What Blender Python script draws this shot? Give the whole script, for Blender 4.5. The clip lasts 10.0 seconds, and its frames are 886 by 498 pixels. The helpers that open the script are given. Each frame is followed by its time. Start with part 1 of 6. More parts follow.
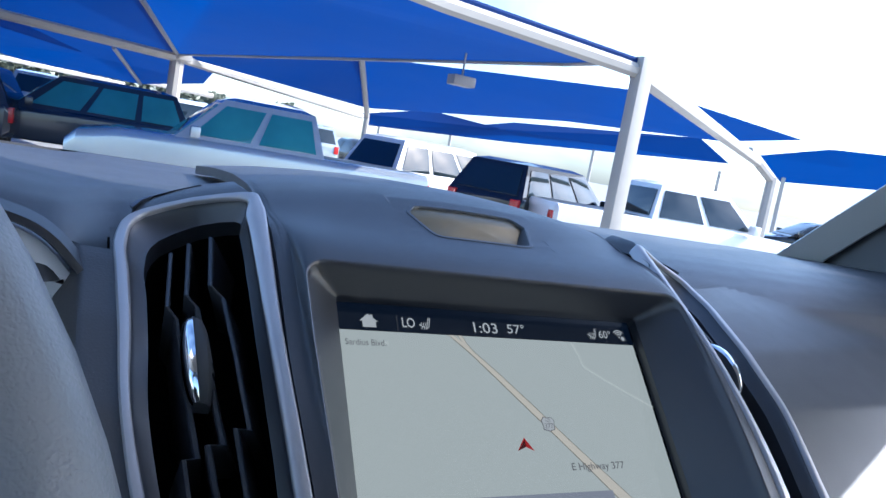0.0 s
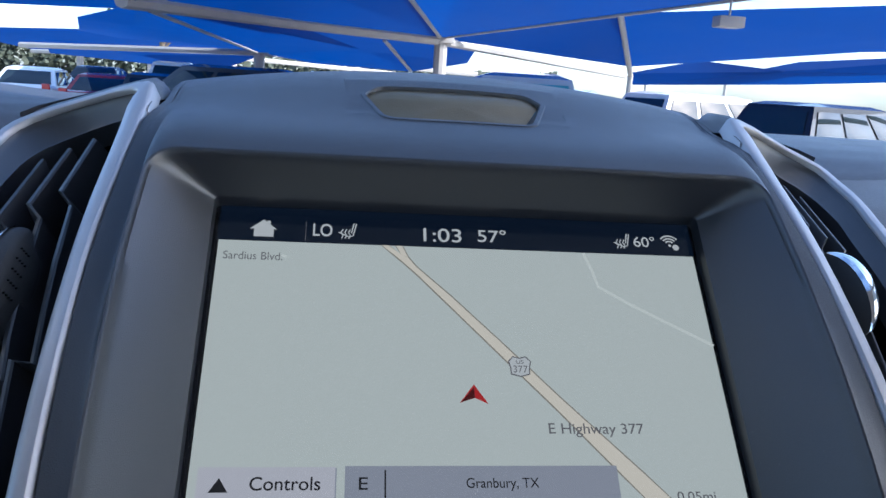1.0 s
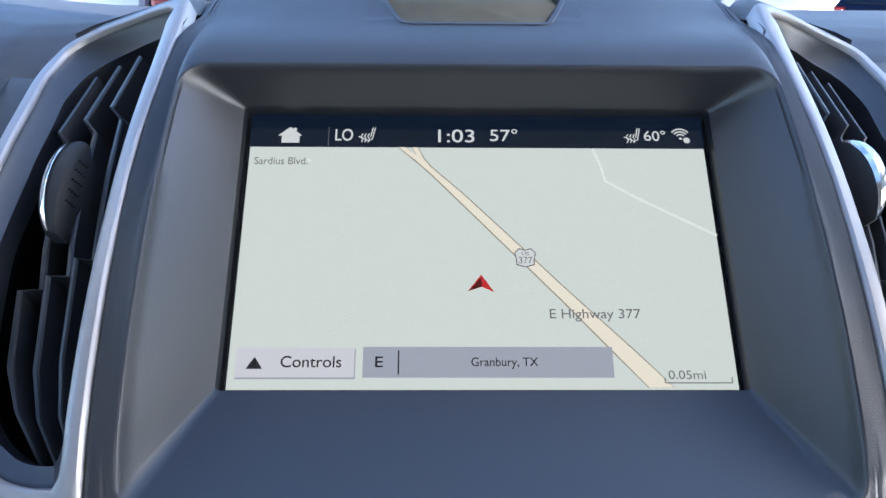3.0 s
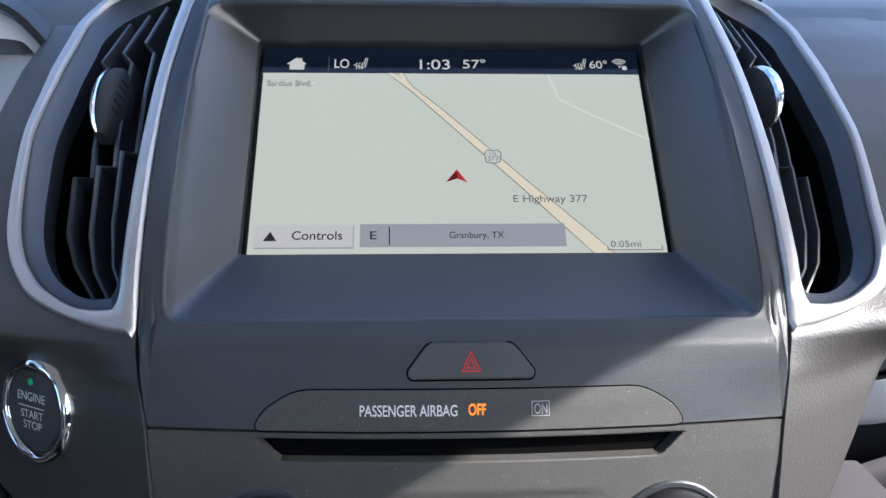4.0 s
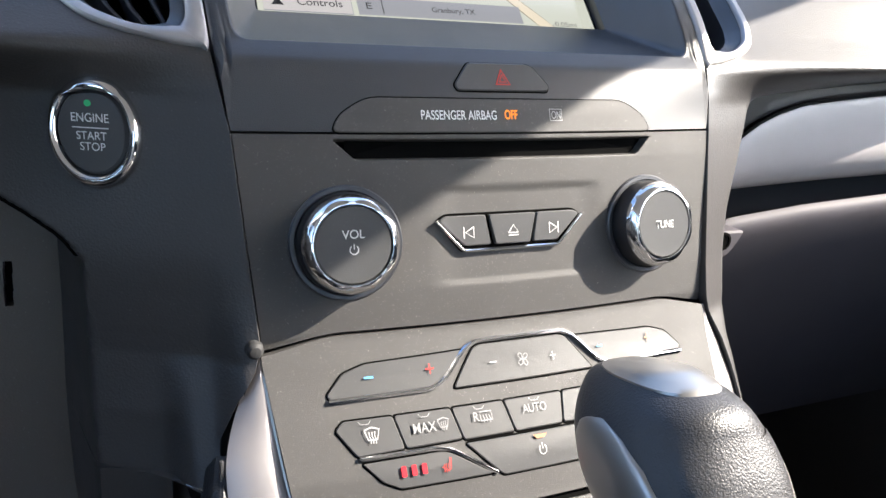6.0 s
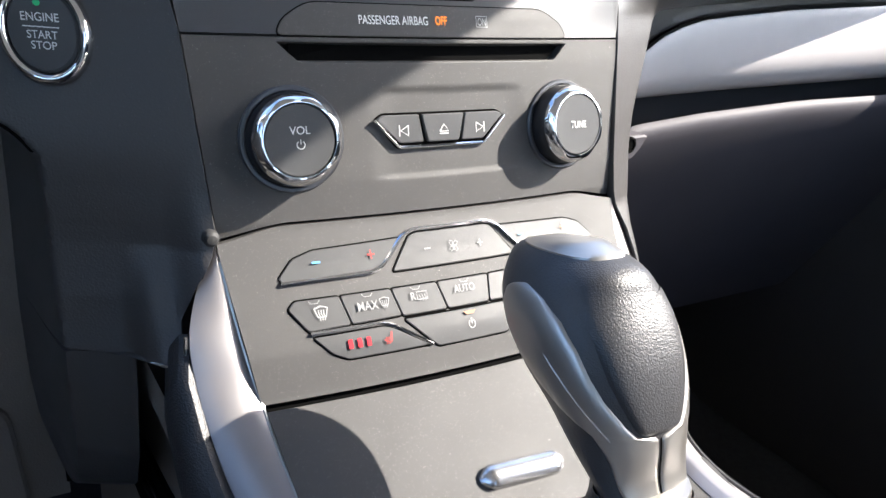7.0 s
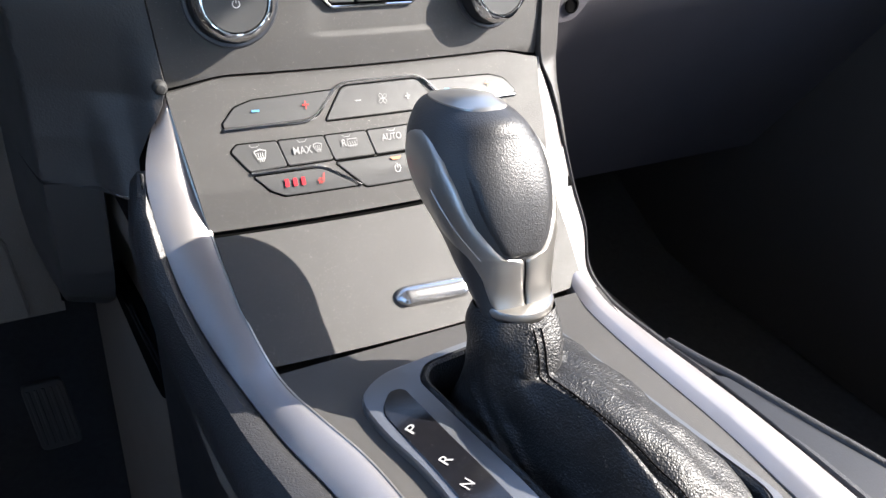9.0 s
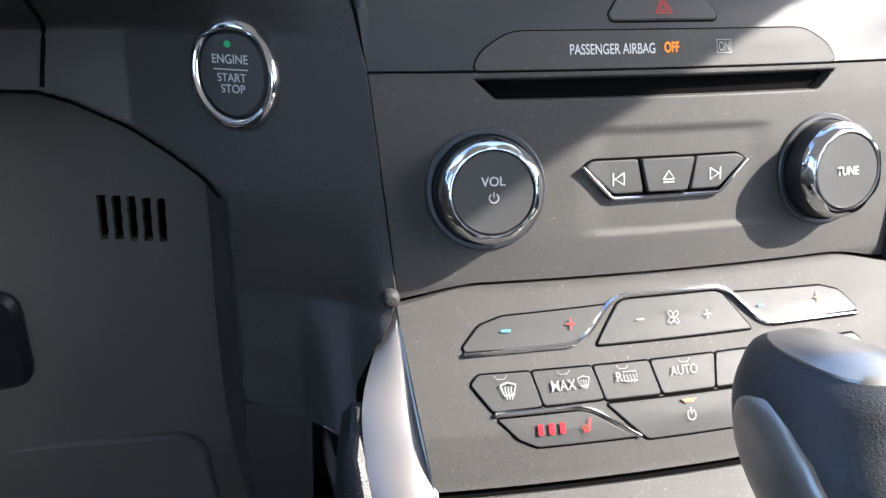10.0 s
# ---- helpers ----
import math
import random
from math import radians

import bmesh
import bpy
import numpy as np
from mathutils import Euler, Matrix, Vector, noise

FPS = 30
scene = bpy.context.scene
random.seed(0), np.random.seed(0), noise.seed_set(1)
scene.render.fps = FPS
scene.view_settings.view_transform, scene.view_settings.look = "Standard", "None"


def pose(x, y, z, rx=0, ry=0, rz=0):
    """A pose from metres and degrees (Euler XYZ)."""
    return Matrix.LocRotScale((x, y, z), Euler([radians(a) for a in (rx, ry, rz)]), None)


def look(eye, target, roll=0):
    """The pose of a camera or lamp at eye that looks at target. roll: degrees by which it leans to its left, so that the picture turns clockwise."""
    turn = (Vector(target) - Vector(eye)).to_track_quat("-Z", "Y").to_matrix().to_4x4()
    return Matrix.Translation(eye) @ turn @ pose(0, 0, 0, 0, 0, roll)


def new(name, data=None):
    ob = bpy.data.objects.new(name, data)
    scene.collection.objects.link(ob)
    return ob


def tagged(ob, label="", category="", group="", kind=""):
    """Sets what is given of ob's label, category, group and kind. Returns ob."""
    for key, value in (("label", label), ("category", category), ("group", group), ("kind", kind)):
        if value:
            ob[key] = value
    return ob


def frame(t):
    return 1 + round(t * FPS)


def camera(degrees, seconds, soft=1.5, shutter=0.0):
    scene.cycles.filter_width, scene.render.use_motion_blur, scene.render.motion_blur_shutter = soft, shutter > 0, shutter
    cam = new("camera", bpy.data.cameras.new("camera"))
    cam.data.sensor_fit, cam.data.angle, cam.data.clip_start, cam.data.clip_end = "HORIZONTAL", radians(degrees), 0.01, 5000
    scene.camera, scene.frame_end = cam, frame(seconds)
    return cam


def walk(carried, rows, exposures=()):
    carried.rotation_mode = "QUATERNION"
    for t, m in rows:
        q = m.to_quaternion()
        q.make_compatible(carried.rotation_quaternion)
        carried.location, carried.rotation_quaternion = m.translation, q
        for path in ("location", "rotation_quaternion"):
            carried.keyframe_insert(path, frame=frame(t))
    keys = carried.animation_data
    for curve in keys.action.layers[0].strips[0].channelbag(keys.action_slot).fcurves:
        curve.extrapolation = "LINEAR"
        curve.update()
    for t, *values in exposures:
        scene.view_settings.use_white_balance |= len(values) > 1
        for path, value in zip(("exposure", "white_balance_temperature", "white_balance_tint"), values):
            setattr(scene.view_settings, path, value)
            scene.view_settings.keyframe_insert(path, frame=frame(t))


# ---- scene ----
cam = camera(60.0, 10.0)
PATH = [
    (0, (-0.214, -0.257, 0.153), (0.715, 1.498, -0.085), 10.2),
    (0.5, (-0.105, -0.238, 0.136), (0.426, 1.674, -0.115), 6.7),
    (1, (-0.046, -0.206, 0.123), (0.222, 1.734, -0.281), 3.7),
    (1.5, (-0.018, -0.195, 0.131), (0.114, 1.719, -0.435), 1.8),
    (2, (-0.009, -0.198, 0.134), (0.047, 1.674, -0.567), 1.0),
    (3.5, (-0.022, -0.26, 0.128), (0.012, 1.63, -0.525), 0.5),
    (4, (-0.022, -0.302, 0.091), (0.072, 1.612, -0.482), 0.5),
    (4.5, (-0.036, -0.324, 0.055), (0.173, 1.582, -0.516), 0.6),
    (5, (-0.079, -0.333, 0.032), (0.336, 1.544, -0.52), 1.5),
    (5.5, (-0.124, -0.341, 0.011), (0.506, 1.482, -0.517), 2.5),
    (5.7, (-0.139, -0.345, 0.002), (0.565, 1.447, -0.537), 2.8),
    (7, (-0.179, -0.377, -0.003), (0.797, 1.201, -0.749), 4.8),
    (7.5, (-0.186, -0.406, 0.002), (0.832, 1.082, -0.863), 5.6),
    (8, (-0.183, -0.425, 0.015), (0.845, 0.98, -0.972), 6.7),
    (8.5, (-0.173, -0.436, 0.017), (0.809, 0.951, -1.037), 6.9),
    (9, (-0.167, -0.439, 0.017), (0.726, 0.994, -1.055), 5.9),
    (9.5, (-0.16, -0.41, 0.014), (0.532, 1.186, -0.972), 3.0),
    (10, (-0.149, -0.332, 0.003), (0.285, 1.461, -0.771), 0.9),
]
SUN_FROM = Vector((0.77, -0.27, 0.575)).normalized()
EXPOSURES = [(0, 1.45, 5450, 10), (0.5, 1.45, 5450, 10), (1.0, 1.5, 5550, 10), (2.0, 2.08, 5850, 10), (3.3, 2.2, 5950, 10), (3.6, 2.1, 6000, 10), (4.0, 1.98, 6050, 10), (4.5, 2.18, 6500, 10), (5.6, 2.25, 6700, 10), (7.0, 2.25, 6400, 10), (10, 2.3, 6400, 10)]
walk(cam, [(t, look(eye, target, roll)) for t, eye, target, roll in PATH], EXPOSURES)

# ---- light ----
world = bpy.data.worlds.new("world")
scene.world = world
world.use_nodes = True
wn = world.node_tree.nodes
sky = wn.new("ShaderNodeTexSky")
sky.sky_type = "NISHITA"
sky.sun_disc = False
sky.sun_elevation = math.asin(SUN_FROM.z)
sky.sun_rotation = math.atan2(SUN_FROM.x, SUN_FROM.y)
sky.dust_density = 1.4
wn["Background"].inputs["Strength"].default_value = 0.15
# thin broken cloud over the sky
cloud = wn.new("ShaderNodeTexNoise")
cloud.inputs["Scale"].default_value, cloud.inputs["Detail"].default_value, cloud.inputs["Distortion"].default_value = 4.5, 7.0, 0.4
cover = wn.new("ShaderNodeValToRGB")
cover.color_ramp.elements[0].position, cover.color_ramp.elements[0].color = 0.38, (0.62, 0.71, 0.84, 1)
cover.color_ramp.elements[1].position, cover.color_ramp.elements[1].color = 0.66, (1.45, 1.40, 1.34, 1)
tint = wn.new("ShaderNodeMixRGB")
tint.blend_type = "MULTIPLY"
tint.inputs["Fac"].default_value = 1.0
wl = world.node_tree.links
wl.new(wn.new("ShaderNodeTexCoord").outputs["Generated"], cloud.inputs["Vector"])
wl.new(cloud.outputs["Fac"], cover.inputs["Fac"])
wl.new(sky.outputs["Color"], tint.inputs[1])
wl.new(cover.outputs["Color"], tint.inputs[2])
wl.new(tint.outputs["Color"], wn["Background"].inputs["Color"])
sun_data = bpy.data.lights.new("sun", "SUN")
sun_data.energy = 3.9
sun_data.angle = radians(0.35)
sun_data.color = (1.0, 0.93, 0.84)
sun = new("sun", sun_data)
sun.matrix_world = look(SUN_FROM * 30, (0, 0, 0))


# ---- materials ----
def material(name, colour, rough=0.5, metal=0.0, grain=None, bump=0.0, kind="noise", vary=0.0, vary_scale=12.0, dust=0.0, dust_scale=900.0,
             emit=None, emit_strength=0.0, spec=0.5, rough_vary=0.0, coat=0.0):
    """A surface with colour variation, grain relief, dust specks and, for lamps, displays and two glowing prints, its
    own light.
    """
    m = bpy.data.materials.new(name)
    m.use_nodes = True
    n, l = m.node_tree.nodes, m.node_tree.links
    b = n["Principled BSDF"]
    b.inputs["Roughness"].default_value, b.inputs["Metallic"].default_value = rough, metal
    b.inputs["Base Color"].default_value = (*colour, 1)
    b.inputs["Specular IOR Level"].default_value = spec
    b.inputs["Coat Weight"].default_value = coat
    co = n.new("ShaderNodeTexCoord").outputs["Object"]

    def noise_tex(scale, detail=3.0):
        t = n.new("ShaderNodeTexNoise")
        t.inputs["Scale"].default_value, t.inputs["Detail"].default_value = scale, detail
        l.new(co, t.inputs["Vector"])
        return t.outputs["Fac"]

    colour_out = None
    if vary:
        mix = n.new("ShaderNodeMix")
        mix.data_type = "RGBA"
        mix.inputs["A"].default_value = (*[c * (1 - vary) for c in colour], 1)
        mix.inputs["B"].default_value = (*[min(1, c * (1 + vary)) for c in colour], 1)
        l.new(noise_tex(vary_scale, 5.0), mix.inputs["Factor"])
        colour_out = mix.outputs["Result"]
    if dust:
        ramp = n.new("ShaderNodeMapRange")
        ramp.inputs["From Min"].default_value, ramp.inputs["From Max"].default_value = 0.68, 0.80
        ramp.inputs["To Max"].default_value = dust
        l.new(noise_tex(dust_scale, 2.0), ramp.inputs["Value"])
        patch = n.new("ShaderNodeMath")
        patch.operation = "MULTIPLY"
        l.new(ramp.outputs["Result"], patch.inputs[0])
        l.new(noise_tex(38.0, 4.0), patch.inputs[1])
        mix2 = n.new("ShaderNodeMix")
        mix2.data_type = "RGBA"
        mix2.inputs["A"].default_value = (*colour, 1)
        mix2.inputs["B"].default_value = (0.6, 0.57, 0.52, 1)
        l.new(patch.outputs["Value"], mix2.inputs["Factor"])
        if colour_out:
            l.new(colour_out, mix2.inputs["A"])
        colour_out = mix2.outputs["Result"]
    if colour_out:
        l.new(colour_out, b.inputs["Base Color"])
    if rough_vary:
        rr = n.new("ShaderNodeMapRange")
        rr.inputs["To Min"].default_value, rr.inputs["To Max"].default_value = rough - rough_vary, rough + rough_vary
        l.new(noise_tex(60.0, 4.0), rr.inputs["Value"])
        l.new(rr.outputs["Result"], b.inputs["Roughness"])
    if bump:
        bp = n.new("ShaderNodeBump")
        bp.inputs["Strength"].default_value, bp.inputs["Distance"].default_value = bump, 0.0006 if kind == "leather" else 0.0004
        if kind == "leather":
            v = n.new("ShaderNodeTexVoronoi")
            v.feature = "SMOOTH_F1"
            v.inputs["Scale"].default_value = grain
            warp = n.new("ShaderNodeTexNoise")
            warp.inputs["Scale"].default_value = grain * 0.5
            add = n.new("ShaderNodeVectorMath")
            add.operation = "MULTIPLY_ADD"
            add.inputs[1].default_value = (1.4 / grain,) * 3
            l.new(co, warp.inputs["Vector"])
            l.new(warp.outputs["Color"], add.inputs[0])
            l.new(co, add.inputs[2])
            l.new(add.outputs["Vector"], v.inputs["Vector"])
            l.new(v.outputs["Distance"], bp.inputs["Height"])
        else:
            l.new(noise_tex(grain, 2.0), bp.inputs["Height"])
        l.new(bp.outputs["Normal"], b.inputs["Normal"])
    if emit:
        b.inputs["Emission Color"].default_value = (*emit, 1)
        b.inputs["Emission Strength"].default_value = emit_strength
    return m


M = {
    "hood": material("grey_soft_plastic", (0.043, 0.045, 0.050), 0.40, grain=2600, bump=0.35, vary=0.12, vary_scale=25, rough_vary=0.05),
    "panel": material("charcoal_panel_plastic", (0.057, 0.0545, 0.052), 0.60, grain=3400, bump=0.40, vary=0.12, vary_scale=40, dust=1.5, dust_scale=2300.0, rough_vary=0.07),
    "bezel": material("bezel_plastic", (0.023, 0.0245, 0.030), 0.35, spec=0.9, grain=2800, bump=0.25, vary=0.1, vary_scale=30, dust=0.12, dust_scale=1500.0, rough_vary=0.05),
    "skin": material("grained_dash_skin", (0.050, 0.047, 0.046), 0.44, grain=1100, bump=0.18, kind="leather", vary=0.10, vary_scale=20, dust=0.25, dust_scale=1500.0, rough_vary=0.05),
    "leather": material("black_leather", (0.028, 0.028, 0.030), 0.44, grain=1300, bump=0.42, kind="leather", vary=0.2, vary_scale=60, rough_vary=0.08),
    "knobskin": material("knob_leather", (0.034, 0.034, 0.036), 0.40, grain=1900, bump=0.3, kind="leather", vary=0.15, vary_scale=50),
    "silver": material("satin_silver_paint", (0.35, 0.33, 0.332), 0.42, metal=0.65, grain=4000, bump=0.05, vary=0.05, vary_scale=60, rough_vary=0.05),
    "selframe": material("dark_satin_frame", (0.17, 0.178, 0.195), 0.40, metal=0.6, grain=4000, bump=0.04, vary=0.05, vary_scale=60),
    "bootskin": material("boot_leather", (0.016, 0.016, 0.017), 0.45, spec=0.5, grain=1250, bump=0.70, kind="leather", vary=0.2, vary_scale=60, rough_vary=0.08),
    "chrome": material("chrome", (0.80, 0.80, 0.81), 0.10, metal=1.0, vary=0.04, vary_scale=200),
    "satin": material("satin_chrome", (0.43, 0.412, 0.385), 0.37, metal=0.90, vary=0.04, vary_scale=80, rough_vary=0.04),
    "insert": material("pale_satin_trim", (0.60, 0.57, 0.56), 0.40, metal=0.15, grain=4000, bump=0.04, vary=0.05, vary_scale=40),
    "rimskin": material("wheel_leather", (0.17, 0.175, 0.185), 0.42, grain=1300, bump=0.3, kind="leather", vary=0.15, vary_scale=30),
    "ventsilver": material("vent_satin_silver", (0.44, 0.42, 0.415), 0.42, metal=0.55, grain=4000, bump=0.04, vary=0.05, vary_scale=60),
    "knee": material("knee_plastic", (0.175, 0.150, 0.125), 0.55, grain=1200, bump=0.3, kind="leather", vary=0.12, vary_scale=15, dust=0.4),
    "sidegrain": material("console_side_plastic", (0.20, 0.172, 0.145), 0.6, grain=1200, bump=0.3, kind="leather", vary=0.15, vary_scale=18, dust=0.3),
    "glove": material("glove_box_plastic", (0.075, 0.070, 0.080), 0.62, grain=1300, bump=0.25, kind="leather", vary=0.15, vary_scale=20, dust=0.25, dust_scale=700.0, spec=0.3),
    "vane": material("vane_plastic", (0.035, 0.036, 0.040), 0.33, grain=2500, bump=0.15, vary=0.15, vary_scale=60),
    "brushed": material("brushed_metal", (0.55, 0.55, 0.56), 0.24, metal=0.95, grain=1200, bump=0.03, vary=0.04, vary_scale=50),
    "black": material("matt_black_plastic", (0.014, 0.014, 0.016), 0.42, grain=1500, bump=0.15, vary=0.2, vary_scale=50),
    # Near-black for joints and seams; also the painted shade inside slots and ducts
    "gap": material("gap_shade_black", (0.0025, 0.0025, 0.0025), 0.9, spec=0.05),
    "gloss": material("gloss_black", (0.008, 0.008, 0.010), 0.12, grain=900, bump=0.02, dust=0.5, dust_scale=1500.0, vary=0.2, vary_scale=60),
    "button": material("button_plastic", (0.062, 0.062, 0.062), 0.45, grain=3000, bump=0.3, vary=0.08, vary_scale=60, dust=0.3, dust_scale=1600.0),
    "white": material("printed_white", (0.75, 0.75, 0.73), 0.5, vary=0.03, vary_scale=300),
    "softprint": material("printed_soft_white", (0.46, 0.46, 0.45), 0.5, vary=0.03, vary_scale=300),
    "greyprint": material("printed_grey", (0.30, 0.30, 0.30), 0.5, vary=0.03, vary_scale=300),
    # These two prints also glow faintly, though they are no lamps
    "redprint": material("glowing_red_print", (0.38, 0.035, 0.03), 0.5, emit=(1.0, 0.06, 0.04), emit_strength=0.04),
    "blueprint": material("glowing_blue_print", (0.10, 0.35, 0.60), 0.5, emit=(0.1, 0.5, 0.9), emit_strength=0.08),
    "amber": material("amber_lamp", (0.6, 0.2, 0.02), 0.5, emit=(1.0, 0.22, 0.005), emit_strength=0.28),
    "redlamp": material("red_lamp", (0.30, 0.01, 0.02), 0.5, emit=(1.0, 0.005, 0.02), emit_strength=0.16),
    "greenlamp": material("green_lamp", (0.02, 0.4, 0.15), 0.5, emit=(0.05, 0.6, 0.25), emit_strength=0.03),
    "amberdim": material("amber_marker", (0.55, 0.22, 0.10), 0.5, vary=0.05, vary_scale=300),
    "carpet": material("black_carpet", (0.05, 0.05, 0.052), 0.95, grain=900, bump=0.8, vary=0.3, vary_scale=150, spec=0.1),
    "rubber": material("pedal_rubber", (0.03, 0.03, 0.03), 0.7, grain=700, bump=0.3, vary=0.2, vary_scale=60),
    "headliner": material("grey_headliner", (0.58, 0.57, 0.54), 0.9, grain=900, bump=0.3, vary=0.06, vary_scale=20),
    "seat": material("dark_seat_leather", (0.045, 0.047, 0.052), 0.45, grain=420, bump=0.5, kind="leather", vary=0.1, vary_scale=30),
}


def display(name, colour, strength):
    return material(name, tuple(c * 0.02 for c in colour), 0.10, emit=colour, emit_strength=strength, spec=0.55)


LUM = 0.18
M.update({
    "map": display("display_land", (0.76, 0.79, 0.69), LUM),
    "head": display("display_header", (0.004, 0.010, 0.024), LUM),
    "road": display("display_road", (0.90, 0.80, 0.62), LUM * 1.1),
    "roadline": display("display_road_edge", (0.40, 0.36, 0.28), LUM),
    "smallroad": display("display_lane", (0.86, 0.88, 0.76), LUM * 1.05),
    "bar": display("display_bar", (0.42, 0.43, 0.47), LUM),
    "control": display("display_control", (0.72, 0.69, 0.69), LUM * 1.02),
    "ink": display("display_ink", (0.02, 0.02, 0.022), LUM),
    "mapink": display("display_map_ink", (0.20, 0.19, 0.19), LUM),
    "light": display("display_light", (0.80, 0.80, 0.74), LUM * 0.95),
    "arrow": display("display_arrow", (0.62, 0.03, 0.03), LUM),
    "arrowdark": display("display_arrow_shade", (0.10, 0.01, 0.01), LUM),
})

# ---- shape helpers ----


def part(name, data, mat, parent, label="", angle=35):
    """Links a bmesh, or (verts, faces), as one smooth mesh object under a thing."""
    me = bpy.data.meshes.new(name)
    if isinstance(data, bmesh.types.BMesh):
        bmesh.ops.recalc_face_normals(data, faces=data.faces)
        data.to_mesh(me)
        data.free()
    else:
        me.from_pydata([tuple(v) for v in data[0]], [], data[1])
    me.validate()
    for p in me.polygons:
        p.use_smooth = True
    me.set_sharp_from_angle(angle=radians(angle))
    me.materials.append(M[mat] if isinstance(mat, str) else mat)
    ob = new(name, me)
    if parent:
        ob.parent = parent
        ob.matrix_parent_inverse = parent.matrix_basis.inverted()
    if label:
        ob["label"] = label
    return ob


def thing(name, at, label, category, group="", kind=""):
    e = new(name)
    e.empty_display_size = 0.02
    e.matrix_basis = Matrix.Translation(at)
    return tagged(e, label, category, group, kind)


def merge(*datas):
    verts, faces = [], []
    for v, f in datas:
        k = len(verts)
        verts += [tuple(p) for p in v]
        faces += [tuple(i + k for i in q) for q in f]
    return verts, faces


def grid(fn, us, vs, keep=None):
    verts = [fn(u, v) for v in vs for u in us]
    nu = len(us)
    faces = []
    for j in range(len(vs) - 1):
        for i in range(nu - 1):
            if keep is None or keep((us[i] + us[i + 1]) / 2, (vs[j] + vs[j + 1]) / 2):
                faces.append((j * nu + i, j * nu + i + 1, (j + 1) * nu + i + 1, (j + 1) * nu + i))
    return verts, faces


def loft(rings, closed=True, cap0=False, cap1=False):
    n = len(rings[0])
    verts = [p for r in rings for p in r]
    faces = []
    for j in range(len(rings) - 1):
        for i in range(n if closed else n - 1):
            k = (i + 1) % n
            faces.append((j * n + i, j * n + k, (j + 1) * n + k, (j + 1) * n + i))
    if cap0:
        faces.append(tuple(range(n))[::-1])
    if cap1:
        faces.append(tuple(range((len(rings) - 1) * n, len(rings) * n)))
    return verts, faces


def lin(a, b, n):
    return [a + (b - a) * i / (n - 1) for i in range(n)]


def area2(poly):
    return sum(a[0] * b[1] - b[0] * a[1] for a, b in zip(poly, poly[1:] + poly[:1])) / 2


def inset(poly, d):
    """Moves the sides of a polygon inwards by d."""
    s = 1 if area2(poly) > 0 else -1
    out = []
    for i in range(len(poly)):
        p, a, b = Vector(poly[i]).to_2d(), Vector(poly[i - 1]).to_2d(), Vector(poly[(i + 1) % len(poly)]).to_2d()
        e1, e2 = (p - a).normalized(), (b - p).normalized()
        n1, n2 = Vector((-e1.y, e1.x)) * s, Vector((-e2.y, e2.x)) * s
        m = n1 + n2
        m = m / max(0.35, m.length_squared / 2) if m.length > 1e-6 else n1
        out.append(tuple(p + m * d))
    return out


def rounded(poly, r, n=4):
    """Rounds the corners of a polygon; r may be one radius or one for each corner."""
    out = []
    rs = r if isinstance(r, (list, tuple)) else [r] * len(poly)
    for i, q in enumerate(poly):
        p, a, b = Vector(q), Vector(poly[i - 1]), Vector(poly[(i + 1) % len(poly)])
        k = min(rs[i], (p - a).length * 0.45, (b - p).length * 0.45)
        s, e = p + (a - p).normalized() * k, p + (b - p).normalized() * k
        for j in range(n + 1):
            t = j / n
            out.append(tuple(s * (1 - t) ** 2 + p * 2 * t * (1 - t) + e * t * t))
    return out


def mirror(poly):
    return [(-x, y) for x, y in poly][::-1]


def dense(poly, step):
    out = []
    for a, b in zip(poly, poly[1:] + poly[:1]):
        k = max(1, int(math.dist(a, b) / step))
        out += [(a[0] + (b[0] - a[0]) * i / k, a[1] + (b[1] - a[1]) * i / k) for i in range(k)]
    return out


def plate(poly, place, h0, h1, bev=0.0003, fill=False):
    """A solid slab with a bevelled rim on a surface: place(a, b, h) gives the point h above it."""
    q = inset(poly, bev)
    rings = [[place(*p, h0) for p in poly], [place(*p, h1 - bev) for p in poly], [place(*p, h1) for p in q]]
    mx, my = sum(p[0] for p in q) / len(q), sum(p[1] for p in q) / len(q)
    if fill:
        rings += [[place(p[0] + (mx - p[0]) * k, p[1] + (my - p[1]) * k, h1) for p in q] for k in (0.2, 0.4, 0.6, 0.8, 0.97)]
    return loft(rings, True, False, True)


def band(path, width, place, h0, h1, bev=0.0002, closed=False):
    """A raised strip of a width along an open path on a surface."""
    left, right = [], []
    for i, p in enumerate(path):
        a, b = Vector(path[max(0, i - 1)]), Vector(path[min(len(path) - 1, i + 1)])
        d = (b - a).normalized()
        nrm = Vector((-d.y, d.x)) * width / 2
        left.append(tuple(Vector(p) + nrm))
        right.append(tuple(Vector(p) - nrm))
    rings = []
    for s, h in ((1, h0), (1, h1 - bev), (1 - 2 * bev / width, h1), (-(1 - 2 * bev / width), h1), (-1, h1 - bev), (-1, h0)):
        rings.append([place(*((Vector(l) + Vector(r)) / 2 + (Vector(l) - Vector(r)) / 2 * s), h) for l, r in zip(left, right)])
    v, f = loft(rings, False)
    n = len(path)
    f += [tuple(k * n for k in range(6)), tuple(k * n + n - 1 for k in range(6))[::-1]]
    return v, f


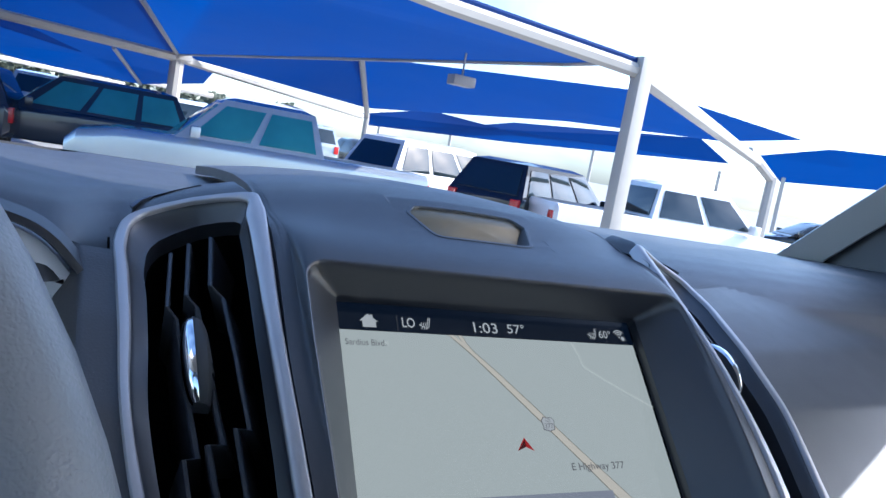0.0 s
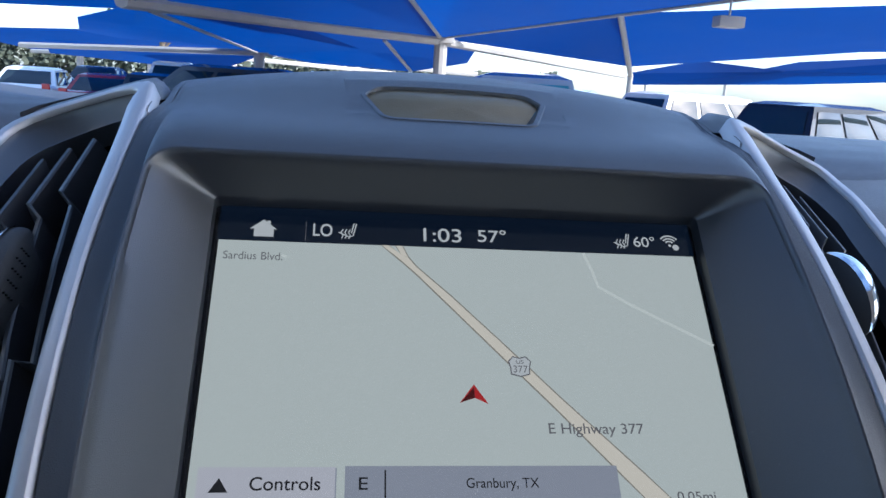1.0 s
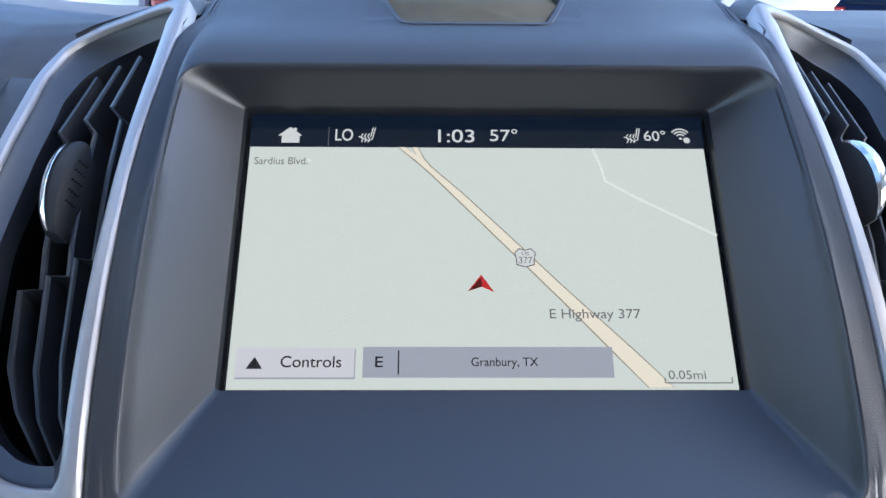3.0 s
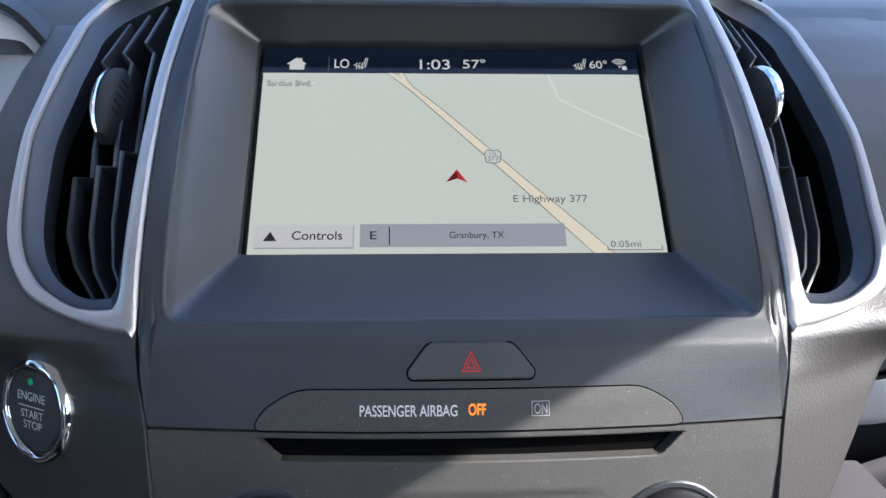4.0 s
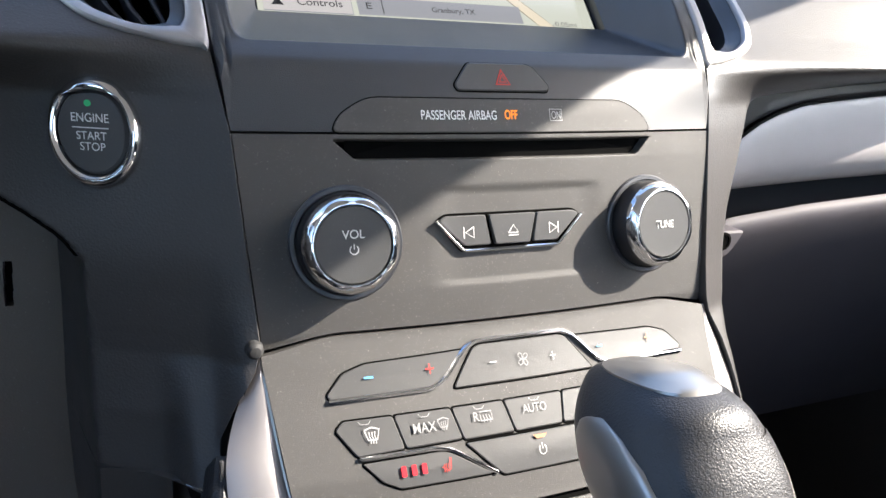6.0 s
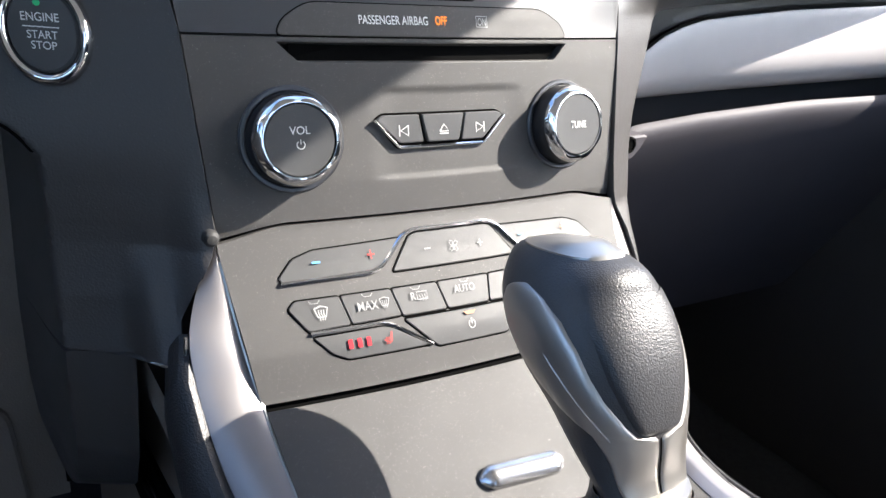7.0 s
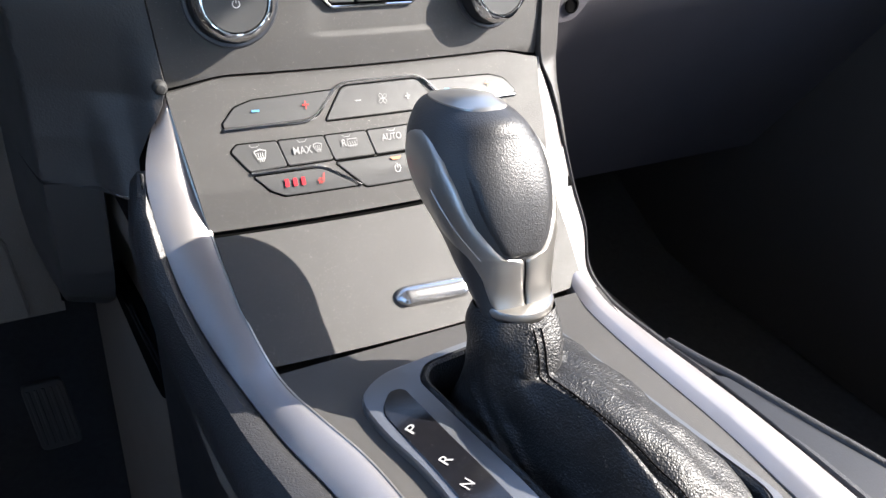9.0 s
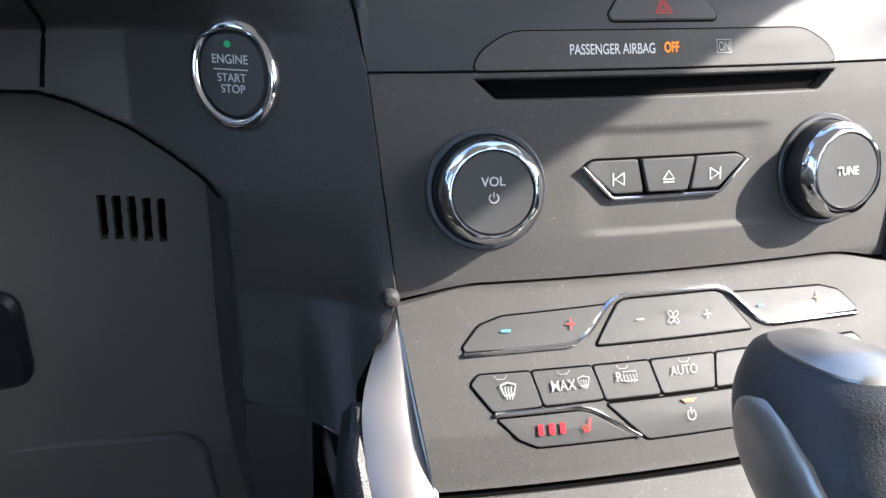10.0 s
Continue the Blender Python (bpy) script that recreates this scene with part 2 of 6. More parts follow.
def bend(path, r, n=5):
    """An open line with its bends rounded."""
    out = [tuple(path[0])]
    for a, p, b in zip(path, path[1:], path[2:]):
        a, p, b = Vector(a), Vector(p), Vector(b)
        k = min(r, (p - a).length * 0.48, (b - p).length * 0.48)
        i, o = p + (a - p).normalized() * k, p + (b - p).normalized() * k
        out += [tuple(i * (1 - t) ** 2 + p * 2 * t * (1 - t) + o * t * t) for t in lin(0, 1, n)]
    return out + [tuple(path[-1])]


def tube(path, radius, n=10, caps=True):
    """A round bar along points; radius may vary from point to point."""
    pts = [Vector(p) for p in path]
    rs = radius if isinstance(radius, (list, tuple)) else [radius] * len(pts)
    rings, up = [], Vector((0.13, 0.21, 0.97))
    for i, p in enumerate(pts):
        d = (pts[min(i + 1, len(pts) - 1)] - pts[max(i - 1, 0)]).normalized()
        s = d.cross(up).normalized()
        t = s.cross(d)
        rings.append([p + (s * math.cos(2 * math.pi * k / n) + t * math.sin(2 * math.pi * k / n)) * rs[i] for k in range(n)])
    return loft(rings, True, caps, caps)


def spline(pts, n=8):
    """A smooth line through points."""
    p = [Vector(q) for q in pts]
    p = [p[0] * 2 - p[1]] + p + [p[-1] * 2 - p[-2]]
    out = []
    for i in range(1, len(p) - 2):
        for j in range(n):
            t = j / n
            a, b, c, d = p[i - 1:i + 3]
            out.append(0.5 * (2 * b + (c - a) * t + (2 * a - 5 * b + 4 * c - d) * t * t + (3 * b - a - 3 * c + d) * t ** 3))
    return out + [p[-2]]


def box(lo, hi, bev=0.0, seg=2):
    bm = bmesh.new()
    bmesh.ops.create_cube(bm, size=1)
    for v in bm.verts:
        v.co = Vector([(lo[k] + hi[k]) / 2 + v.co[k] * (hi[k] - lo[k]) for k in range(3)])
    if bev:
        bmesh.ops.bevel(bm, geom=bm.edges[:], offset=bev, segments=seg, affect="EDGES", profile=0.6)
    return bm


def lathe(profile, place, n=48, lobes=None):
    """Turns (radius, height) pairs round an axis; place(a, b, h) as for plate(). lobes(k, r, ring) reshapes a radius."""
    rings = []
    for j, (r, h) in enumerate(profile):
        ring = []
        for k in range(n):
            rr = lobes(k / n, r, j) if lobes else r
            ring.append(place(rr * math.cos(2 * math.pi * k / n), rr * math.sin(2 * math.pi * k / n), h))
        rings.append(ring)
    return loft(rings, True, False, True)


def lettering(name, body, place, a, b, w, h, mat, parent, lift, bold=0.0, label=""):
    """Printed words on a surface, their lower left corner at (a, b), w wide and h high."""
    cu = bpy.data.curves.new(name, "FONT")
    cu.body, cu.size, cu.offset = body, 1.0, bold
    tmp = new(name, cu)
    me = bpy.data.meshes.new_from_object(tmp.evaluated_get(bpy.context.evaluated_depsgraph_get()))
    bpy.data.objects.remove(tmp)
    xs, ys = [v.co.x for v in me.vertices], [v.co.y for v in me.vertices]
    for v in me.vertices:
        v.co = place(a + (v.co.x - min(xs)) / (max(xs) - min(xs)) * w, b + (v.co.y - min(ys)) / (max(ys) - min(ys)) * h, lift)
    me.materials.clear()
    me.materials.append(M[mat])
    ob = new(name, me)
    ob.parent = parent
    ob.matrix_parent_inverse = parent.matrix_basis.inverted()
    if label:
        ob["label"] = label
    return ob


def flat(name, polys, place, lift, mat, parent, label=""):
    """Flat printed shapes on a surface, in one mesh."""
    verts, faces = [], []
    for poly in polys:
        k = len(verts)
        verts += [place(*p, lift) for p in poly]
        faces.append(tuple(range(k, k + len(poly))))
    return part(name, (verts, faces), mat, parent, label)


def stroke(path, w):
    """The outline of a line of width w."""
    left, right = [], []
    for i, p in enumerate(path):
        d = (Vector(path[min(len(path) - 1, i + 1)]) - Vector(path[max(0, i - 1)])).normalized()
        nrm = Vector((-d.y, d.x)) * w / 2
        left.append(tuple(Vector(p) + nrm))
        right.append(tuple(Vector(p) - nrm))
    return [[left[i], left[i + 1], right[i + 1], right[i]] for i in range(len(path) - 1)]


def arc(cx, cy, r, a0, a1, n=10):
    return [(cx + r * math.cos(radians(a)), cy + r * math.sin(radians(a))) for a in lin(a0, a1, n)]


def ramp(x, a, b):
    t = min(1, max(0, (x - a) / (b - a)))
    return t * t * (3 - 2 * t)


# ---- surfaces of the dashboard ----
FZ = [-0.2215, -0.181, -0.165, -0.147, -0.142, -0.135, -0.126, -0.1205, -0.1203, -0.104, -0.092, -0.077, -0.055, -0.044, -0.036, -0.028, -0.018, -0.013]
FY = [-0.185, -0.126, -0.1175, -0.1045, -0.1008, -0.0960, -0.0906, -0.0874, -0.0865, -0.083, -0.080, -0.0765, -0.0715, -0.0685, -0.0655, -0.0615, -0.0555, -0.048]
SLOPE = 0.136 / 0.109


def face_y(x, z):
    """Front of the centre stack below the display."""
    if z > -0.013:
        return -0.048 + (z + 0.013) * SLOPE
    return float(np.interp(z, FZ, FY)) + 0.006 * ramp(-z, 0.013, 0.04) * min(1.0, abs(x) / 0.11) ** 2


def on(f, x, z, h):
    """The point h in front of the surface y = f(x, z)."""
    e = 0.0012
    n = Vector((f(x + e, z) - f(x - e, z), -2 * e, f(x, z + e) - f(x, z - e))).normalized()
    return Vector((x, f(x, z), z)) + n * h


def face(x, z, h=0.0):
    return on(face_y, x, z, h)


TILT_S = radians(42)


def scr(u, v, h=0.0):
    """A point of the display's plane."""
    return Vector((u, v * math.sin(TILT_S) - h * math.cos(TILT_S), v * math.cos(TILT_S) + h * math.sin(TILT_S)))


def pic(u, v, h=0.0):
    """A point of the picture, which lies a little behind the front edge of the display."""
    return scr(-0.009 + (u + 0.009) * 1.019, -0.033 + (v + 0.033) * 1.019, h - 0.0045)


def swell(z):
    """How far the hood swells towards the seats between the seam below the display and its crest."""
    return float(np.interp(z, [-0.013, -0.004, 0.006, 0.016, 0.027, 0.037, 0.047, 0.060, 0.070, 0.080, 0.090, 0.099, 0.107, 0.113, 0.119], [0.0, 0.0060, 0.0110, 0.0142, 0.0166, 0.0179, 0.0185, 0.0182, 0.0175, 0.0162, 0.0142, 0.0116, 0.0078, 0.0045, 0.0]))


def vent_y(x, z):
    """Surface in which the vents lie: flush with the hood at its edge, swept forwards towards the doors at the tops."""
    c = float(np.interp(z, [0.0, 0.0227, 0.0435, 0.0673, 0.084, 0.093, 0.10], [0.0028, 0.0024, 0.0022, 0.0046, 0.0090, 0.0130, 0.0145]))
    return -0.048 + (z + 0.013) * SLOPE - swell(z) * (1 - ramp(abs(x), 0.118, 0.158)) + c * (x / 0.11) ** 2 * ramp(abs(x), 0.108, 0.15)


def con(x, y, h=0.0):
    return Vector((x, y, -0.220 + h))

# ---- dashboard ----
dash = thing("dashboard", (0, 0.2, 0.0), "dark grey soft-touch car dashboard with a raised centre stack", "dashboard", kind="structure")

# profile of the hood over the display, from the seam below it to the windscreen
HOOD = [(-0.0685, -0.0442), (-0.0655, -0.036), (-0.0615, -0.028), (-0.0555, -0.018), (-0.0515, -0.0148), *[(-0.048 + (z + 0.013) * SLOPE - swell(z), z) for z in (-0.0114, -0.004, 0.006, 0.016, 0.027, 0.037, 0.047, 0.060, 0.070, 0.080, 0.090, 0.099, 0.107, 0.1122)],
        (0.122, 0.1202), (0.138, 0.1265), (0.158, 0.1300), (0.20, 0.1312), (0.26, 0.1290), (0.33, 0.1240)]
HS = [0.0]
for p, q in zip(HOOD, HOOD[1:]):
    HS.append(HS[-1] + math.dist(p, q))


def hood(x, s, h=0.0):
    def at(t):
        y, z = float(np.interp(t, HS, [p[0] for p in HOOD])), float(np.interp(t, HS, [p[1] for p in HOOD]))
        return y + 0.006 * ramp(-z, 0.013, 0.04) * (x / 0.11) ** 2, z - 0.0105 * ramp(y, 0.085, 0.13) * (x / 0.12) ** 2
    (y0, z0), (y1, z1) = at(s - 0.002), at(s + 0.002)
    n = Vector((0, -(z1 - z0), y1 - y0)).normalized()
    y, z = at(s)
    return Vector((x, y, z)) + n * h


def s_of(z):
    return float(np.interp(z, [p[1] for p in HOOD[:20]], HS[:20]))


S_TOP = HS[-1]
WZ = [-0.0442, -0.013, 0.011, 0.028, 0.042, 0.055, 0.066, 0.080, 0.099, 0.118]
WX = [0.1118, 0.1158, 0.1174, 0.1188, 0.1200, 0.1210, 0.1215, 0.1209, 0.1199, 0.1190]
HW = [(s_of(z), w) for z, w in zip(WZ, WX)] + [(HS[-3], 0.118), (S_TOP, 0.118)]


def half_width(s):
    return float(np.interp(s, [a for a, _ in HW], [b for _, b in HW]))


def ring_loop(bottom, top, wfun, rb, rt, nb=26, nc=6, ns=26):
    """A closed loop (x, s) with rounded corners and the same count of points each time."""
    def corner(cx, cs, r, a0, a1):
        return arc(cx, cs, r, a0, a1, nc)
    wb, wt = wfun(bottom + rb), wfun(top - rt)
    loop = [(x, bottom) for x in lin(-wb + rb, wb - rb, nb)]
    loop += corner(wb - rb, bottom + rb, rb, -90, 0)[1:-1]
    loop += [(wfun(s), s) for s in lin(bottom + rb, top - rt, ns)]
    loop += corner(wt - rt, top - rt, rt, 0, 90)[1:-1]
    loop += [(x, top) for x in lin(wt - rt, -wt + rt, nb)]
    loop += corner(-wt + rt, top - rt, rt, 90, 180)[1:-1]
    loop += [(-wfun(s), s) for s in lin(top - rt, bottom + rb, ns)]
    loop += corner(-wb + rb, bottom + rb, rb, 180, 270)[1:-1]
    return loop


def open_half(s):
    z = float(np.interp(s, HS, [p[1] for p in HOOD]))
    return float(np.interp(z, [-0.011, 0.0, 0.030, 0.050, 0.068, 0.086, 0.1], [0.1078, 0.1090, 0.1108, 0.1116, 0.1119, 0.1111, 0.110]))


S_LOW, S_LIP = s_of(-0.0118), s_of(0.0922)


def lip_rise(s):
    """The rim of the opening stands out towards its top, so that the hood overhangs the display."""
    return 0.0078 * min(1.0, max(0.0, (s - S_LOW) / (S_LIP - S_LOW))) ** 1.7


outer = ring_loop(0.0004, S_TOP, half_width, 0.0006, 0.0006)
inner = ring_loop(S_LOW, S_LIP, open_half, 0.0065, 0.0105)
S_G0, S_G1 = s_of(0.1118), s_of(0.1195)
slot_poly = [(-0.0378, S_G1 + 0.0020), (-0.0325, S_G1 + 0.0105), (0.0325, S_G1 + 0.0105), (0.0378, S_G1 + 0.0020), (0.0300, S_G0 - 0.0010), (0.0262, S_G0 - 0.0025), (-0.0262, S_G0 - 0.0025), (-0.0300, S_G0 - 0.0010)]
slot_poly = dense(rounded(slot_poly, [0.0012, 0.006, 0.006, 0.0012, 0.002, 0.002, 0.002, 0.002], 3), 0.002)


def inside(p, poly):
    r = False
    for a, b in zip(poly, poly[1:] + poly[:1]):
        if (a[1] > p[1]) != (b[1] > p[1]) and p[0] < a[0] + (p[1] - a[1]) / (b[1] - a[1]) * (b[0] - a[0]):
            r = not r
    return r


def hood_at(t, k):
    """The hood panel between its outer edge (t = 0) and the rim of the opening (t = 1)."""
    i, q = int(k) % len(outer), k - int(k)
    j = (i + 1) % len(outer)
    a = [outer[i][n] * (1 - q) + outer[j][n] * q for n in (0, 1)]
    b = [inner[i][n] * (1 - q) + inner[j][n] * q for n in (0, 1)]
    x, s = (1 - t) * a[0] + t * b[0], (1 - t) * a[1] + t * b[1]
    reach = math.dist(a, b)
    return (x, s), hood(x, s, lip_rise(b[1]) * (1 - ramp((1 - t) * reach, 0.0, min(0.045, reach))))


HT = [0, 0.03, 0.1, 0.2, 0.32, 0.45, 0.52, 0.58, 0.64, 0.70, 0.75, 0.80, 0.85, 0.89, 0.925, 0.955, 0.98, 1.0]
rings = [[hood(x, s, -0.006) for x, s in outer], [hood(x, s, -0.0008) for x, s in outer]] + [[hood_at(t, k)[1] for k in range(len(outer))] for t in HT]
hv_, hf_ = loft(rings)
nk = len(outer)
slot_hole = inset(slot_poly, -0.0006)
kept = []
for q in hf_:
    j, i = min(q) // nk - 2, q[0] % nk
    cs = [hood_at(HT[min(len(HT) - 1, max(0, j + dj))], i + di)[0] for dj in (0, 1) for di in (0, 1)] if j >= 0 else []
    if not cs or max(c[1] for c in cs) < S_G0 - 0.006 or min(c[1] for c in cs) > S_G1 + 0.016 or min(abs(c[0]) for c in cs) > 0.042 or i < nk // 2 - 40:
        kept.append(q)
        continue
    m, w_ = max(2, int((HT[j + 1] - HT[j]) * 240)), 10
    k0 = len(hv_)
    cell = [[hood_at(HT[j] + (HT[j + 1] - HT[j]) * b / m, i + a / w_) for a in range(w_ + 1)] for b in range(m + 1)]
    hv_ += [c[1] for row in cell for c in row]
    for b in range(m):
        for a in range(w_):
            mid_p = [sum(cell[b + db][a + da][0][n] for db in (0, 1) for da in (0, 1)) / 4 for n in (0, 1)]
            if not inside(mid_p, slot_hole):
                i0 = k0 + b * (w_ + 1) + a
                kept.append((i0, i0 + 1, i0 + w_ + 2, i0 + w_ + 1))
bm = bmesh.new()
bvs = [bm.verts.new(p) for p in hv_]
for q in kept:
    bm.faces.new([bvs[i] for i in q])
bmesh.ops.delete(bm, geom=[v for v in bm.verts if not v.link_faces], context="VERTS")
bmesh.ops.remove_doubles(bm, verts=bm.verts[:], dist=0.00002)
part("hood_panel", bm, "hood", dash, "matt dark grey hood panel round the display")

# display
disp = thing("infotainment_display", (0, 0, 0), "touch screen showing a road map inside a deep grey bezel", "display")
lip = [[hood(*p, lip_rise(q[1]) + h) for p, q in zip(inset(inner, d), inner)] for d, h in ((0.0, 0.0), (0.0007, -0.0003), (0.0013, -0.0011), (0.0016, -0.0022))]
glass_loop = []
gl = ring_loop(0.0, 1.0, lambda s: 0.5, 0.012, 0.012)
for a, b in gl:
    glass_loop.append((a * 0.181, -0.0015 + b * 0.1105))
edge = [scr(u, v, 0.0) for u, v in glass_loop]
rings = list(lip)
for t in (0.12, 0.4, 0.7, 0.94, 1.0):
    rings.append([a.lerp(b, t) for a, b in zip(lip[-1], edge)])
rings.append([scr(u, v, -0.0062) for u, v in glass_loop])
part("bezel", loft(rings), "bezel", disp, "deep recessed dark grey bezel", angle=28)
part("screen_back", plate([(-0.0945, -0.0065), (0.0945, -0.0065), (0.0945, 0.114), (-0.0945, 0.114)], scr, -0.010, -0.0059), "gloss", disp, "glossy black display glass")


def rect(a, b, c, d):
    return [(a, b), (c, b), (c, d), (a, d)]


flat("map_area", [rect(-0.0868, -0.0008, 0.0868, 0.0922)], pic, -0.0010, "map", disp, "pale green map on a lit screen")
flat("header_bar", [rect(-0.0872, 0.0922, 0.0872, 0.1062)], pic, -0.0010, "head", disp, "dark blue status bar")
RL = [(-0.0235, 0.0863), (-0.0180, 0.0810), (-0.0083, 0.0706), (0.0103, 0.0506), (0.0280, 0.0316), (0.0446, 0.0130), (0.0562, 0.0)]
RR = [(-0.0210, 0.0875), (-0.0180, 0.0836), (-0.0064, 0.0727), (0.0104, 0.0555), (0.0282, 0.0368), (0.0534, 0.0115), (0.0645, 0.0)]
for nm, grow, lift, mt in (("road_edge", 0.0004, -0.0009, "roadline"), ("road", 0.0, -0.0008, "road")):
    quads = [[(a[0] - grow, a[1] - grow * 0.8), (b[0] - grow, b[1] - (grow * 0.8 if b[1] > 0 else 0)), (d[0] + grow, d[1] + (grow * 0.8 if d[1] > 0 else 0)), (c[0] + grow, c[1] + grow * 0.8)] for a, b, c, d in zip(RL, RL[1:], RR, RR[1:])]
    quads += [[(-0.0303 - grow, 0.0922), (-0.0235 - grow, 0.0863 - grow), (-0.0210 + grow, 0.0875 + grow), (-0.0226, 0.0880), (-0.0279 + grow, 0.0922)], [(-0.0252 - grow, 0.0922), (-0.0233, 0.0884), (-0.0210 + grow, 0.0875 + grow), (-0.0231 + grow, 0.0922)]]
    flat(nm, quads, pic, lift, mt, disp, "cream highway line across the map" if mt == "road" else "")
flat("side_road", stroke([(0.0438, 0.0919), (0.0462, 0.0849), (0.0477, 0.0781), (0.0588, 0.0712), (0.0869, 0.0560)], 0.0011), pic, -0.0008, "smallroad", disp)
flat("side_street", stroke([(-0.0648, 0.0868), (-0.0632, 0.0858)], 0.0009), pic, -0.0008, "smallroad", disp)
shield = [(0.0125, 0.0488), (0.0140, 0.0503), (0.0160, 0.0497), (0.0181, 0.0503), (0.0196, 0.0488), (0.0190, 0.0462), (0.0190, 0.0445), (0.0161, 0.0437), (0.0131, 0.0445), (0.0131, 0.0462)]
flat("route_shield_edge", [inset(shield, -0.0004)], pic, -0.0007, "mapink", disp)
flat("route_shield", [shield], pic, -0.0006, "light", disp, "small route shield")
lettering("route_number", "377", pic, 0.0137, 0.0448, 0.0049, 0.0025, "mapink", disp, -0.0005)
lettering("route_prefix", "US", pic, 0.0148, 0.0479, 0.0026, 0.0014, "mapink", disp, -0.0005)
flat("position_arrow", [[(0.0, 0.0405), (-0.0049, 0.0342), (0.0001, 0.0359), (0.0045, 0.0339)]], pic, -0.0006, "arrow", disp, "red position arrow")
flat("arrow_shade", [[(0.0, 0.0395), (0.0001, 0.0359), (-0.0046, 0.0343)]], pic, -0.0005, "arrowdark", disp)
lettering("street_label", "Sardius Blvd.", pic, -0.0846, 0.0845, 0.0200, 0.0031, "mapink", disp, -0.0006)
lettering("highway_label", "E Highway 377", pic, 0.0237, 0.0231, 0.0320, 0.0046, "mapink", disp, -0.0005, 0.004)
flat("control_shade", [rect(-0.0842, 0.0028, -0.0436, 0.0134)], pic, -0.0007, "bar", disp)
flat("control_button", [rect(-0.0842, 0.0034, -0.0440, 0.0137)], pic, -0.0006, "control", disp, "light grey touch button")
flat("control_triangle", [[(-0.0807, 0.0063), (-0.0751, 0.0063), (-0.0779, 0.0105)]], pic, -0.0005, "ink", disp)
lettering("control_label", "Controls", pic, -0.0690, 0.0068, 0.0207, 0.0040, "ink", disp, -0.0005, 0.006)
flat("city_bar", [rect(-0.0411, 0.0033, 0.0446, 0.0140)], pic, -0.0006, "bar", disp, "grey city bar")
lettering("heading_label", "E", pic, -0.0369, 0.0069, 0.0027, 0.0037, "ink", disp, -0.0005, 0.006)
flat("bar_divider", [rect(-0.0292, 0.0044, -0.0287, 0.0127)], pic, -0.0005, "ink", disp)
lettering("city_label", "Granbury, TX", pic, -0.0041, 0.0063, 0.0229, 0.0040, "ink", disp, -0.0005, 0.004)
lettering("scale_label", "0.05mi", pic, 0.0631, 0.0028, 0.0128, 0.0030, "mapink", disp, -0.0005, 0.004)
flat("scale_bar", stroke([(0.0617, 0.0034), (0.0617, 0.0016)], 0.0004) + stroke([(0.0616, 0.0015), (0.0848, 0.0015)], 0.0004) + stroke([(0.0847, 0.0034), (0.0847, 0.0016)], 0.0004), pic, -0.0005, "mapink", disp)
flat("home_icon", [[(-0.0751, 0.0938), (-0.0683, 0.0938), (-0.0683, 0.0969), (-0.0672, 0.0969), (-0.0696, 0.0988), (-0.0696, 0.1004), (-0.0708, 0.1004), (-0.0708, 0.0998), (-0.0720, 0.1008), (-0.0766, 0.0969), (-0.0751, 0.0969)]], pic, -0.0006, "light", disp)
flat("header_divider", [rect(-0.0573, 0.0925, -0.0571, 0.1010)], pic, -0.0006, "mapink", disp)
lettering("heat_label", "LO", pic, -0.0547, 0.0948, 0.0068, 0.0052, "light", disp, -0.0006, 0.012)
lettering("clock", "1:03", pic, -0.0153, 0.0943, 0.0139, 0.0057, "light", disp, -0.0006, 0.006)
lettering("temperature", "57°", pic, 0.0046, 0.0949, 0.0106, 0.0054, "light", disp, -0.0006, 0.006)
lettering("climate_label", "60°", pic, 0.0641, 0.0954, 0.0084, 0.0046, "light", disp, -0.0006, 0.006)


def seat_icon(a, b, k):
    """A seat seen from the side with three warm-air lines."""
    polys = stroke([(a, b + 0.4 * k), (a + 0.62 * k, b + 0.1 * k), (a + 0.82 * k, b + 0.2 * k), (a + 1.0 * k, b + k), (a + 0.86 * k, b + k), (a + 0.72 * k, b + 0.35 * k)], 0.07 * k)
    for j in range(3):
        x0 = a + (0.18 + 0.2 * j) * k
        polys += stroke([(x0, b), (x0 + 0.08 * k, b + 0.2 * k), (x0 - 0.02 * k, b + 0.4 * k), (x0 + 0.08 * k, b + 0.6 * k)], 0.07 * k)
    return polys


flat("seat_icon", seat_icon(-0.0458, 0.0942, 0.0064), pic, -0.0006, "light", disp)
flat("seat_icon", seat_icon(0.0563, 0.0945, 0.0064), pic, -0.0006, "light", disp)
wifi = []
for r in (0.0018, 0.0030, 0.0042):
    wifi += stroke(arc(0.0783, 0.0965, r, 40, 140, 8), 0.0006)
flat("wifi_icon", wifi + [arc(0.0783, 0.0965, 0.0006, 0, 330, 8), arc(0.0805, 0.0957, 0.0013, 0, 340, 12)], pic, -0.0006, "light", disp)


def crest(x, s, h=0.0):
    """The hood between its lip and the windscreen."""
    return hood(x, s, h + lip_rise(S_LIP) * (1 - ramp(s - S_LIP, 0.0, 0.045)))


# speaker slot in the hood
grille = thing("centre_speaker_grille", (0, 0.118, 0.118), "champagne metal speaker slot let into the hood panel", "speaker")
gm = material("champagne_grille", (0.21, 0.165, 0.10), 0.42, metal=0.8, grain=1500, bump=0.3, vary=0.15, vary_scale=90)


def slot_floor(p, h):
    """The mesh in the slot: deep along its front edge and rising to the back."""
    f = 1 - ramp(p[1], S_G0 - 0.002, S_G1 + 0.010)
    return crest(p[0] * (1 - 0.05 * f), p[1] + 0.0075 * f, -0.0012 - 0.0052 * f + h)


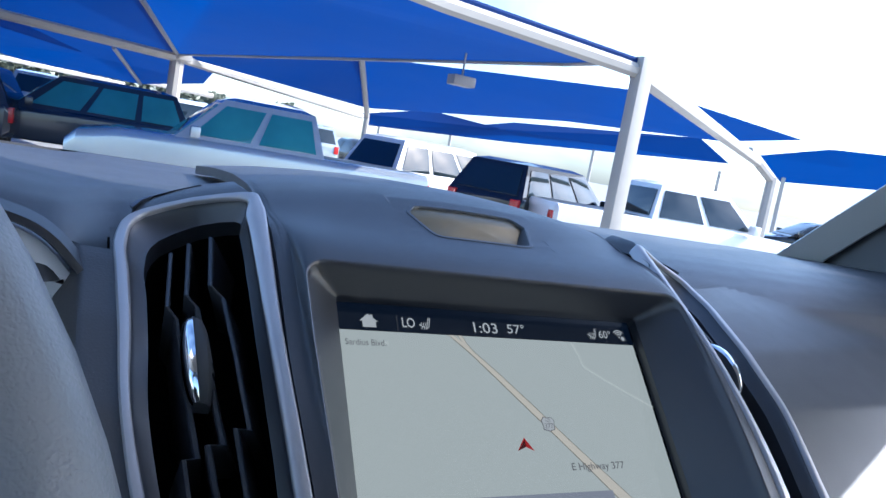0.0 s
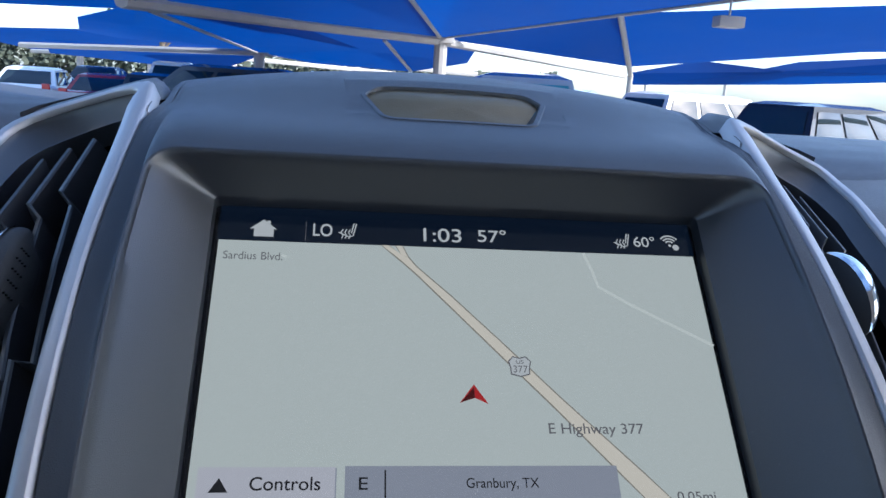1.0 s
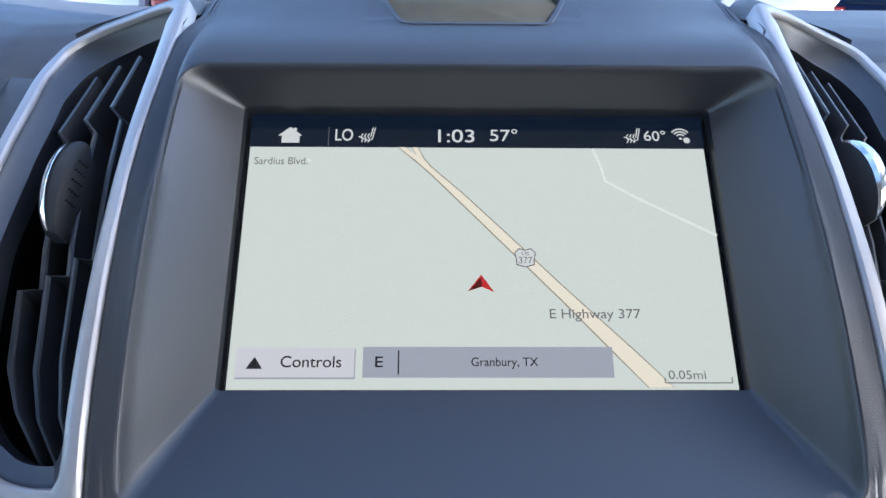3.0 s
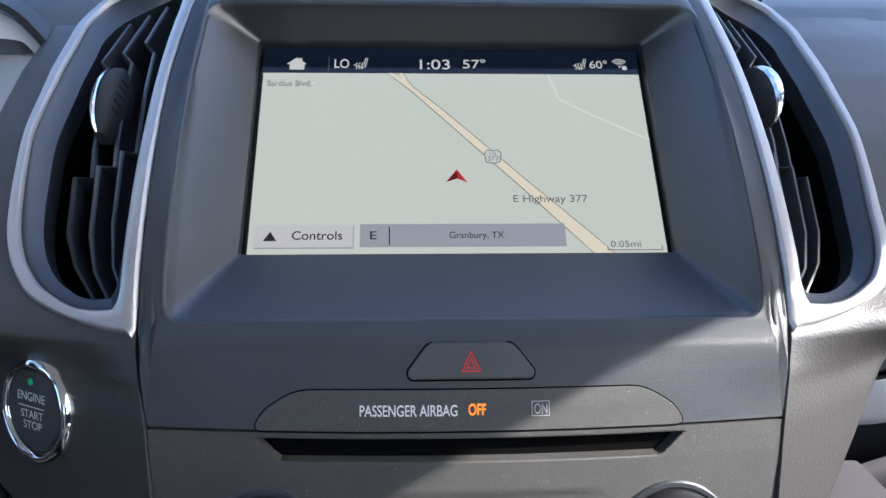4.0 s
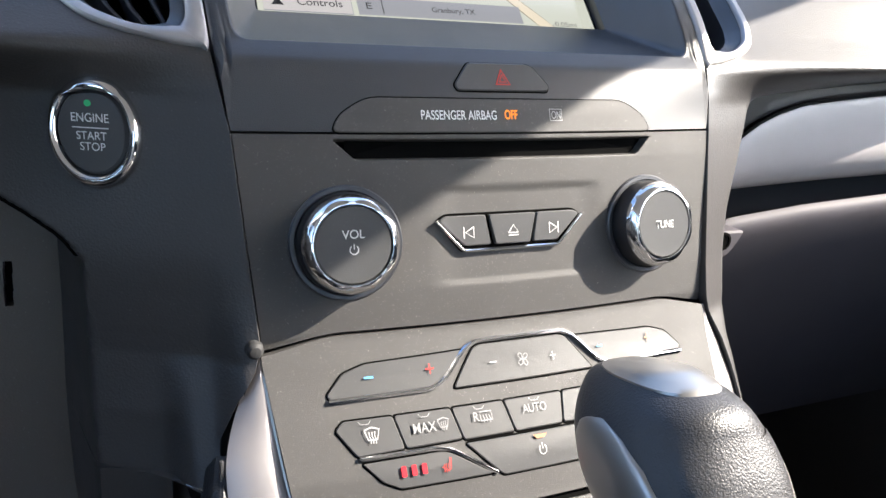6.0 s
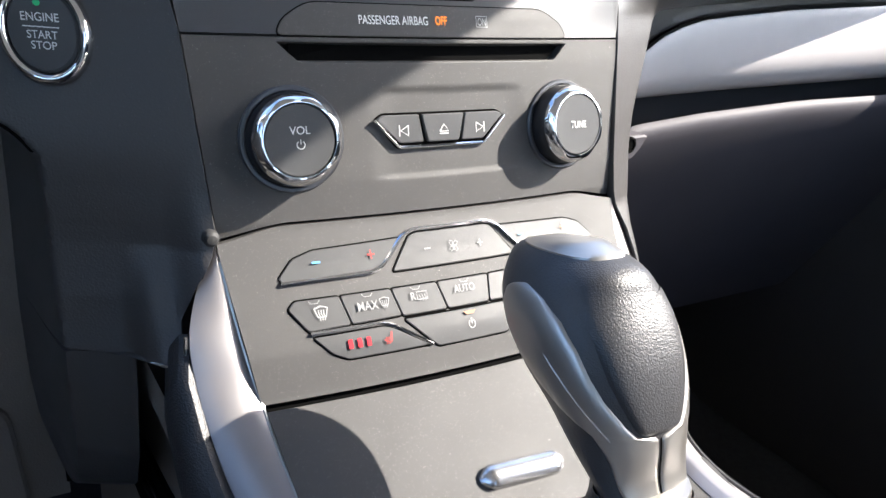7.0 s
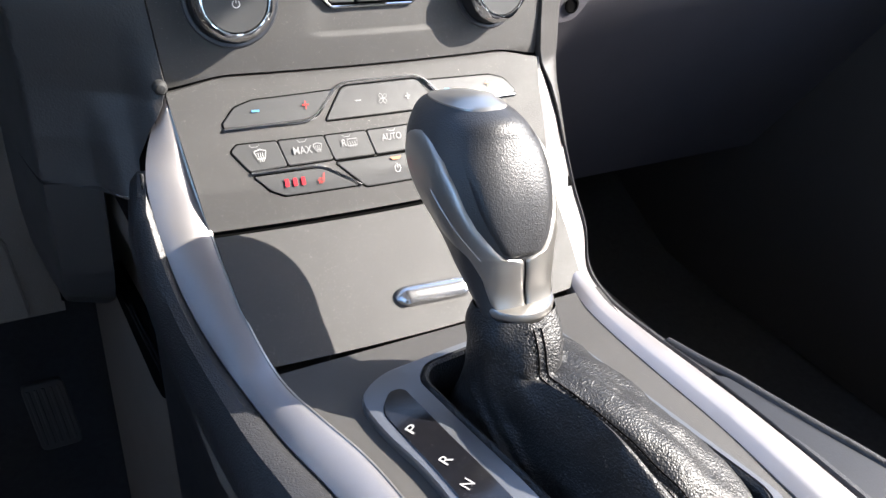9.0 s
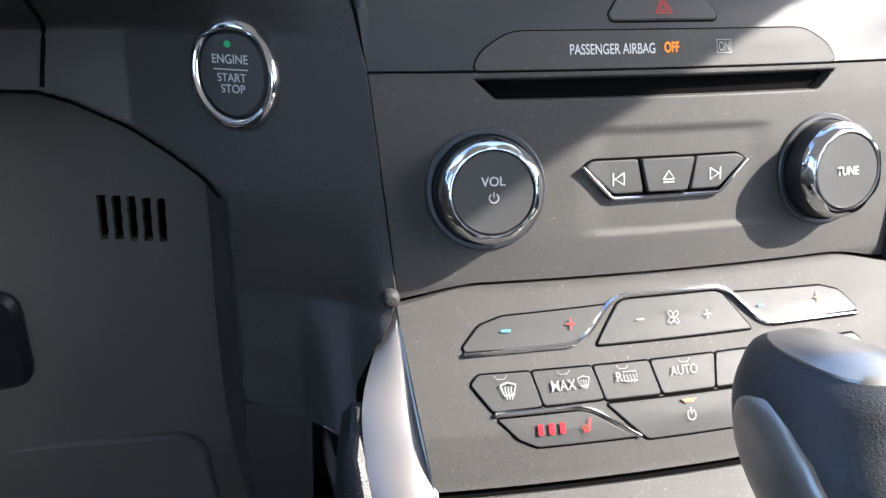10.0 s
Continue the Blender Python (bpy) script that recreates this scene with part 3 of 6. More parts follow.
part("slot_rim", loft([[crest(*p, -0.0004) for p in inset(slot_poly, -0.0026)], [crest(*p, 0.0004) for p in inset(slot_poly, -0.0016)], [crest(*p, 0.0004) for p in slot_poly], [crest(*p, -0.0003) for p in inset(slot_poly, 0.0005)], [slot_floor(p, -0.001) for p in inset(slot_poly, 0.0007)]]), "hood", grille, "dark grey bevelled rim")
slot_c = (0.0, (S_G0 + S_G1) / 2 + 0.004)
part("mesh_insert", loft([[slot_floor((p[0] + (slot_c[0] - p[0]) * k, p[1] + (slot_c[1] - p[1]) * k), 0.0020 * math.sin(k * math.pi / 2)) for p in inset(slot_poly, 0.0004)] for k in (0, 0.15, 0.3, 0.5, 0.7, 0.9)], True, False, True), gm, grille, "champagne coloured metal mesh insert", angle=40)

# lower face of the stack, with the disc slot and a shallow dished field


def lower_shape(x, z, h=0.0):
    d = 0.0
    top, bot = -0.0465, -0.0545
    if top > z > bot:
        w = 0.0752 + (z - top) * 1.15
        d -= 0.006 * ramp(w - abs(x), 0.0, 0.0012) * ramp(top - z, 0, 0.0008) * ramp(z - bot, 0, 0.0016)
    fade = ramp(0.044 - abs(x - 0.006), 0.0, 0.016)
    d -= 0.0009 * fade * ramp(-0.0650 - z, 0, 0.0022) * (1 - ramp(-0.1025 - z, 0, 0.0018))
    return face(x, z, d + h)


def stack_w(z):
    return float(np.interp(z, [-0.1215, -0.0446], [0.1052, 0.1116]))


def hv_top(x):
    """Height of the seam over the climate panel."""
    return -0.1196 - 0.0055 * ramp(abs(x), 0.074, 0.112)


lx = lin(-1, 1, 241)
lz = sorted(set(lin(0, 1, 60) + lin(0.0, 0.14, 24)))


def lower_pt(u, v):
    zt, zb = -0.0448, hv_top(u * 0.105) + 0.0006
    z = zt + (zb - zt) * v
    zc = max(z, -0.1195)
    return lower_shape(u * stack_w(z), zc) + Vector((0, 0, z - zc))


v, f = grid(lower_pt, lx, lz)
rim = [v[i] for i in range(241)] + [v[j * 241 + 240] for j in range(1, len(lz))] + [v[(len(lz) - 1) * 241 + i] for i in range(239, -1, -1)] + [v[j * 241] for j in range(len(lz) - 2, 0, -1)]
back = Vector((0, 0.005, -0.001))
skirt = loft([rim, [p + back for p in rim]])
part("lower_panel", merge((v, f), skirt), "panel", dash, "dusty charcoal plastic audio panel with a disc slot")
# Near-black box fills the disc slot: its inner shade put in as colour
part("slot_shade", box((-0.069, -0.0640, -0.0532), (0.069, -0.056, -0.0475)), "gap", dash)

# climate panel


def stack_w2(z, left):
    return float(np.interp(z, [-0.1815, -0.128, -0.119], [0.0996, 0.1060, 0.1060] if left else [0.0968, 0.1045, 0.1050]))


def climate_pt(u, v):
    zt, zb = hv_top(u * 0.105) - 0.0004, -0.1812
    z = zt + (zb - zt) * v
    return face(u * stack_w2(z, u < 0), min(z, -0.1206), 0.0) + Vector((0, 0, max(0, z + 0.1206)))


v, f = grid(climate_pt, lin(-1, 1, 61), lin(0, 1, 41))
nb = 61
rim = [v[i] for i in range(nb)] + [v[j * nb + nb - 1] for j in range(1, 41)] + [v[40 * nb + i] for i in range(nb - 2, -1, -1)] + [v[j * nb] for j in range(39, 0, -1)]
part("climate_panel", merge((v, f), loft([rim, [p + back * 1.5 for p in rim]])), "panel", dash, "dusty charcoal plastic climate panel")
# dark core behind all seams
part("core", merge(grid(lambda x, z: Vector((x, face_y(x, z) + 0.0048, z)), lin(-0.113, 0.113, 20), lin(-0.19, -0.014, 40))), "gap", dash)

# vents and the flanks beside the stack


def edge_y(z):
    if z > -0.013:
        return -0.048 + (z + 0.013) * SLOPE
    return float(np.interp(z, [-0.30, -0.275, -0.25, -0.225, -0.19, -0.172, -0.15, -0.128, -0.105, -0.0445, -0.03, -0.018, -0.013], [-0.02, -0.055, -0.088, -0.103, -0.111, -0.1145, -0.1005, -0.0845, -0.0775, -0.0635, -0.0590, -0.0525, -0.048]))


DRIVER_Y = [0.060, 0.060, 0.074, 0.092, 0.104, 0.124]
PADZ, PADY = [-0.2, -0.05, 0.01, 0.06, 0.085, 0.1], [0.024, 0.024, 0.055, 0.112, 0.142, 0.175]


FLANK_Z, FLANK_D = [0.03, 0.041, 0.062, 0.084, 0.10, 0.125, 0.14, 0.155, 0.172], [0.050, 0.046, 0.034, 0.020, 0.015, 0.011, 0.005, 0.0035, 0.0025]


ARC_X, ARC_Z = [0.156, 0.1630, 0.1712, 0.1835, 0.200, 0.2180, 0.2295, 0.245, 0.40], [-0.110, -0.0955, -0.0850, -0.0765, -0.0670, -0.0585, -0.0550, -0.0542, -0.056]


def arc_z(x):
    """Lower edge of the driver's pad over the knee panel."""
    return float(np.interp(abs(x), ARC_X, ARC_Z))


def side_y(x, z):
    """The dash beside the centre stack, right or left."""
    d = abs(x) - 0.112
    if z > -0.013:
        y = vent_y(x, z)
    else:
        e = edge_y(z)
        if x < 0 and z < -0.12:
            soft = float(np.interp(z, [-0.30, -0.275, -0.25, -0.225, -0.19, -0.172, -0.15, -0.128, -0.12], [-0.02, -0.055, -0.088, -0.100, -0.102, -0.1005, -0.094, -0.0845, -0.0819]))
            e += (soft - e) * ramp(d, 0.018, 0.030)
        y = e + 0.5 * d if x > 0 else e + 0.5 * min(d, 0.085) + 0.12 * max(0.0, d - 0.085)
        if x < 0:
            y += 0.012 * ramp(d, -0.001, 0.012) * ramp(-z, 0.085, 0.165)
        y = y + (vent_y(x, -0.013) - (edge_y(-0.0131) + 0.5 * d)) * ramp(z, -0.035, -0.013)
    bend = ramp(-z, 0.030, 0.050) if x > 0 else ramp(-z, 0.055, 0.11)
    if x > 0:
        over = max(0.0, d - float(np.interp(-z, FLANK_Z, FLANK_D)))
        y += bend * min(140 * over ** 2, 0.02 + 3 * over)
    else:
        out = max(0.0, min(-x - 0.1640, 0.85 * (arc_z(x) - z)))
        y += 6.0 * out * out / (out + 0.0025)
    pad = float(np.interp(z, PADZ, PADY)) if x > 0 else float(np.interp(z, PADZ, DRIVER_Y)) + 0.022 * (1 - ramp(-x, 0.186, 0.206))
    k = 0.012
    g = min(1, max(0, 0.5 + 0.5 * (pad - y) / k))
    if bend < 0.5:
        y = pad * (1 - g) + y * g - k * g * (1 - g)
    if x < 0:
        y += 3.0 * max(0.0, -x - 0.1975 - 0.4 * max(0.0, 0.05 - z)) * ramp(z, 0.004, 0.02)
    return y


VENT_OUT = [(0.1165, -0.0150), (0.1290, -0.0140), (0.1400, -0.0122), (0.1510, -0.0095), (0.1600, -0.0058), (0.1665, -0.0005), (0.1710, 0.0045), (0.1755, 0.0130), (0.1795, 0.0275), (0.1825, 0.0450), (0.1832, 0.0620), (0.1842, 0.0800), (0.1838, 0.0915), (0.1725, 0.1020), (0.1275, 0.1175),
            (0.1205, 0.1150), (0.1205, 0.1030), (0.1220, 0.0720), (0.1206, 0.0420), (0.1182, 0.0120), (0.1168, -0.0080)]
VENT_IN = [(0.1262, -0.0080), (0.1340, -0.0088), (0.1420, -0.0083), (0.1490, -0.0063), (0.1560, -0.0034), (0.1615, 0.0008), (0.1655, 0.0048), (0.1704, 0.0130), (0.1752, 0.0285), (0.1785, 0.0455), (0.1782, 0.0640), (0.1785, 0.0800), (0.1790, 0.0895), (0.1705, 0.1000), (0.1300, 0.1142),
           (0.1288, 0.1080), (0.1282, 0.0980), (0.1282, 0.0720), (0.1268, 0.0430), (0.1247, 0.0120), (0.1240, -0.0030)]


def vent_shift(x, z, s):
    """The passenger's vent is a little narrower."""
    return 0.005 * ramp(z, -0.008, 0.02) * ramp(x, 0.142, 0.165) if s > 0 else 0.0


def air_vent(s):
    """A tall vent beside the display; s is 1 for the passenger's side and -1 for the driver's."""
    t = thing("air_vent", (s * 0.15, 0.03, 0.04), "tall dashboard air vent with black vanes in a satin silver surround", "air vent", "dashboard air vents")

    def at(x, z, h=0.0):
        return on(vent_y, s * (x - vent_shift(x, z, s)), z, h)

    def towards(p, k):
        return Vector((p.x + (0.150 - p.x) * k, p.y + (0.045 - p.y) * k * 0.35))
    om = [Vector(p).to_2d() for p in spline([(*p, 0) for p in VENT_OUT] + [(*VENT_OUT[0], 0)], 4)][:-1]
    im = [Vector(p).to_2d() for p in spline([(*p, 0) for p in VENT_IN] + [(*VENT_IN[0], 0)], 4)][:-1]
    om[0] = Vector((0.1176, -0.0158))
    rings = [[at(*p, -0.006) for p in om], [at(*p, 0.0004) for p in om]]
    for k, h in ((0.06, 0.0012), (0.16, 0.0018), (0.5, 0.0021), (0.80, 0.0018), (0.94, 0.0010), (1.0, -0.0004)):
        rings.append([at(*a.lerp(b, k), h) for a, b in zip(om, im)])
    part("surround", loft(rings), "ventsilver", t, "satin silver surround")
    part("inner_frame", loft([[at(*towards(b, k), h) for b in im] for k, h in ((0.0, -0.0004), (0.012, -0.0012), (0.06, -0.0024), (0.21, -0.0060), (0.24, -0.0064), (0.25, -0.0080), (0.26, -0.016))]), "bezel", t, "black chamfered inner frame")
    # Duct walls and floor take the same near-black, painting in their shade
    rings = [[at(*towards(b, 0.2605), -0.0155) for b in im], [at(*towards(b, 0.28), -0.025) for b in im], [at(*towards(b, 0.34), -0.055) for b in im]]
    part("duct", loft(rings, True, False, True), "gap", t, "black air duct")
    # three stepped upright vanes
    lines = [[(0.1430, -0.0035), (0.1520, 0.0060), (0.1568, 0.0150), (0.1594, 0.0322), (0.1550, 0.0338), (0.1565, 0.0440), (0.1582, 0.0560), (0.1600, 0.0708), (0.1638, 0.0726), (0.1605, 0.0900)],
             [(0.1365, -0.0050), (0.1450, 0.0050), (0.1490, 0.0150), (0.1520, 0.0362), (0.1478, 0.0378), (0.1490, 0.0470), (0.1506, 0.0600), (0.1522, 0.0748), (0.1559, 0.0766), (0.1527, 0.0940)],
             [(0.1310, -0.0050), (0.1378, 0.0070), (0.1410, 0.0190), (0.1434, 0.0418), (0.1394, 0.0434), (0.1404, 0.0530), (0.1416, 0.0650), (0.1429, 0.0792), (0.1466, 0.0810), (0.1440, 0.0980)]]
    deep = [0.015, 0.0110, 0.0090, 0.0065, 0.0100, 0.0085, 0.0070, 0.0055, 0.0025, 0.0030]
    for ln in lines:
        rings = []
        for (x, z), d in zip(ln, deep):
            w = 0.0010
            x -= 0.005 if s > 0 else 0.0
            rings.append([at(x - w, z, -d - 0.03), at(x - w, z, -d - 0.0004), at(x - 0.55 * w, z, -d + 0.0003), at(x + 0.55 * w, z, -d + 0.0003), at(x + w, z, -d - 0.0004), at(x + w, z, -d - 0.03)])
        part("vane", loft(rings, True, True, True), "vane", t)
    # thumb tab with a chrome edge
    x_tab, z_tab, tall = (0.1535, 0.0462, 0.0245) if s < 0 else (0.1440, 0.0515, 0.0215)

    def tab_ring(q, prof, grow):
        bulge = math.sin(math.pi * min(1, max(0, q * 0.92 + 0.04))) ** 0.4
        return [at(x_tab + 0.0006 * q + a * bulge, z_tab + tall * q, -0.009 + (h + 0.009) * bulge + grow) for a, h in prof]
    wide = 1.0 if s < 0 else 0.62
    body = [(wide * a, h) for a, h in ((-0.0050, -0.012), (-0.0052, 0.0010), (-0.0040, 0.0036), (-0.0012, 0.0048), (0.0020, 0.0048), (0.0046, 0.0030), (0.0054, 0.0006), (0.0054, -0.012))]
    tb = part("thumb_tab", loft([tab_ring(k / 16, body, 0.0) for k in range(17)], True, True, True), "rubber", t, "black thumb tab with a pitted side")
    face_ = [(0.0008, 0.0054), (0.0032, 0.0049), (0.0049, 0.0034), (0.0058, 0.0008), (0.0058, -0.004)] if s < 0 else [(-0.0030, 0.0030), (-0.0024, 0.0046), (-0.0008, 0.0053), (0.0014, 0.0053), (0.0029, 0.0036), (0.0037, 0.0008)]
    part("chrome_edge", loft([tab_ring(k / 16, face_, 0.0002) for k in range(17)], False), "chrome", tb, "chrome edge")
    # pitted side patch
    if s < 0:
        pits = [tab_ring(0.30 + 0.11 * i, [(-0.0055, 0.0002 - 0.0014 * j)], 0.0)[0] for i in range(5) for j in range(4)]
        part("grip_pits", merge(*[tube([p + Vector((0.0003, 0, 0)), p + Vector((-0.0003, 0, 0))], 0.00035, 6) for p in pits]), "gap", tb)
    return t


for s in (1, -1):
    air_vent(s)

# dash sides
vent_hole = {s: [(p[0] - vent_shift(*p, s), p[1]) for p in dense(inset(VENT_OUT, 0.0012), 0.002)] for s in (1, -1)}
EZ = [-0.30, -0.1735, -0.172, -0.155, -0.140, -0.130, -0.1215, -0.0445, -0.0165, -0.014]
EX = {-1: [0.1425, 0.1390, 0.1240, 0.1222, 0.1156, 0.1090, 0.1064, 0.1124, 0.1170, 0.1170], 1: [0.1150, 0.1150, 0.1150, 0.1145, 0.1128, 0.1085, 0.1064, 0.1124, 0.1170, 0.1170]}


def pad_edge(z, s=-1):
    return float(np.interp(z, EZ, EX[s])) if z < -0.014 else 0.1172


def side_pad(s, us, zs, far):
    def at(u, z):
        x = s * (pad_edge(z, s) + u)
        return Vector((x, min(side_y(x, z), 0.16), z))
    v, f = grid(at, us, zs, lambda u, z: not inside((pad_edge(z, s) + u, z), vent_hole[s]) and not (z > -0.0125 and pad_edge(z, s) + u < 0.1385 and z < 0.113) and side_y(s * (pad_edge(z, s) + u), z) < far and not (s < 0 and z > 0.0865 and pad_edge(z, s) + u > 0.1865))
    n = len(us)
    lip_ = [v[j * n] for j in range(len(zs)) if zs[j] < -0.0145]
    rolled = loft([lip_, [p + Vector((-s * 0.0005, 0.0010, 0)) for p in lip_], [p + Vector((s * 0.0, 0.008, 0)) for p in lip_]], False)
    return merge((v, f), rolled)


pz = lin(-0.1715, -0.02, 64) + lin(-0.019, -0.0145, 5) + lin(-0.0138, 0.094, 76)
part("passenger_pad", side_pad(1, [0, 0.0006, 0.0014] + lin(0.0025, 0.085, 62) + lin(0.09, 0.63, 44), pz, 0.150), "skin", dash, "grained dark grey dash skin on the passenger's side")
part("driver_pad", side_pad(-1, [0, 0.0006, 0.0014] + lin(0.0025, 0.160, 120) + lin(0.17, 0.30, 14), lin(-0.30, -0.176, 30) + [-0.1736, -0.1724] + lin(-0.1715, -0.02, 110) + pz[64:], 0.132), "skin", dash, "grained dark grey dash skin on the driver's side")

# dash top to the windscreen


def top_shift(x):
    """The driver's side of the top reaches nearer."""
    return 0.038 * ramp(-x, 0.180, 0.212)


def top_z(x, y):
    q = y + top_shift(x)
    z = float(np.interp(q, [0.112, 0.127, 0.142, 0.158, 0.175, 0.195, 0.22, 0.26, 0.32, 0.45, 0.65], [0.06, 0.0725, 0.085, 0.0935, 0.1000, 0.1045, 0.1070, 0.1080, 0.1075, 0.1010, 0.090]))
    # raised hood of the instrument cluster
    return z + 0.010 * ramp(-x, 0.19, 0.30) * ramp(q, 0.14, 0.19) * (1 - ramp(q, 0.25, 0.45)) * (1 - ramp(-x, 0.55, 0.62))


part("top_pad", grid(lambda x, q: Vector((x, q - top_shift(x), top_z(x, q - top_shift(x)))), lin(-0.80, -0.22, 30) + lin(-0.215, -0.175, 17) + lin(-0.17, 0.80, 56), lin(0.128, 0.140, 4) + lin(0.144, 0.24, 22) + lin(0.25, 0.62, 24), lambda x, y: (abs(x) > 0.112 or y > 0.2) and (y > 0.144 or x < -0.186)), "hood", dash, "dark grey dash top below the windscreen")
part("windscreen_ledge", grid(lambda x, y: Vector((x, y, 0.094 - (y - 0.58) * 0.25)), lin(-0.8, 0.8, 4), lin(0.58, 0.75, 4)), "black", dash, "black windscreen base")
# caps behind the vents
for s in (1, -1):
    cap_top = [on(vent_y, s * (x - vent_shift(x, z, s)), z, 0.0004) for x, z in ((0.1195, 0.1090), (0.1222, 0.1135), (0.1248, 0.1157), (0.1275, 0.1172), (0.143, 0.1128), (0.156, 0.1083), (0.166, 0.1047), (0.1722, 0.1022), (0.1765, 0.0990))]
    rows = [[p + Vector((0, dy, dz)) for p in cap_top] for dy, dz in ((0, -0.004), (0, 0), (0.006, 0.0022), (0.02, 0.0028))]
    rows.append([Vector((p.x, p.y + 0.045 - 0.0055 * k, p.z + 0.0024 + 0.0002 * k)) for k, p in enumerate(cap_top)])
    rows.append([Vector((p.x, p.y + 0.055 - 0.0065 * k, p.z - 0.0010)) for k, p in enumerate(cap_top)])
    rows.append([Vector((p.x, p.y + 0.058 - 0.0065 * k, p.z - 0.014)) for k, p in enumerate(cap_top)])
    part("vent_cap", loft(rows, False), "hood", dash, "dark grey cap behind the vent")

# passenger side: silver insert, lower dash and glove box
insert = thing("trim_insert", (0.45, 0.08, -0.06), "satin silver trim strip across the passenger's dash", "trim")


def insert_top(x):
    return float(np.interp(x, [0.15, 0.205, 0.2175, 0.2263, 0.2436, 0.265, 0.299, 0.361, 0.476, 0.76], [-0.075, -0.068, -0.059, -0.0535, -0.0465, -0.0410, -0.0375, -0.0320, -0.0256, -0.014]))


def insert_pt(x, a):
    zt, zb = insert_top(x), float(np.interp(x, [0.15, 0.224, 0.318, 0.46, 0.76], [-0.102, -0.1005, -0.0970, -0.0935, -0.086]))
    ang = a * math.pi / 2
    return Vector((x, 0.0135 + 0.02 * (x - 0.2) + (0.003 if a > 0 else 0.030) * (1 - math.cos(ang) ** 0.9), (zt + zb) / 2 + (zt - zb) / 2 * math.sin(ang)))


part("strip", grid(insert_pt, lin(0.15, 0.36, 28) + lin(0.39, 0.76, 9), lin(-1, 1, 25)), "insert", insert, "pale satin strip")
part("edge_seal", tube([insert_pt(x, 1.0) + Vector((0, -0.0012, 0.0008)) for x in lin(0.15, 0.36, 28) + lin(0.39, 0.76, 9)], 0.0010, 6), "black", insert, "thin dark seal")
lip_xs = lin(0.15, 0.36, 28) + lin(0.39, 0.76, 9)
part("lower_dash", loft([[Vector((x, y + 0.02 * (x - 0.2), z)) for y, z in ((0.080, 0.012), (0.060, 0.0075), (0.044, 0.0035), (0.031, -0.0025), (0.0235, -0.0085), (0.0205, -0.0150), (0.0195, min(-0.019, insert_top(x) + 0.010)), (0.0195, insert_top(x) + 0.0038), (0.0187, insert_top(x) + 0.0026), (0.0195, insert_top(x) + 0.0012), (0.026, insert_top(x) + 0.0004), (0.05, insert_top(x)))] for x in lip_xs], False), "skin", dash, "dark grey lip over the silver strip")
part("lower_recess", grid(lambda x, z: Vector((x, 0.052, z)), lin(0.14, 0.76, 6), lin(-0.16, -0.07, 4)), "black", dash, "dark gap over the glove box")
glove = thing("glove_box", (0.45, 0.05, -0.25), "closed black glove box below the passenger's silver strip", "glove box")


def glove_pt(x, t):
    top_ = float(np.interp(x, [0.16, 0.20, 0.23, 0.30, 0.42, 0.70], [-0.150, -0.130, -0.1195, -0.113, -0.1065, -0.103]))
    z = top_ - (0.39 + top_) * t
    dz = top_ - z
    y = 0.026 + 0.008 * math.exp(-dz / 0.004) + 0.18 * dz + 0.42 * dz * dz / (dz + 0.03)
    return Vector((x, y, z))


part("lid", grid(glove_pt, lin(0.16, 0.30, 20) + lin(0.32, 0.70, 14), [q * q for q in lin(0, 0.6, 16)] + lin(0.4, 1, 14)), "glove", glove, "black grained lid")
part("corner_bracket", plate(rounded([(0.150, -0.1105), (0.2020, -0.1105), (0.1950, -0.1210), (0.1880, -0.1275), (0.150, -0.1330)], 0.004, 3), lambda a, b, h: Vector((a - 0.004, -0.014 - h, b - 0.002)), -0.03, 0.002, 0.0012), "glove", glove, "small grey bracket with a screw cap")
part("screw_cap", lathe([(0.008, 0.0), (0.008, 0.003), (0.006, 0.004), (0.0055, 0.002), (0.001, 0.002)], lambda a, b, h: Vector((0.180 + 0.7 * a, -0.0165 - 0.3 * h, -0.1180 + 0.7 * b)), 20), "gap", glove, "black screw cap")

# driver's side knee panel with slots
knee = thing("knee_panel", (-0.26, 0.02, -0.2), "dull brown grey knee panel with five ventilation slots under the wheel", "panel")


def knee_y(x, z):
    return 0.016 + 0.10 * max(0, -z - 0.24) + 0.15 * max(0.0, -x - 0.30) ** 1.2


def kn(x, z, h=0.0):
    return on(knee_y, x, z, h)


slots = [(-0.2195 + 0.0062 * k - 0.0015, -0.1085 - 0.0009 * k) for k in range(5)]


def in_slot(x, z):
    return any(abs(x - a - 0.06 * (z - b)) < 0.0016 and b - 0.0205 < z < b for a, b in slots)


part("upper_cover", grid(lambda x, z: kn(x, z, -0.008 if in_slot(x, z) else (-0.002 if z > -0.098 + 0.0005 else 0.0)), lin(-0.46, -0.226, 20) + lin(-0.225, -0.185, 81) + lin(-0.184, -0.166, 8), lin(-0.31, -0.14, 18) + lin(-0.1385, -0.100, 60) + lin(-0.0992, -0.04, 12)), "knee", knee, "dull brown grey cover")
# A near-black back in each slot paints in its shade
for a, b in slots:
    part("slot_back", plate([(a - 0.0030, b - 0.021), (a + 0.0004, b - 0.021), (a + 0.0017, b), (a - 0.0017, b)], kn, -0.007, -0.0045, 0.0002), "gap", knee, "dark slot")
part("lower_cover", plate(rounded([(-0.46, -0.2345), (-0.200, -0.2365), (-0.190, -0.245), (-0.186, -0.306), (-0.46, -0.300)], [0.001, 0.008, 0.006, 0.004, 0.001], 4), kn, -0.004, 0.005, 0.0015), "knee", knee, "dull brown grey lower cover")
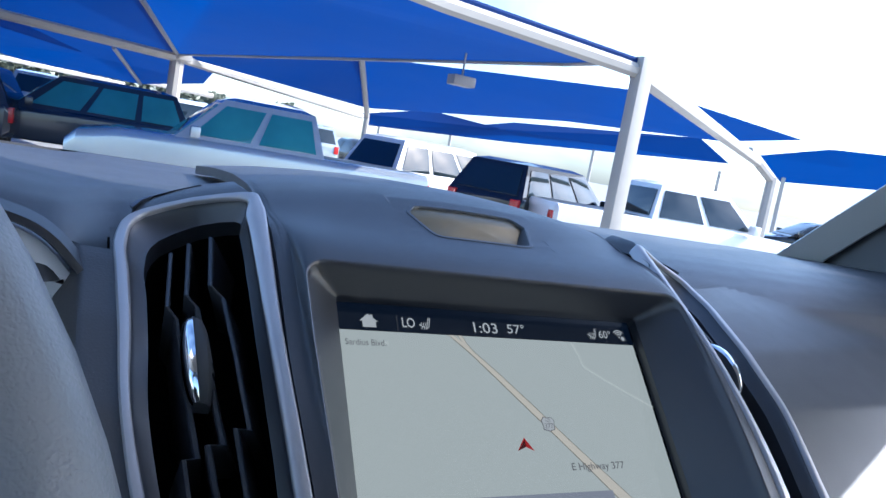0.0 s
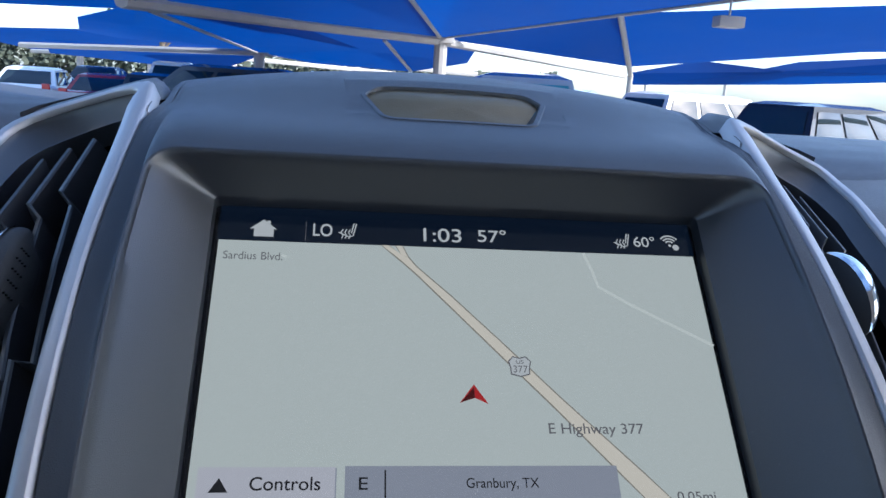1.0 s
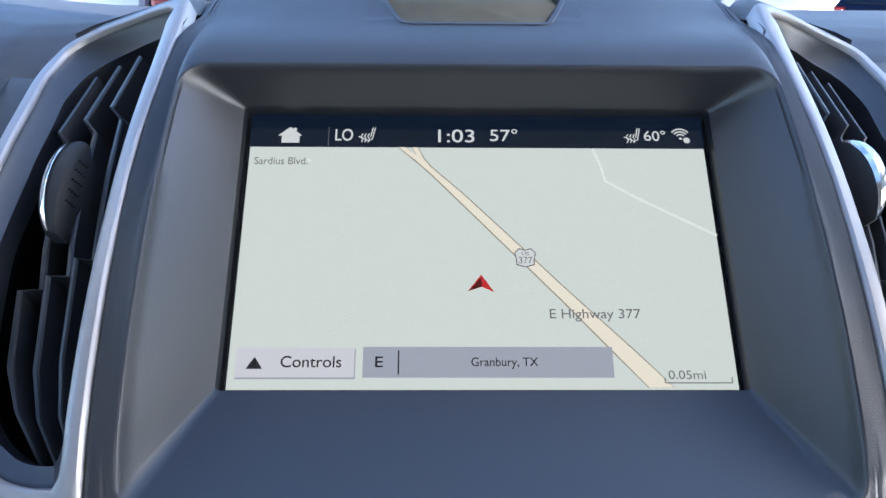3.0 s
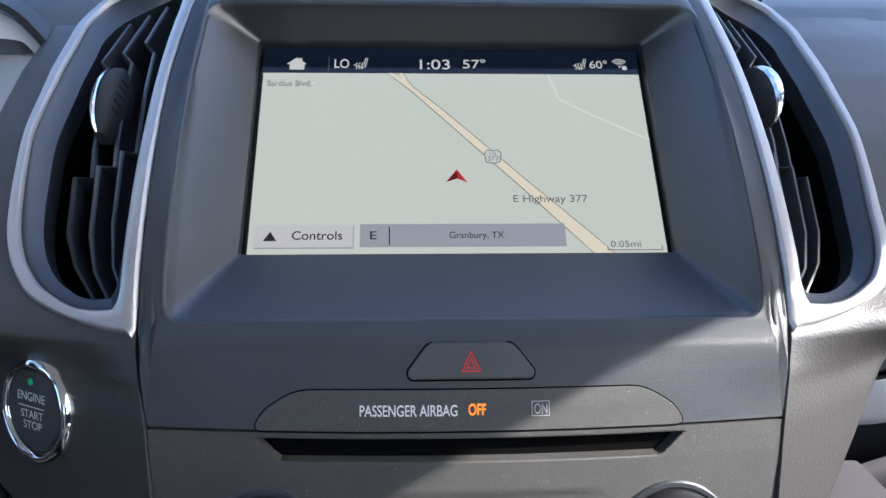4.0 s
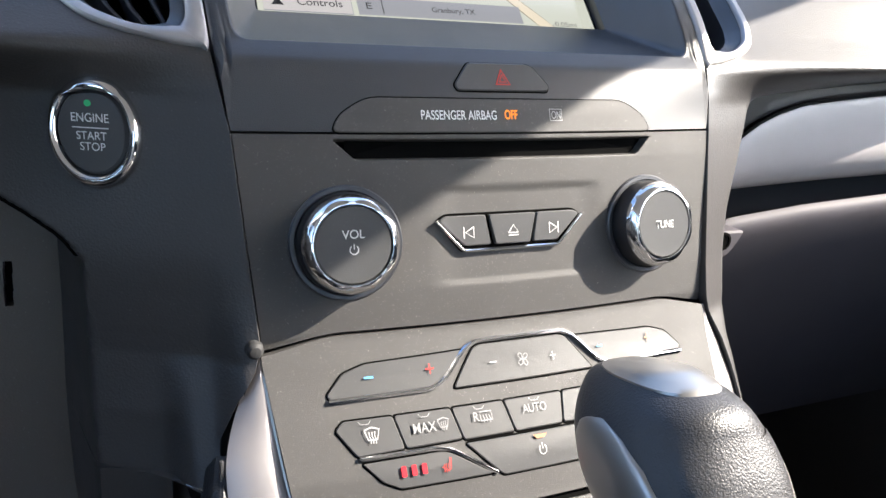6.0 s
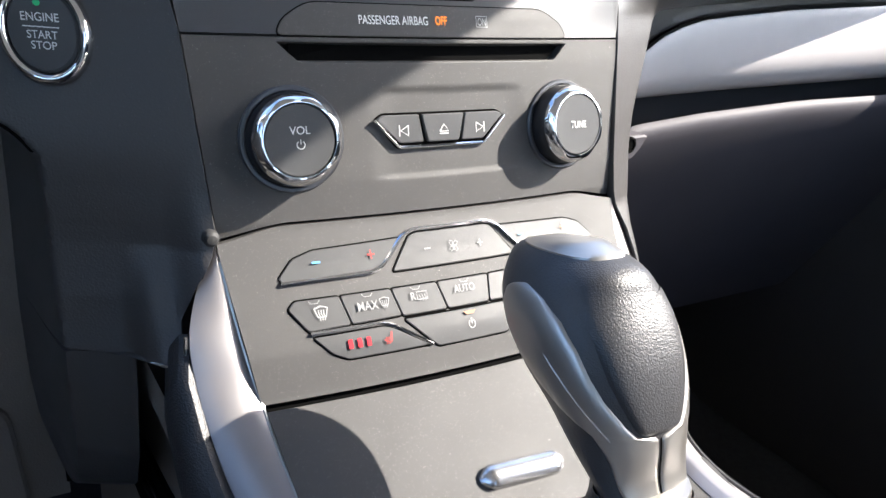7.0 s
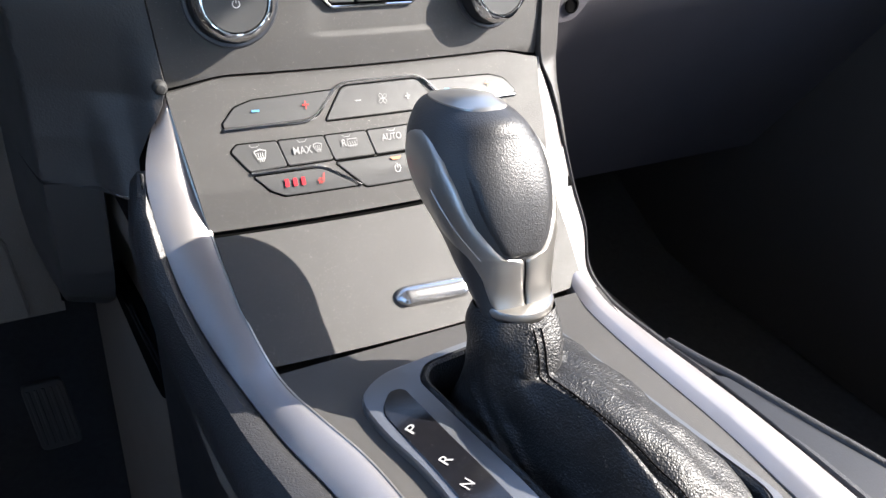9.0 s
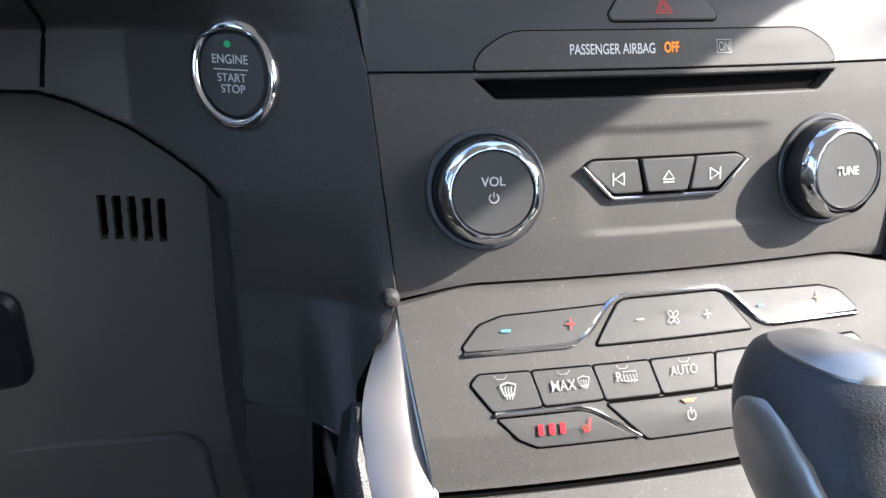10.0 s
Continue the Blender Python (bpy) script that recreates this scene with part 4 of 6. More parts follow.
arc_pts = [Vector((-x, side_y(-x, arc_z(x) - 0.0006) + 0.001, arc_z(x) - 0.0006)) for x in lin(0.36, 0.1665, 60)] + [Vector((-0.1662, knee_y(-0.1662, z) - 0.0012, z)) for z in lin(-0.102, -0.300, 30)]
part("side_gap", tube(arc_pts, 0.0013, 8), "gap", knee, "dark gap")
part("pad_seam", tube([on(side_y, x, z, 0.0001) for x, z in zip(lin(-0.2215, -0.2275, 16), lin(-0.012, -0.0540, 16))], 0.0009, 6), "gap", dash, "dark seam in the driver's pad")
lever = thing("bonnet_lever", (-0.285, 0.0, -0.17), "black lever in a recess of the knee panel", "lever")
part("grip", plate(rounded(rect(-0.31, -0.200, -0.262, -0.150), 0.012, 4), kn, -0.004, 0.006, 0.003), "black", lever)


# ---- controls on the stack ----


def button(name, poly, mat, parent, label="", gap=0.0006, lift=0.0009, bev=0.0004, r=0.0012, place=face):
    """A key with a dark joint round it."""
    poly = dense(rounded(poly, r, 3), 0.006)
    part("joint", plate(inset(poly, -gap), place, -0.001, 0.00015, 0.00005, True), "gap", parent)
    return part(name, plate(poly, place, -0.001, lift, bev, True), mat, parent, label)


hazard = thing("hazard_button", (0, -0.062, -0.023), "black hazard warning key with a red double triangle", "button")
button("key", [(-0.0212, -0.0280), (0.0212, -0.0280), (0.0222, -0.0258), (0.0150, -0.0176), (-0.0150, -0.0176), (-0.0222, -0.0258)], "button", hazard, "black key", r=0.002)
tri = [(-0.0036, -0.0260), (0.0036, -0.0260), (0.0, -0.0196)]
flat("warning_triangle", [[tri[i], tri[(i + 1) % 3], inset(tri, 0.0005)[(i + 1) % 3], inset(tri, 0.0005)[i]] for i in range(3)] +
     [[inset(tri, 0.0010)[i], inset(tri, 0.0010)[(i + 1) % 3], inset(tri, 0.0014)[(i + 1) % 3], inset(tri, 0.0014)[i]] for i in range(3)], face, 0.0011, "redprint", hazard, "red double triangle")

airbag = thing("airbag_indicator", (0, -0.066, -0.038), "dark grey passenger airbag indicator panel with an amber OFF lamp", "indicator")
button("panel", [(-0.0752, -0.0441), (0.0752, -0.0441), (0.0715, -0.0376), (0.0605, -0.0312), (-0.0605, -0.0312), (-0.0715, -0.0376)], "panel", airbag, "dark grey panel", gap=0.0005, lift=0.0005, bev=0.0002, r=0.005)
lettering("airbag_text", "PASSENGER AIRBAG", face, -0.0384, -0.0393, 0.0334, 0.0036, "white", airbag, 0.0007, 0.01)
lettering("off_lamp", "OFF", face, -0.0012, -0.0391, 0.0061, 0.0037, "amber", airbag, 0.0007, 0.02, "lit amber OFF")
lettering("on_lamp", "ON", face, 0.0215, -0.0390, 0.0046, 0.0033, "greyprint", airbag, 0.0007, 0.01, "unlit grey ON")
onbox = rect(0.0206, -0.0397, 0.0269, -0.0349)
flat("on_frame", [[onbox[i], onbox[(i + 1) % 4], inset(onbox, 0.0003)[(i + 1) % 4], inset(onbox, 0.0003)[i]] for i in range(4)], face, 0.0007, "greyprint", airbag)


def rotary(x, word, mark):
    """A large turning knob: dark base ring, ribbed wall, faceted chrome ring and a black cap."""
    z = -0.0853
    t = thing("volume_knob" if mark else "tuning_knob", face(x, z), "black rotary knob with a polished chrome ring on the audio panel", "knob", "audio knobs")

    def at(a, b, h):
        c = face(x, z)
        n = (face(x, z, 0.01) - c).normalized()
        r = Vector((1, 0, 0))
        r = (r - n * r.dot(n)).normalized()
        return c + (r * a + n.cross(r) * b) * 1.04 + n * h

    def facets(k, r, j):
        w = 0.5 + 0.5 * math.cos(2 * math.pi * k * 8)
        return r - (0.0006 * w if j in (2, 3) else 0.0)
    part("base_ring", lathe([(0.0216, -0.002), (0.0216, 0.0006), (0.0210, 0.0012), (0.0196, 0.0012), (0.0190, 0.0004)], at, 64), "bezel", t, "dark base ring")
    part("wall", lathe([(0.0188, -0.001), (0.0188, 0.0030), (0.0186, 0.0050), (0.0181, 0.0088), (0.0176, 0.0094)], at, 64), "black", t, "black side wall")
    part("chrome_ring", lathe([(0.0180, 0.0082), (0.0182, 0.0090), (0.0178, 0.0106), (0.0166, 0.0124), (0.0152, 0.0131), (0.0146, 0.0131), (0.0143, 0.0122), (0.0140, 0.0110)], at, 96, facets), "chrome", t, "polished chrome ring")
    part("cap", lathe([(0.0140, 0.0100), (0.0140, 0.0123), (0.0137, 0.0127), (0.0120, 0.01265), (0.006, 0.0125), (0.001, 0.0125)], at, 64), "button", t, "black cap")
    if mark:
        lettering("cap_word", word, at, -0.0042, 0.0022, 0.0083, 0.0032, "white", t, 0.01285, 0.01)
        flat("power_mark", stroke(arc(0.0, -0.0018, 0.0016, -235, 55, 14), 0.0004) + stroke([(0, -0.0016), (0, 0.0003)], 0.0004), at, 0.0130, "white", t)
    else:
        lettering("cap_word", word, at, -0.0049, -0.0016, 0.0098, 0.0032, "white", t, 0.01285, 0.01)
    return t


rotary(-0.0712, "VOL", True)
rotary(0.0712, "TUNE", False)

media = thing("media_keys", (0, -0.078, -0.084), "three black track keys over a chrome strip", "button panel")
part("joint", plate(dense(rounded([(-0.0350, -0.0785), (-0.0305, -0.0758), (0.0305, -0.0758), (0.0350, -0.0785), (0.0235, -0.0915), (-0.0235, -0.0915)], 0.002, 3), 0.005), lower_shape, -0.001, 0.0004, 0.0001), "gap", media)
button("previous_key", [(-0.0335, -0.0785), (-0.0305, -0.0768), (-0.0122, -0.0768), (-0.0100, -0.0889), (-0.0220, -0.0889)], "button", media, lift=0.0017, place=lower_shape)
button("eject_key", [(-0.0112, -0.0768), (0.0112, -0.0768), (0.0082, -0.0889), (-0.0082, -0.0889)], "button", media, lift=0.0024, place=lower_shape)
button("next_key", mirror([(-0.0335, -0.0785), (-0.0305, -0.0768), (-0.0122, -0.0768), (-0.0100, -0.0889), (-0.0220, -0.0889)]), "button", media, lift=0.0017, place=lower_shape)
part("chrome_strip", band([(-0.0345, -0.0788), (-0.0230, -0.0903), (-0.0215, -0.0908), (0.0215, -0.0908), (0.0230, -0.0903), (0.0345, -0.0788)], 0.0013, lower_shape, 0.0, 0.0022, 0.0005), "chrome", media, "thin chrome strip")
flat("previous_mark", stroke([(-0.0224, -0.0812), (-0.0224, -0.0860)], 0.0004) + stroke([(-0.0180, -0.0814), (-0.0218, -0.0836), (-0.0180, -0.0858), (-0.0180, -0.0814)], 0.0004), lower_shape, 0.0020, "white", media)
flat("next_mark", stroke([(0.0224, -0.0812), (0.0224, -0.0860)], 0.0004) + stroke([(0.0180, -0.0814), (0.0218, -0.0836), (0.0180, -0.0858), (0.0180, -0.0814)], 0.0004), lower_shape, 0.0020, "white", media)
flat("eject_mark", stroke([(-0.0023, -0.0846), (0.0023, -0.0846), (0.0, -0.0814), (-0.0023, -0.0846)], 0.0004) + stroke([(-0.0023, -0.0856), (0.0023, -0.0856)], 0.0004), lower_shape, 0.0027, "white", media)

# climate keys
clim = thing("climate_controls", (0, -0.108, -0.15), "rows of charcoal climate keys with chrome strips", "button panel")


def climate_key(name, poly, label="", lift=0.0008):
    return button(name, poly, "button", clim, label, 0.0006, lift, 0.0003, 0.0012)


temp = [(-0.0840, -0.1392), (-0.0770, -0.1328), (-0.0680, -0.1303), (-0.0268, -0.1290), (-0.0370, -0.1388), (-0.0405, -0.1400), (-0.0828, -0.1408)]
climate_key("temperature_key", temp)
climate_key("temperature_key", mirror(temp))
climate_key("fan_key", [(-0.0330, -0.1415), (-0.0222, -0.1288), (-0.0190, -0.1278), (0.0190, -0.1278), (0.0222, -0.1288), (0.0330, -0.1415)])
chrome_path = [(-0.0834, -0.1413), (-0.0385, -0.1406), (-0.0235, -0.1262), (0.0235, -0.1262), (0.0385, -0.1406), (0.0834, -0.1413)]
part("chrome_strip", band(bend(chrome_path, 0.0065), 0.0017, face, 0.0, 0.0015, 0.0006), "chrome", clim, "winding chrome strip")
top, mid = -0.1476, -0.1580
climate_key("defrost_key", [(-0.0828, -0.1502), (-0.0795, top), (-0.0602, top), (-0.0572, mid), (-0.0758, mid - 0.0006)])
climate_key("max_defrost_key", [(-0.0596, top), (-0.0364, top), (-0.0334, mid + 0.0004), (-0.0566, mid)])
climate_key("rear_defrost_key", [(-0.0358, top), (-0.0134, top), (-0.0106, mid), (-0.0328, mid)])
climate_key("auto_key", [(-0.0128, top), (0.0143, top), (0.0120, mid), (-0.0100, mid)])
climate_key("recirculation_key", mirror([(-0.0358, top), (-0.0149, top), (-0.0126, mid), (-0.0328, mid)]))
climate_key("cooling_key", mirror([(-0.0596, top), (-0.0364, top), (-0.0334, mid + 0.0004), (-0.0566, mid)]))
climate_key("max_cooling_key", mirror([(-0.0828, -0.1502), (-0.0795, top), (-0.0602, top), (-0.0572, mid), (-0.0758, mid - 0.0006)]))
heat = [(-0.0745, -0.1608), (-0.0430, -0.1604), (-0.0385, -0.1616), (-0.0225, -0.1700), (-0.0610, -0.1700), (-0.0675, -0.1672)]
climate_key("seat_heat_key", heat)
climate_key("seat_heat_key", mirror(heat))
climate_key("power_key", [(-0.0325, mid - 0.0012), (0.0325, mid - 0.0012), (0.0185, -0.1712), (-0.0185, -0.1712)])
for sgn in (-1, 1):
    path = bend([(-0.0752, -0.1594), (-0.0405, -0.1592), (-0.0212, -0.1700)], 0.0060)
    part("chrome_strip", band([(-sgn * x, z) for x, z in path], 0.0014, face, 0.0, 0.0013, 0.0005), "chrome", clim, "short chrome strip")


def plus(a, b, k, w):
    return stroke([(a - k, b), (a + k, b)], w) + stroke([(a, b - k), (a, b + k)], w)


L = 0.0015
flat("cold_mark", stroke([(-0.0690, -0.1349), (-0.0653, -0.1349)], 0.0008), face, L, "blueprint", clim, "blue minus")
flat("warm_mark", plus(-0.0421, -0.1342, 0.0018, 0.0006), face, L, "redprint", clim, "red plus")
flat("cold_mark", stroke([(0.0360 + 0.0010, -0.1344), (0.0400, -0.1344)], 0.0008), face, L, "blueprint", clim)
flat("warm_mark", plus(0.0655, -0.1342, 0.0018, 0.0006), face, L, "amberdim", clim)
flat("fan_minus", stroke([(-0.0158, -0.1347), (-0.0126, -0.1347)], 0.0005), face, L, "softprint", clim)
flat("fan_plus", plus(0.0141, -0.1352, 0.0015, 0.0004), face, L, "softprint", clim)
fan = []
for k in range(4):
    a = 90 * k + 20
    c, s_ = math.cos(radians(a)), math.sin(radians(a))
    loop = [(0.0, 0.0), (0.0008, 0.0012), (0.0022, 0.0014), (0.0027, 0.0004), (0.0018, -0.0003), (0.0, 0.0)]
    fan += stroke([(-0.0004 + x * c - y * s_, -0.1350 + x * s_ + y * c) for x, y in loop], 0.00035)
flat("fan_mark", fan, face, L, "greyprint", clim)


def windscreen(a, b, k):
    p = stroke([(a - k, b + 0.55 * k), (a, b + 0.8 * k), (a + k, b + 0.55 * k), (a + 0.6 * k, b - 0.5 * k), (a - 0.6 * k, b - 0.5 * k), (a - k, b + 0.55 * k)], 0.16 * k)
    for j in (-1, 0, 1):
        p += stroke([(a + 0.35 * k * j, b - 0.9 * k), (a + 0.35 * k * j + 0.1 * k, b - 0.5 * k), (a + 0.35 * k * j - 0.05 * k, b - 0.1 * k), (a + 0.4 * k * j, b + 0.35 * k)], 0.13 * k)
    return p


flat("windscreen_mark", windscreen(-0.0692, -0.1526, 0.0029), face, L, "softprint", clim)
lettering("max_word", "MAX", face, -0.0530, -0.1540, 0.0094, 0.0031, "greyprint", clim, L, 0.005)
flat("windscreen_mark", windscreen(-0.0405, -0.1521, 0.0023), face, L, "greyprint", clim)
lettering("rear_word", "R", face, -0.0276, -0.1531, 0.0024, 0.0029, "greyprint", clim, L, 0.005)
flat("rear_mark", stroke([(-0.0246, -0.1531), (-0.0246, -0.1503), (-0.0196, -0.1503), (-0.0196, -0.1531), (-0.0246, -0.1531)], 0.0004) + sum([stroke([(-0.0234 + 0.0013 * j, -0.1538), (-0.0230 + 0.0013 * j, -0.1527), (-0.0235 + 0.0013 * j, -0.1513)], 0.0003) for j in range(3)], []), face, L, "greyprint", clim)
lettering("auto_word", "AUTO", face, -0.0056, -0.1530, 0.0112, 0.0029, "greyprint", clim, L, 0.005)
flat("power_mark", stroke(arc(-0.0002, -0.1652, 0.0016, -235, 55, 14), 0.00035) + stroke([(-0.0002, -0.1650), (-0.0002, -0.1630)], 0.00035), face, L, "softprint", clim)
flat("power_lamp", [[(-0.0034, -0.1603), (0.0030, -0.1603), (0.0016, -0.1615), (-0.0020, -0.1615)]], face, L, "amberdim", clim, "dull amber marker")
for x0 in (-0.0715, -0.0478, -0.0246, 0.0006):
    flat("key_lamp", stroke([(x0 - 0.0024, top - 0.0006), (x0 - 0.0014, top - 0.0016), (x0 + 0.0014, top - 0.0016), (x0 + 0.0024, top - 0.0006)], 0.00022), face, L, "greyprint", clim)
for k in range(3):
    x0 = -0.0604 + 0.0041 * k
    flat("heat_lamp", [rounded([(x0, -0.1663), (x0 + 0.0020, -0.1663), (x0 + 0.0020, -0.1631), (x0, -0.1631)], 0.0004, 2)], face, L, "redlamp", clim, "lit red bar")
flat("heat_mark", seat_icon(-0.0442, -0.1668, 0.0042), face, L, "redprint", clim)

# start button on the driver's pad
start = thing("start_button", (-0.158, -0.036, -0.047), "oval black engine start button in a polished chrome ring", "button")


def start_pt(a, b, h):
    return on(side_y, -0.1568 + a, -0.0470 + b, h)


def oval(k):
    return [(0.0150 * k * math.cos(2 * math.pi * i / 64), 0.0194 * k * math.sin(2 * math.pi * i / 64)) for i in range(64)]


part("chrome_ring", loft([[start_pt(*p, h) for p in oval(k)] for k, h in ((1.04, -0.002), (1.04, 0.0006), (1.02, 0.0020), (0.985, 0.0032), (0.94, 0.0039), (0.89, 0.0041), (0.84, 0.0037), (0.80, 0.0027), (0.785, 0.0014), (0.78, 0.0))]), "chrome", start, "polished chrome ring")
part("cap", loft([[start_pt(*p, h) for p in oval(k)] for k, h in ((0.775, -0.001), (0.775, 0.0022), (0.73, 0.0032), (0.4, 0.0036), (0.02, 0.0037))], True, False, True), "button", start, "black button cap")
lettering("engine_word", "ENGINE", start_pt, -0.0062, 0.0030, 0.0124, 0.0030, "white", start, 0.0040, 0.005)
flat("divider", [rect(-0.0060, 0.0010, 0.0060, 0.0014)], start_pt, 0.0040, "white", start)
lettering("start_word", "START", start_pt, -0.0048, -0.0030, 0.0100, 0.0029, "white", start, 0.0040, 0.005)
lettering("stop_word", "STOP", start_pt, -0.0038, -0.0068, 0.0084, 0.0029, "white", start, 0.0040, 0.005)
flat("ready_lamp", [arc(0, 0, 0.0012, 0, 345, 16)], lambda a, b, h: start_pt(a - 0.0006, b + 0.0095, h), 0.0038, "greenlamp", start, "small green lamp")

# ---- centre console ----
console = thing("centre_console", (0, -0.3, -0.35), "charcoal centre console with leather sides and silver edge trims", "console", kind="structure")
tray = thing("storage_lid", (0, -0.155, -0.2), "charcoal storage lid with a short metal pull under the climate panel", "lid")


def tray_w(z, left):
    return float(np.interp(z, [-0.2215, -0.2039, -0.1815], [0.0905, 0.0960, 0.0985] if left else [0.0875, 0.0928, 0.0962]))


def tray_pt(u, v, h=0.0):
    z = -0.1830 - 0.0380 * v
    p = face(u * tray_w(z, u < 0), z, h)
    return p


v, f = grid(tray_pt, lin(-1, 1, 41), lin(0, 1, 25))
rim = [v[i] for i in range(41)] + [v[j * 41 + 40] for j in range(1, 25)] + [v[24 * 41 + i] for i in range(39, -1, -1)] + [v[j * 41] for j in range(23, 0, -1)]
part("lid", merge((v, f), loft([rim, [p + Vector((0, 0.006, -0.004)) for p in rim]])), "panel", tray, "charcoal plastic lid")


def bar_pt(x, z, h):
    return face(x, z, h)


pull = []
for k in range(25):
    x = -0.0225 + 0.043 * k / 24
    e = min(1.0, (min(k, 24 - k) / 3.0 + 0.05)) ** 0.5
    zc = -0.2105 + 0.0005 * math.cos(k / 24 * math.pi)
    pull.append([bar_pt(x, zc + a * e, h * e) for a, h in ((0.0030, 0.0), (0.0030, 0.0024), (0.0022, 0.0038), (0.0004, 0.0044), (-0.0016, 0.0040), (-0.0026, 0.0028), (-0.0029, 0.0))])
part("pull", loft(pull, False, True, True), "brushed", tray, "short bright metal pull")

# console deck
deck_edge = [(-0.089, -0.186), (-0.0865, -0.20), (-0.0795, -0.225), (-0.0695, -0.26), (-0.066, -0.30), (-0.068, -0.36), (-0.07, -0.60)]


def deck_x(y):
    return float(np.interp(-y, [-p[1] for p in deck_edge], [-p[0] for p in deck_edge]))


def deck_pt(u, y):
    x = u * (deck_x(y) + 0.004 + (0.022 * ramp(-y, 0.20, 0.30) if u > 0 else 0.0))
    well = -0.048 < x < 0.0410 + 0.185 * max(0.0, -y - 0.212) and -0.345 < y < -0.209 and x > -0.046 + 0.11 * max(0.0, -y - 0.215) + 0.5 * max(0.0, y + 0.222)
    return con(x, y, -0.034 if well else 0.0)


part("deck", merge(grid(deck_pt, lin(-1, 1, 71), lin(-0.187, -0.60, 110)), grid(lambda u, k: con(u * 0.088, -0.187 + 0.004 * k, -0.012 * k), lin(-1, 1, 13), [0, 1])), "panel", console, "charcoal console deck", angle=20)

IN = [(0.1062, -0.0822, -0.1262), (0.1042, -0.0940, -0.1450), (0.1018, -0.1058, -0.1640), (0.0990, -0.1190, -0.1812), (0.0972, -0.1390, -0.1960), (0.0940, -0.1620, -0.2105), (0.0905, -0.1835, -0.2195), (0.0872, -0.2020, -0.2205), (0.0815, -0.2210, -0.2200), (0.0715, -0.2550, -0.2198), (0.0668, -0.3000, -0.2195), (0.0685, -0.3600, -0.2190), (0.0700, -0.5500, -0.2185)]
IN_R = [(0.1062, -0.0822, -0.1262), (0.1018, -0.0940, -0.1450), (0.0985, -0.1058, -0.1640), (0.0952, -0.1198, -0.1812), (0.0928, -0.1405, -0.2000), (0.0875, -0.1600, -0.2135), (0.0800, -0.1790, -0.2205), (0.0740, -0.2000, -0.2205), (0.0730, -0.2250, -0.2205), (0.0743, -0.2600, -0.2205), (0.0762, -0.3000, -0.2205), (0.0745, -0.3600, -0.2200), (0.0745, -0.5500, -0.2195)]
OUT = [(0.1075, -0.0815, -0.1290), (0.1150, -0.0885, -0.1400), (0.1215, -0.1000, -0.1550), (0.1222, -0.1110, -0.1720), (0.1195, -0.1290, -0.1930), (0.1150, -0.1480, -0.2090), (0.1085, -0.1700, -0.2210), (0.1030, -0.1960, -0.2245), (0.0975, -0.2250, -0.2240), (0.0890, -0.2600, -0.2230), (0.0850, -0.3000, -0.2220), (0.0860, -0.3600, -0.2210), (0.0870, -0.5500, -0.2200)]


def right_shift(y):
    """The passenger's trim lies a little nearer the middle at its top and further out at its foot."""
    return 0.007 * ramp(-y, 0.082, 0.103) - 0.003 * ramp(-y, 0.115, 0.15) - float(np.interp(-y, [0.15, 0.17, 0.196, 0.225, 0.26, 0.30, 0.36], [0.0, -0.005, -0.0045, 0.0015, 0.0130, 0.0194, 0.0190]))


def console_trim(s):
    """The silver blade that sweeps from the stack down along the console."""
    t = thing("console_trim", (s * 0.1, -0.2, -0.22), "satin silver blade trim sweeping down along the console edge", "trim", "console trims")
    a = [Vector((s * x, y, z)) for x, y, z in (IN if s < 0 else IN_R)]
    b = [Vector((s * x if s < 0 else s * (x - right_shift(y)), y, z)) for x, y, z in OUT]
    a, b = spline(a, 6), spline(b, 6)
    rings = []
    for p, q in zip(a, b):
        d = q - p
        up = Vector((0, -0.80, 0.60)).lerp(Vector((0, -0.35, 0.94)), ramp(-p.y, 0.13, 0.19))
        rings.append([p + Vector((0, 0.004, -0.005)), p + up * 0.0010, p + d * 0.05 + up * 0.0016, p + d * 0.3 + up * 0.0024, p + d * 0.6 + up * 0.0020, p + d * 0.85 + up * 0.0004, q + up * -0.0012, q + Vector((0, 0.004, -0.006))])
        if s > 0:
            # the passenger's blade stands on a steep inner step
            k = ramp(-p.y, 0.15, 0.20)
            for i, (u, h) in enumerate(((0.20, 0.0040), (0.27, 0.0046), (0.62, 0.0044), (0.90, 0.0020)), 2):
                rings[-1][i] = rings[-1][i].lerp(p + d * u + up * h, k)
    part("blade", loft(rings, True, True, True), "silver", t, "satin silver blade")
    part("bright_edge", tube([r[1].lerp(r[2], 0.3) for r in (rings[2:] if s < 0 else rings[2:32])], 0.0008, 6), "satin", t, "bright inner edge")
    return t


console_trim(-1)
console_trim(1)

# leather bolsters and sides of the console


def bolster(s):
    rows = []
    b = spline([Vector((s * (x - (0 if s < 0 else right_shift(y))), y, z)) for x, y, z in OUT[3:]], 6)
    for k, q in enumerate(b):
        w = float(np.interp(-q.y, [0.11, 0.30], [0.0115, 0.0330]))
        if s > 0:
            w = 0.0065 + 0.002 * ramp(-q.y, 0.23, 0.26)
        rows.append([q + Vector((s * dx * w, dy, dz)) for dx, dy, dz in ((-0.1, 0.0, -0.004), (0.06, 0, -0.0016), (0.25, 0.001, 0.0008), (0.55, 0.003, 0.0004), (0.85, 0.006, -0.006), (1.0, 0.008, -0.016), (0.86, 0.010, -0.030), (0.45, 0.012, -0.07), (0.2, 0.012, -0.35))])
    rows.insert(0, [p + Vector((-s * 0.004, 0.014, 0.014)) for p in rows[0]])
    return loft(rows, False)


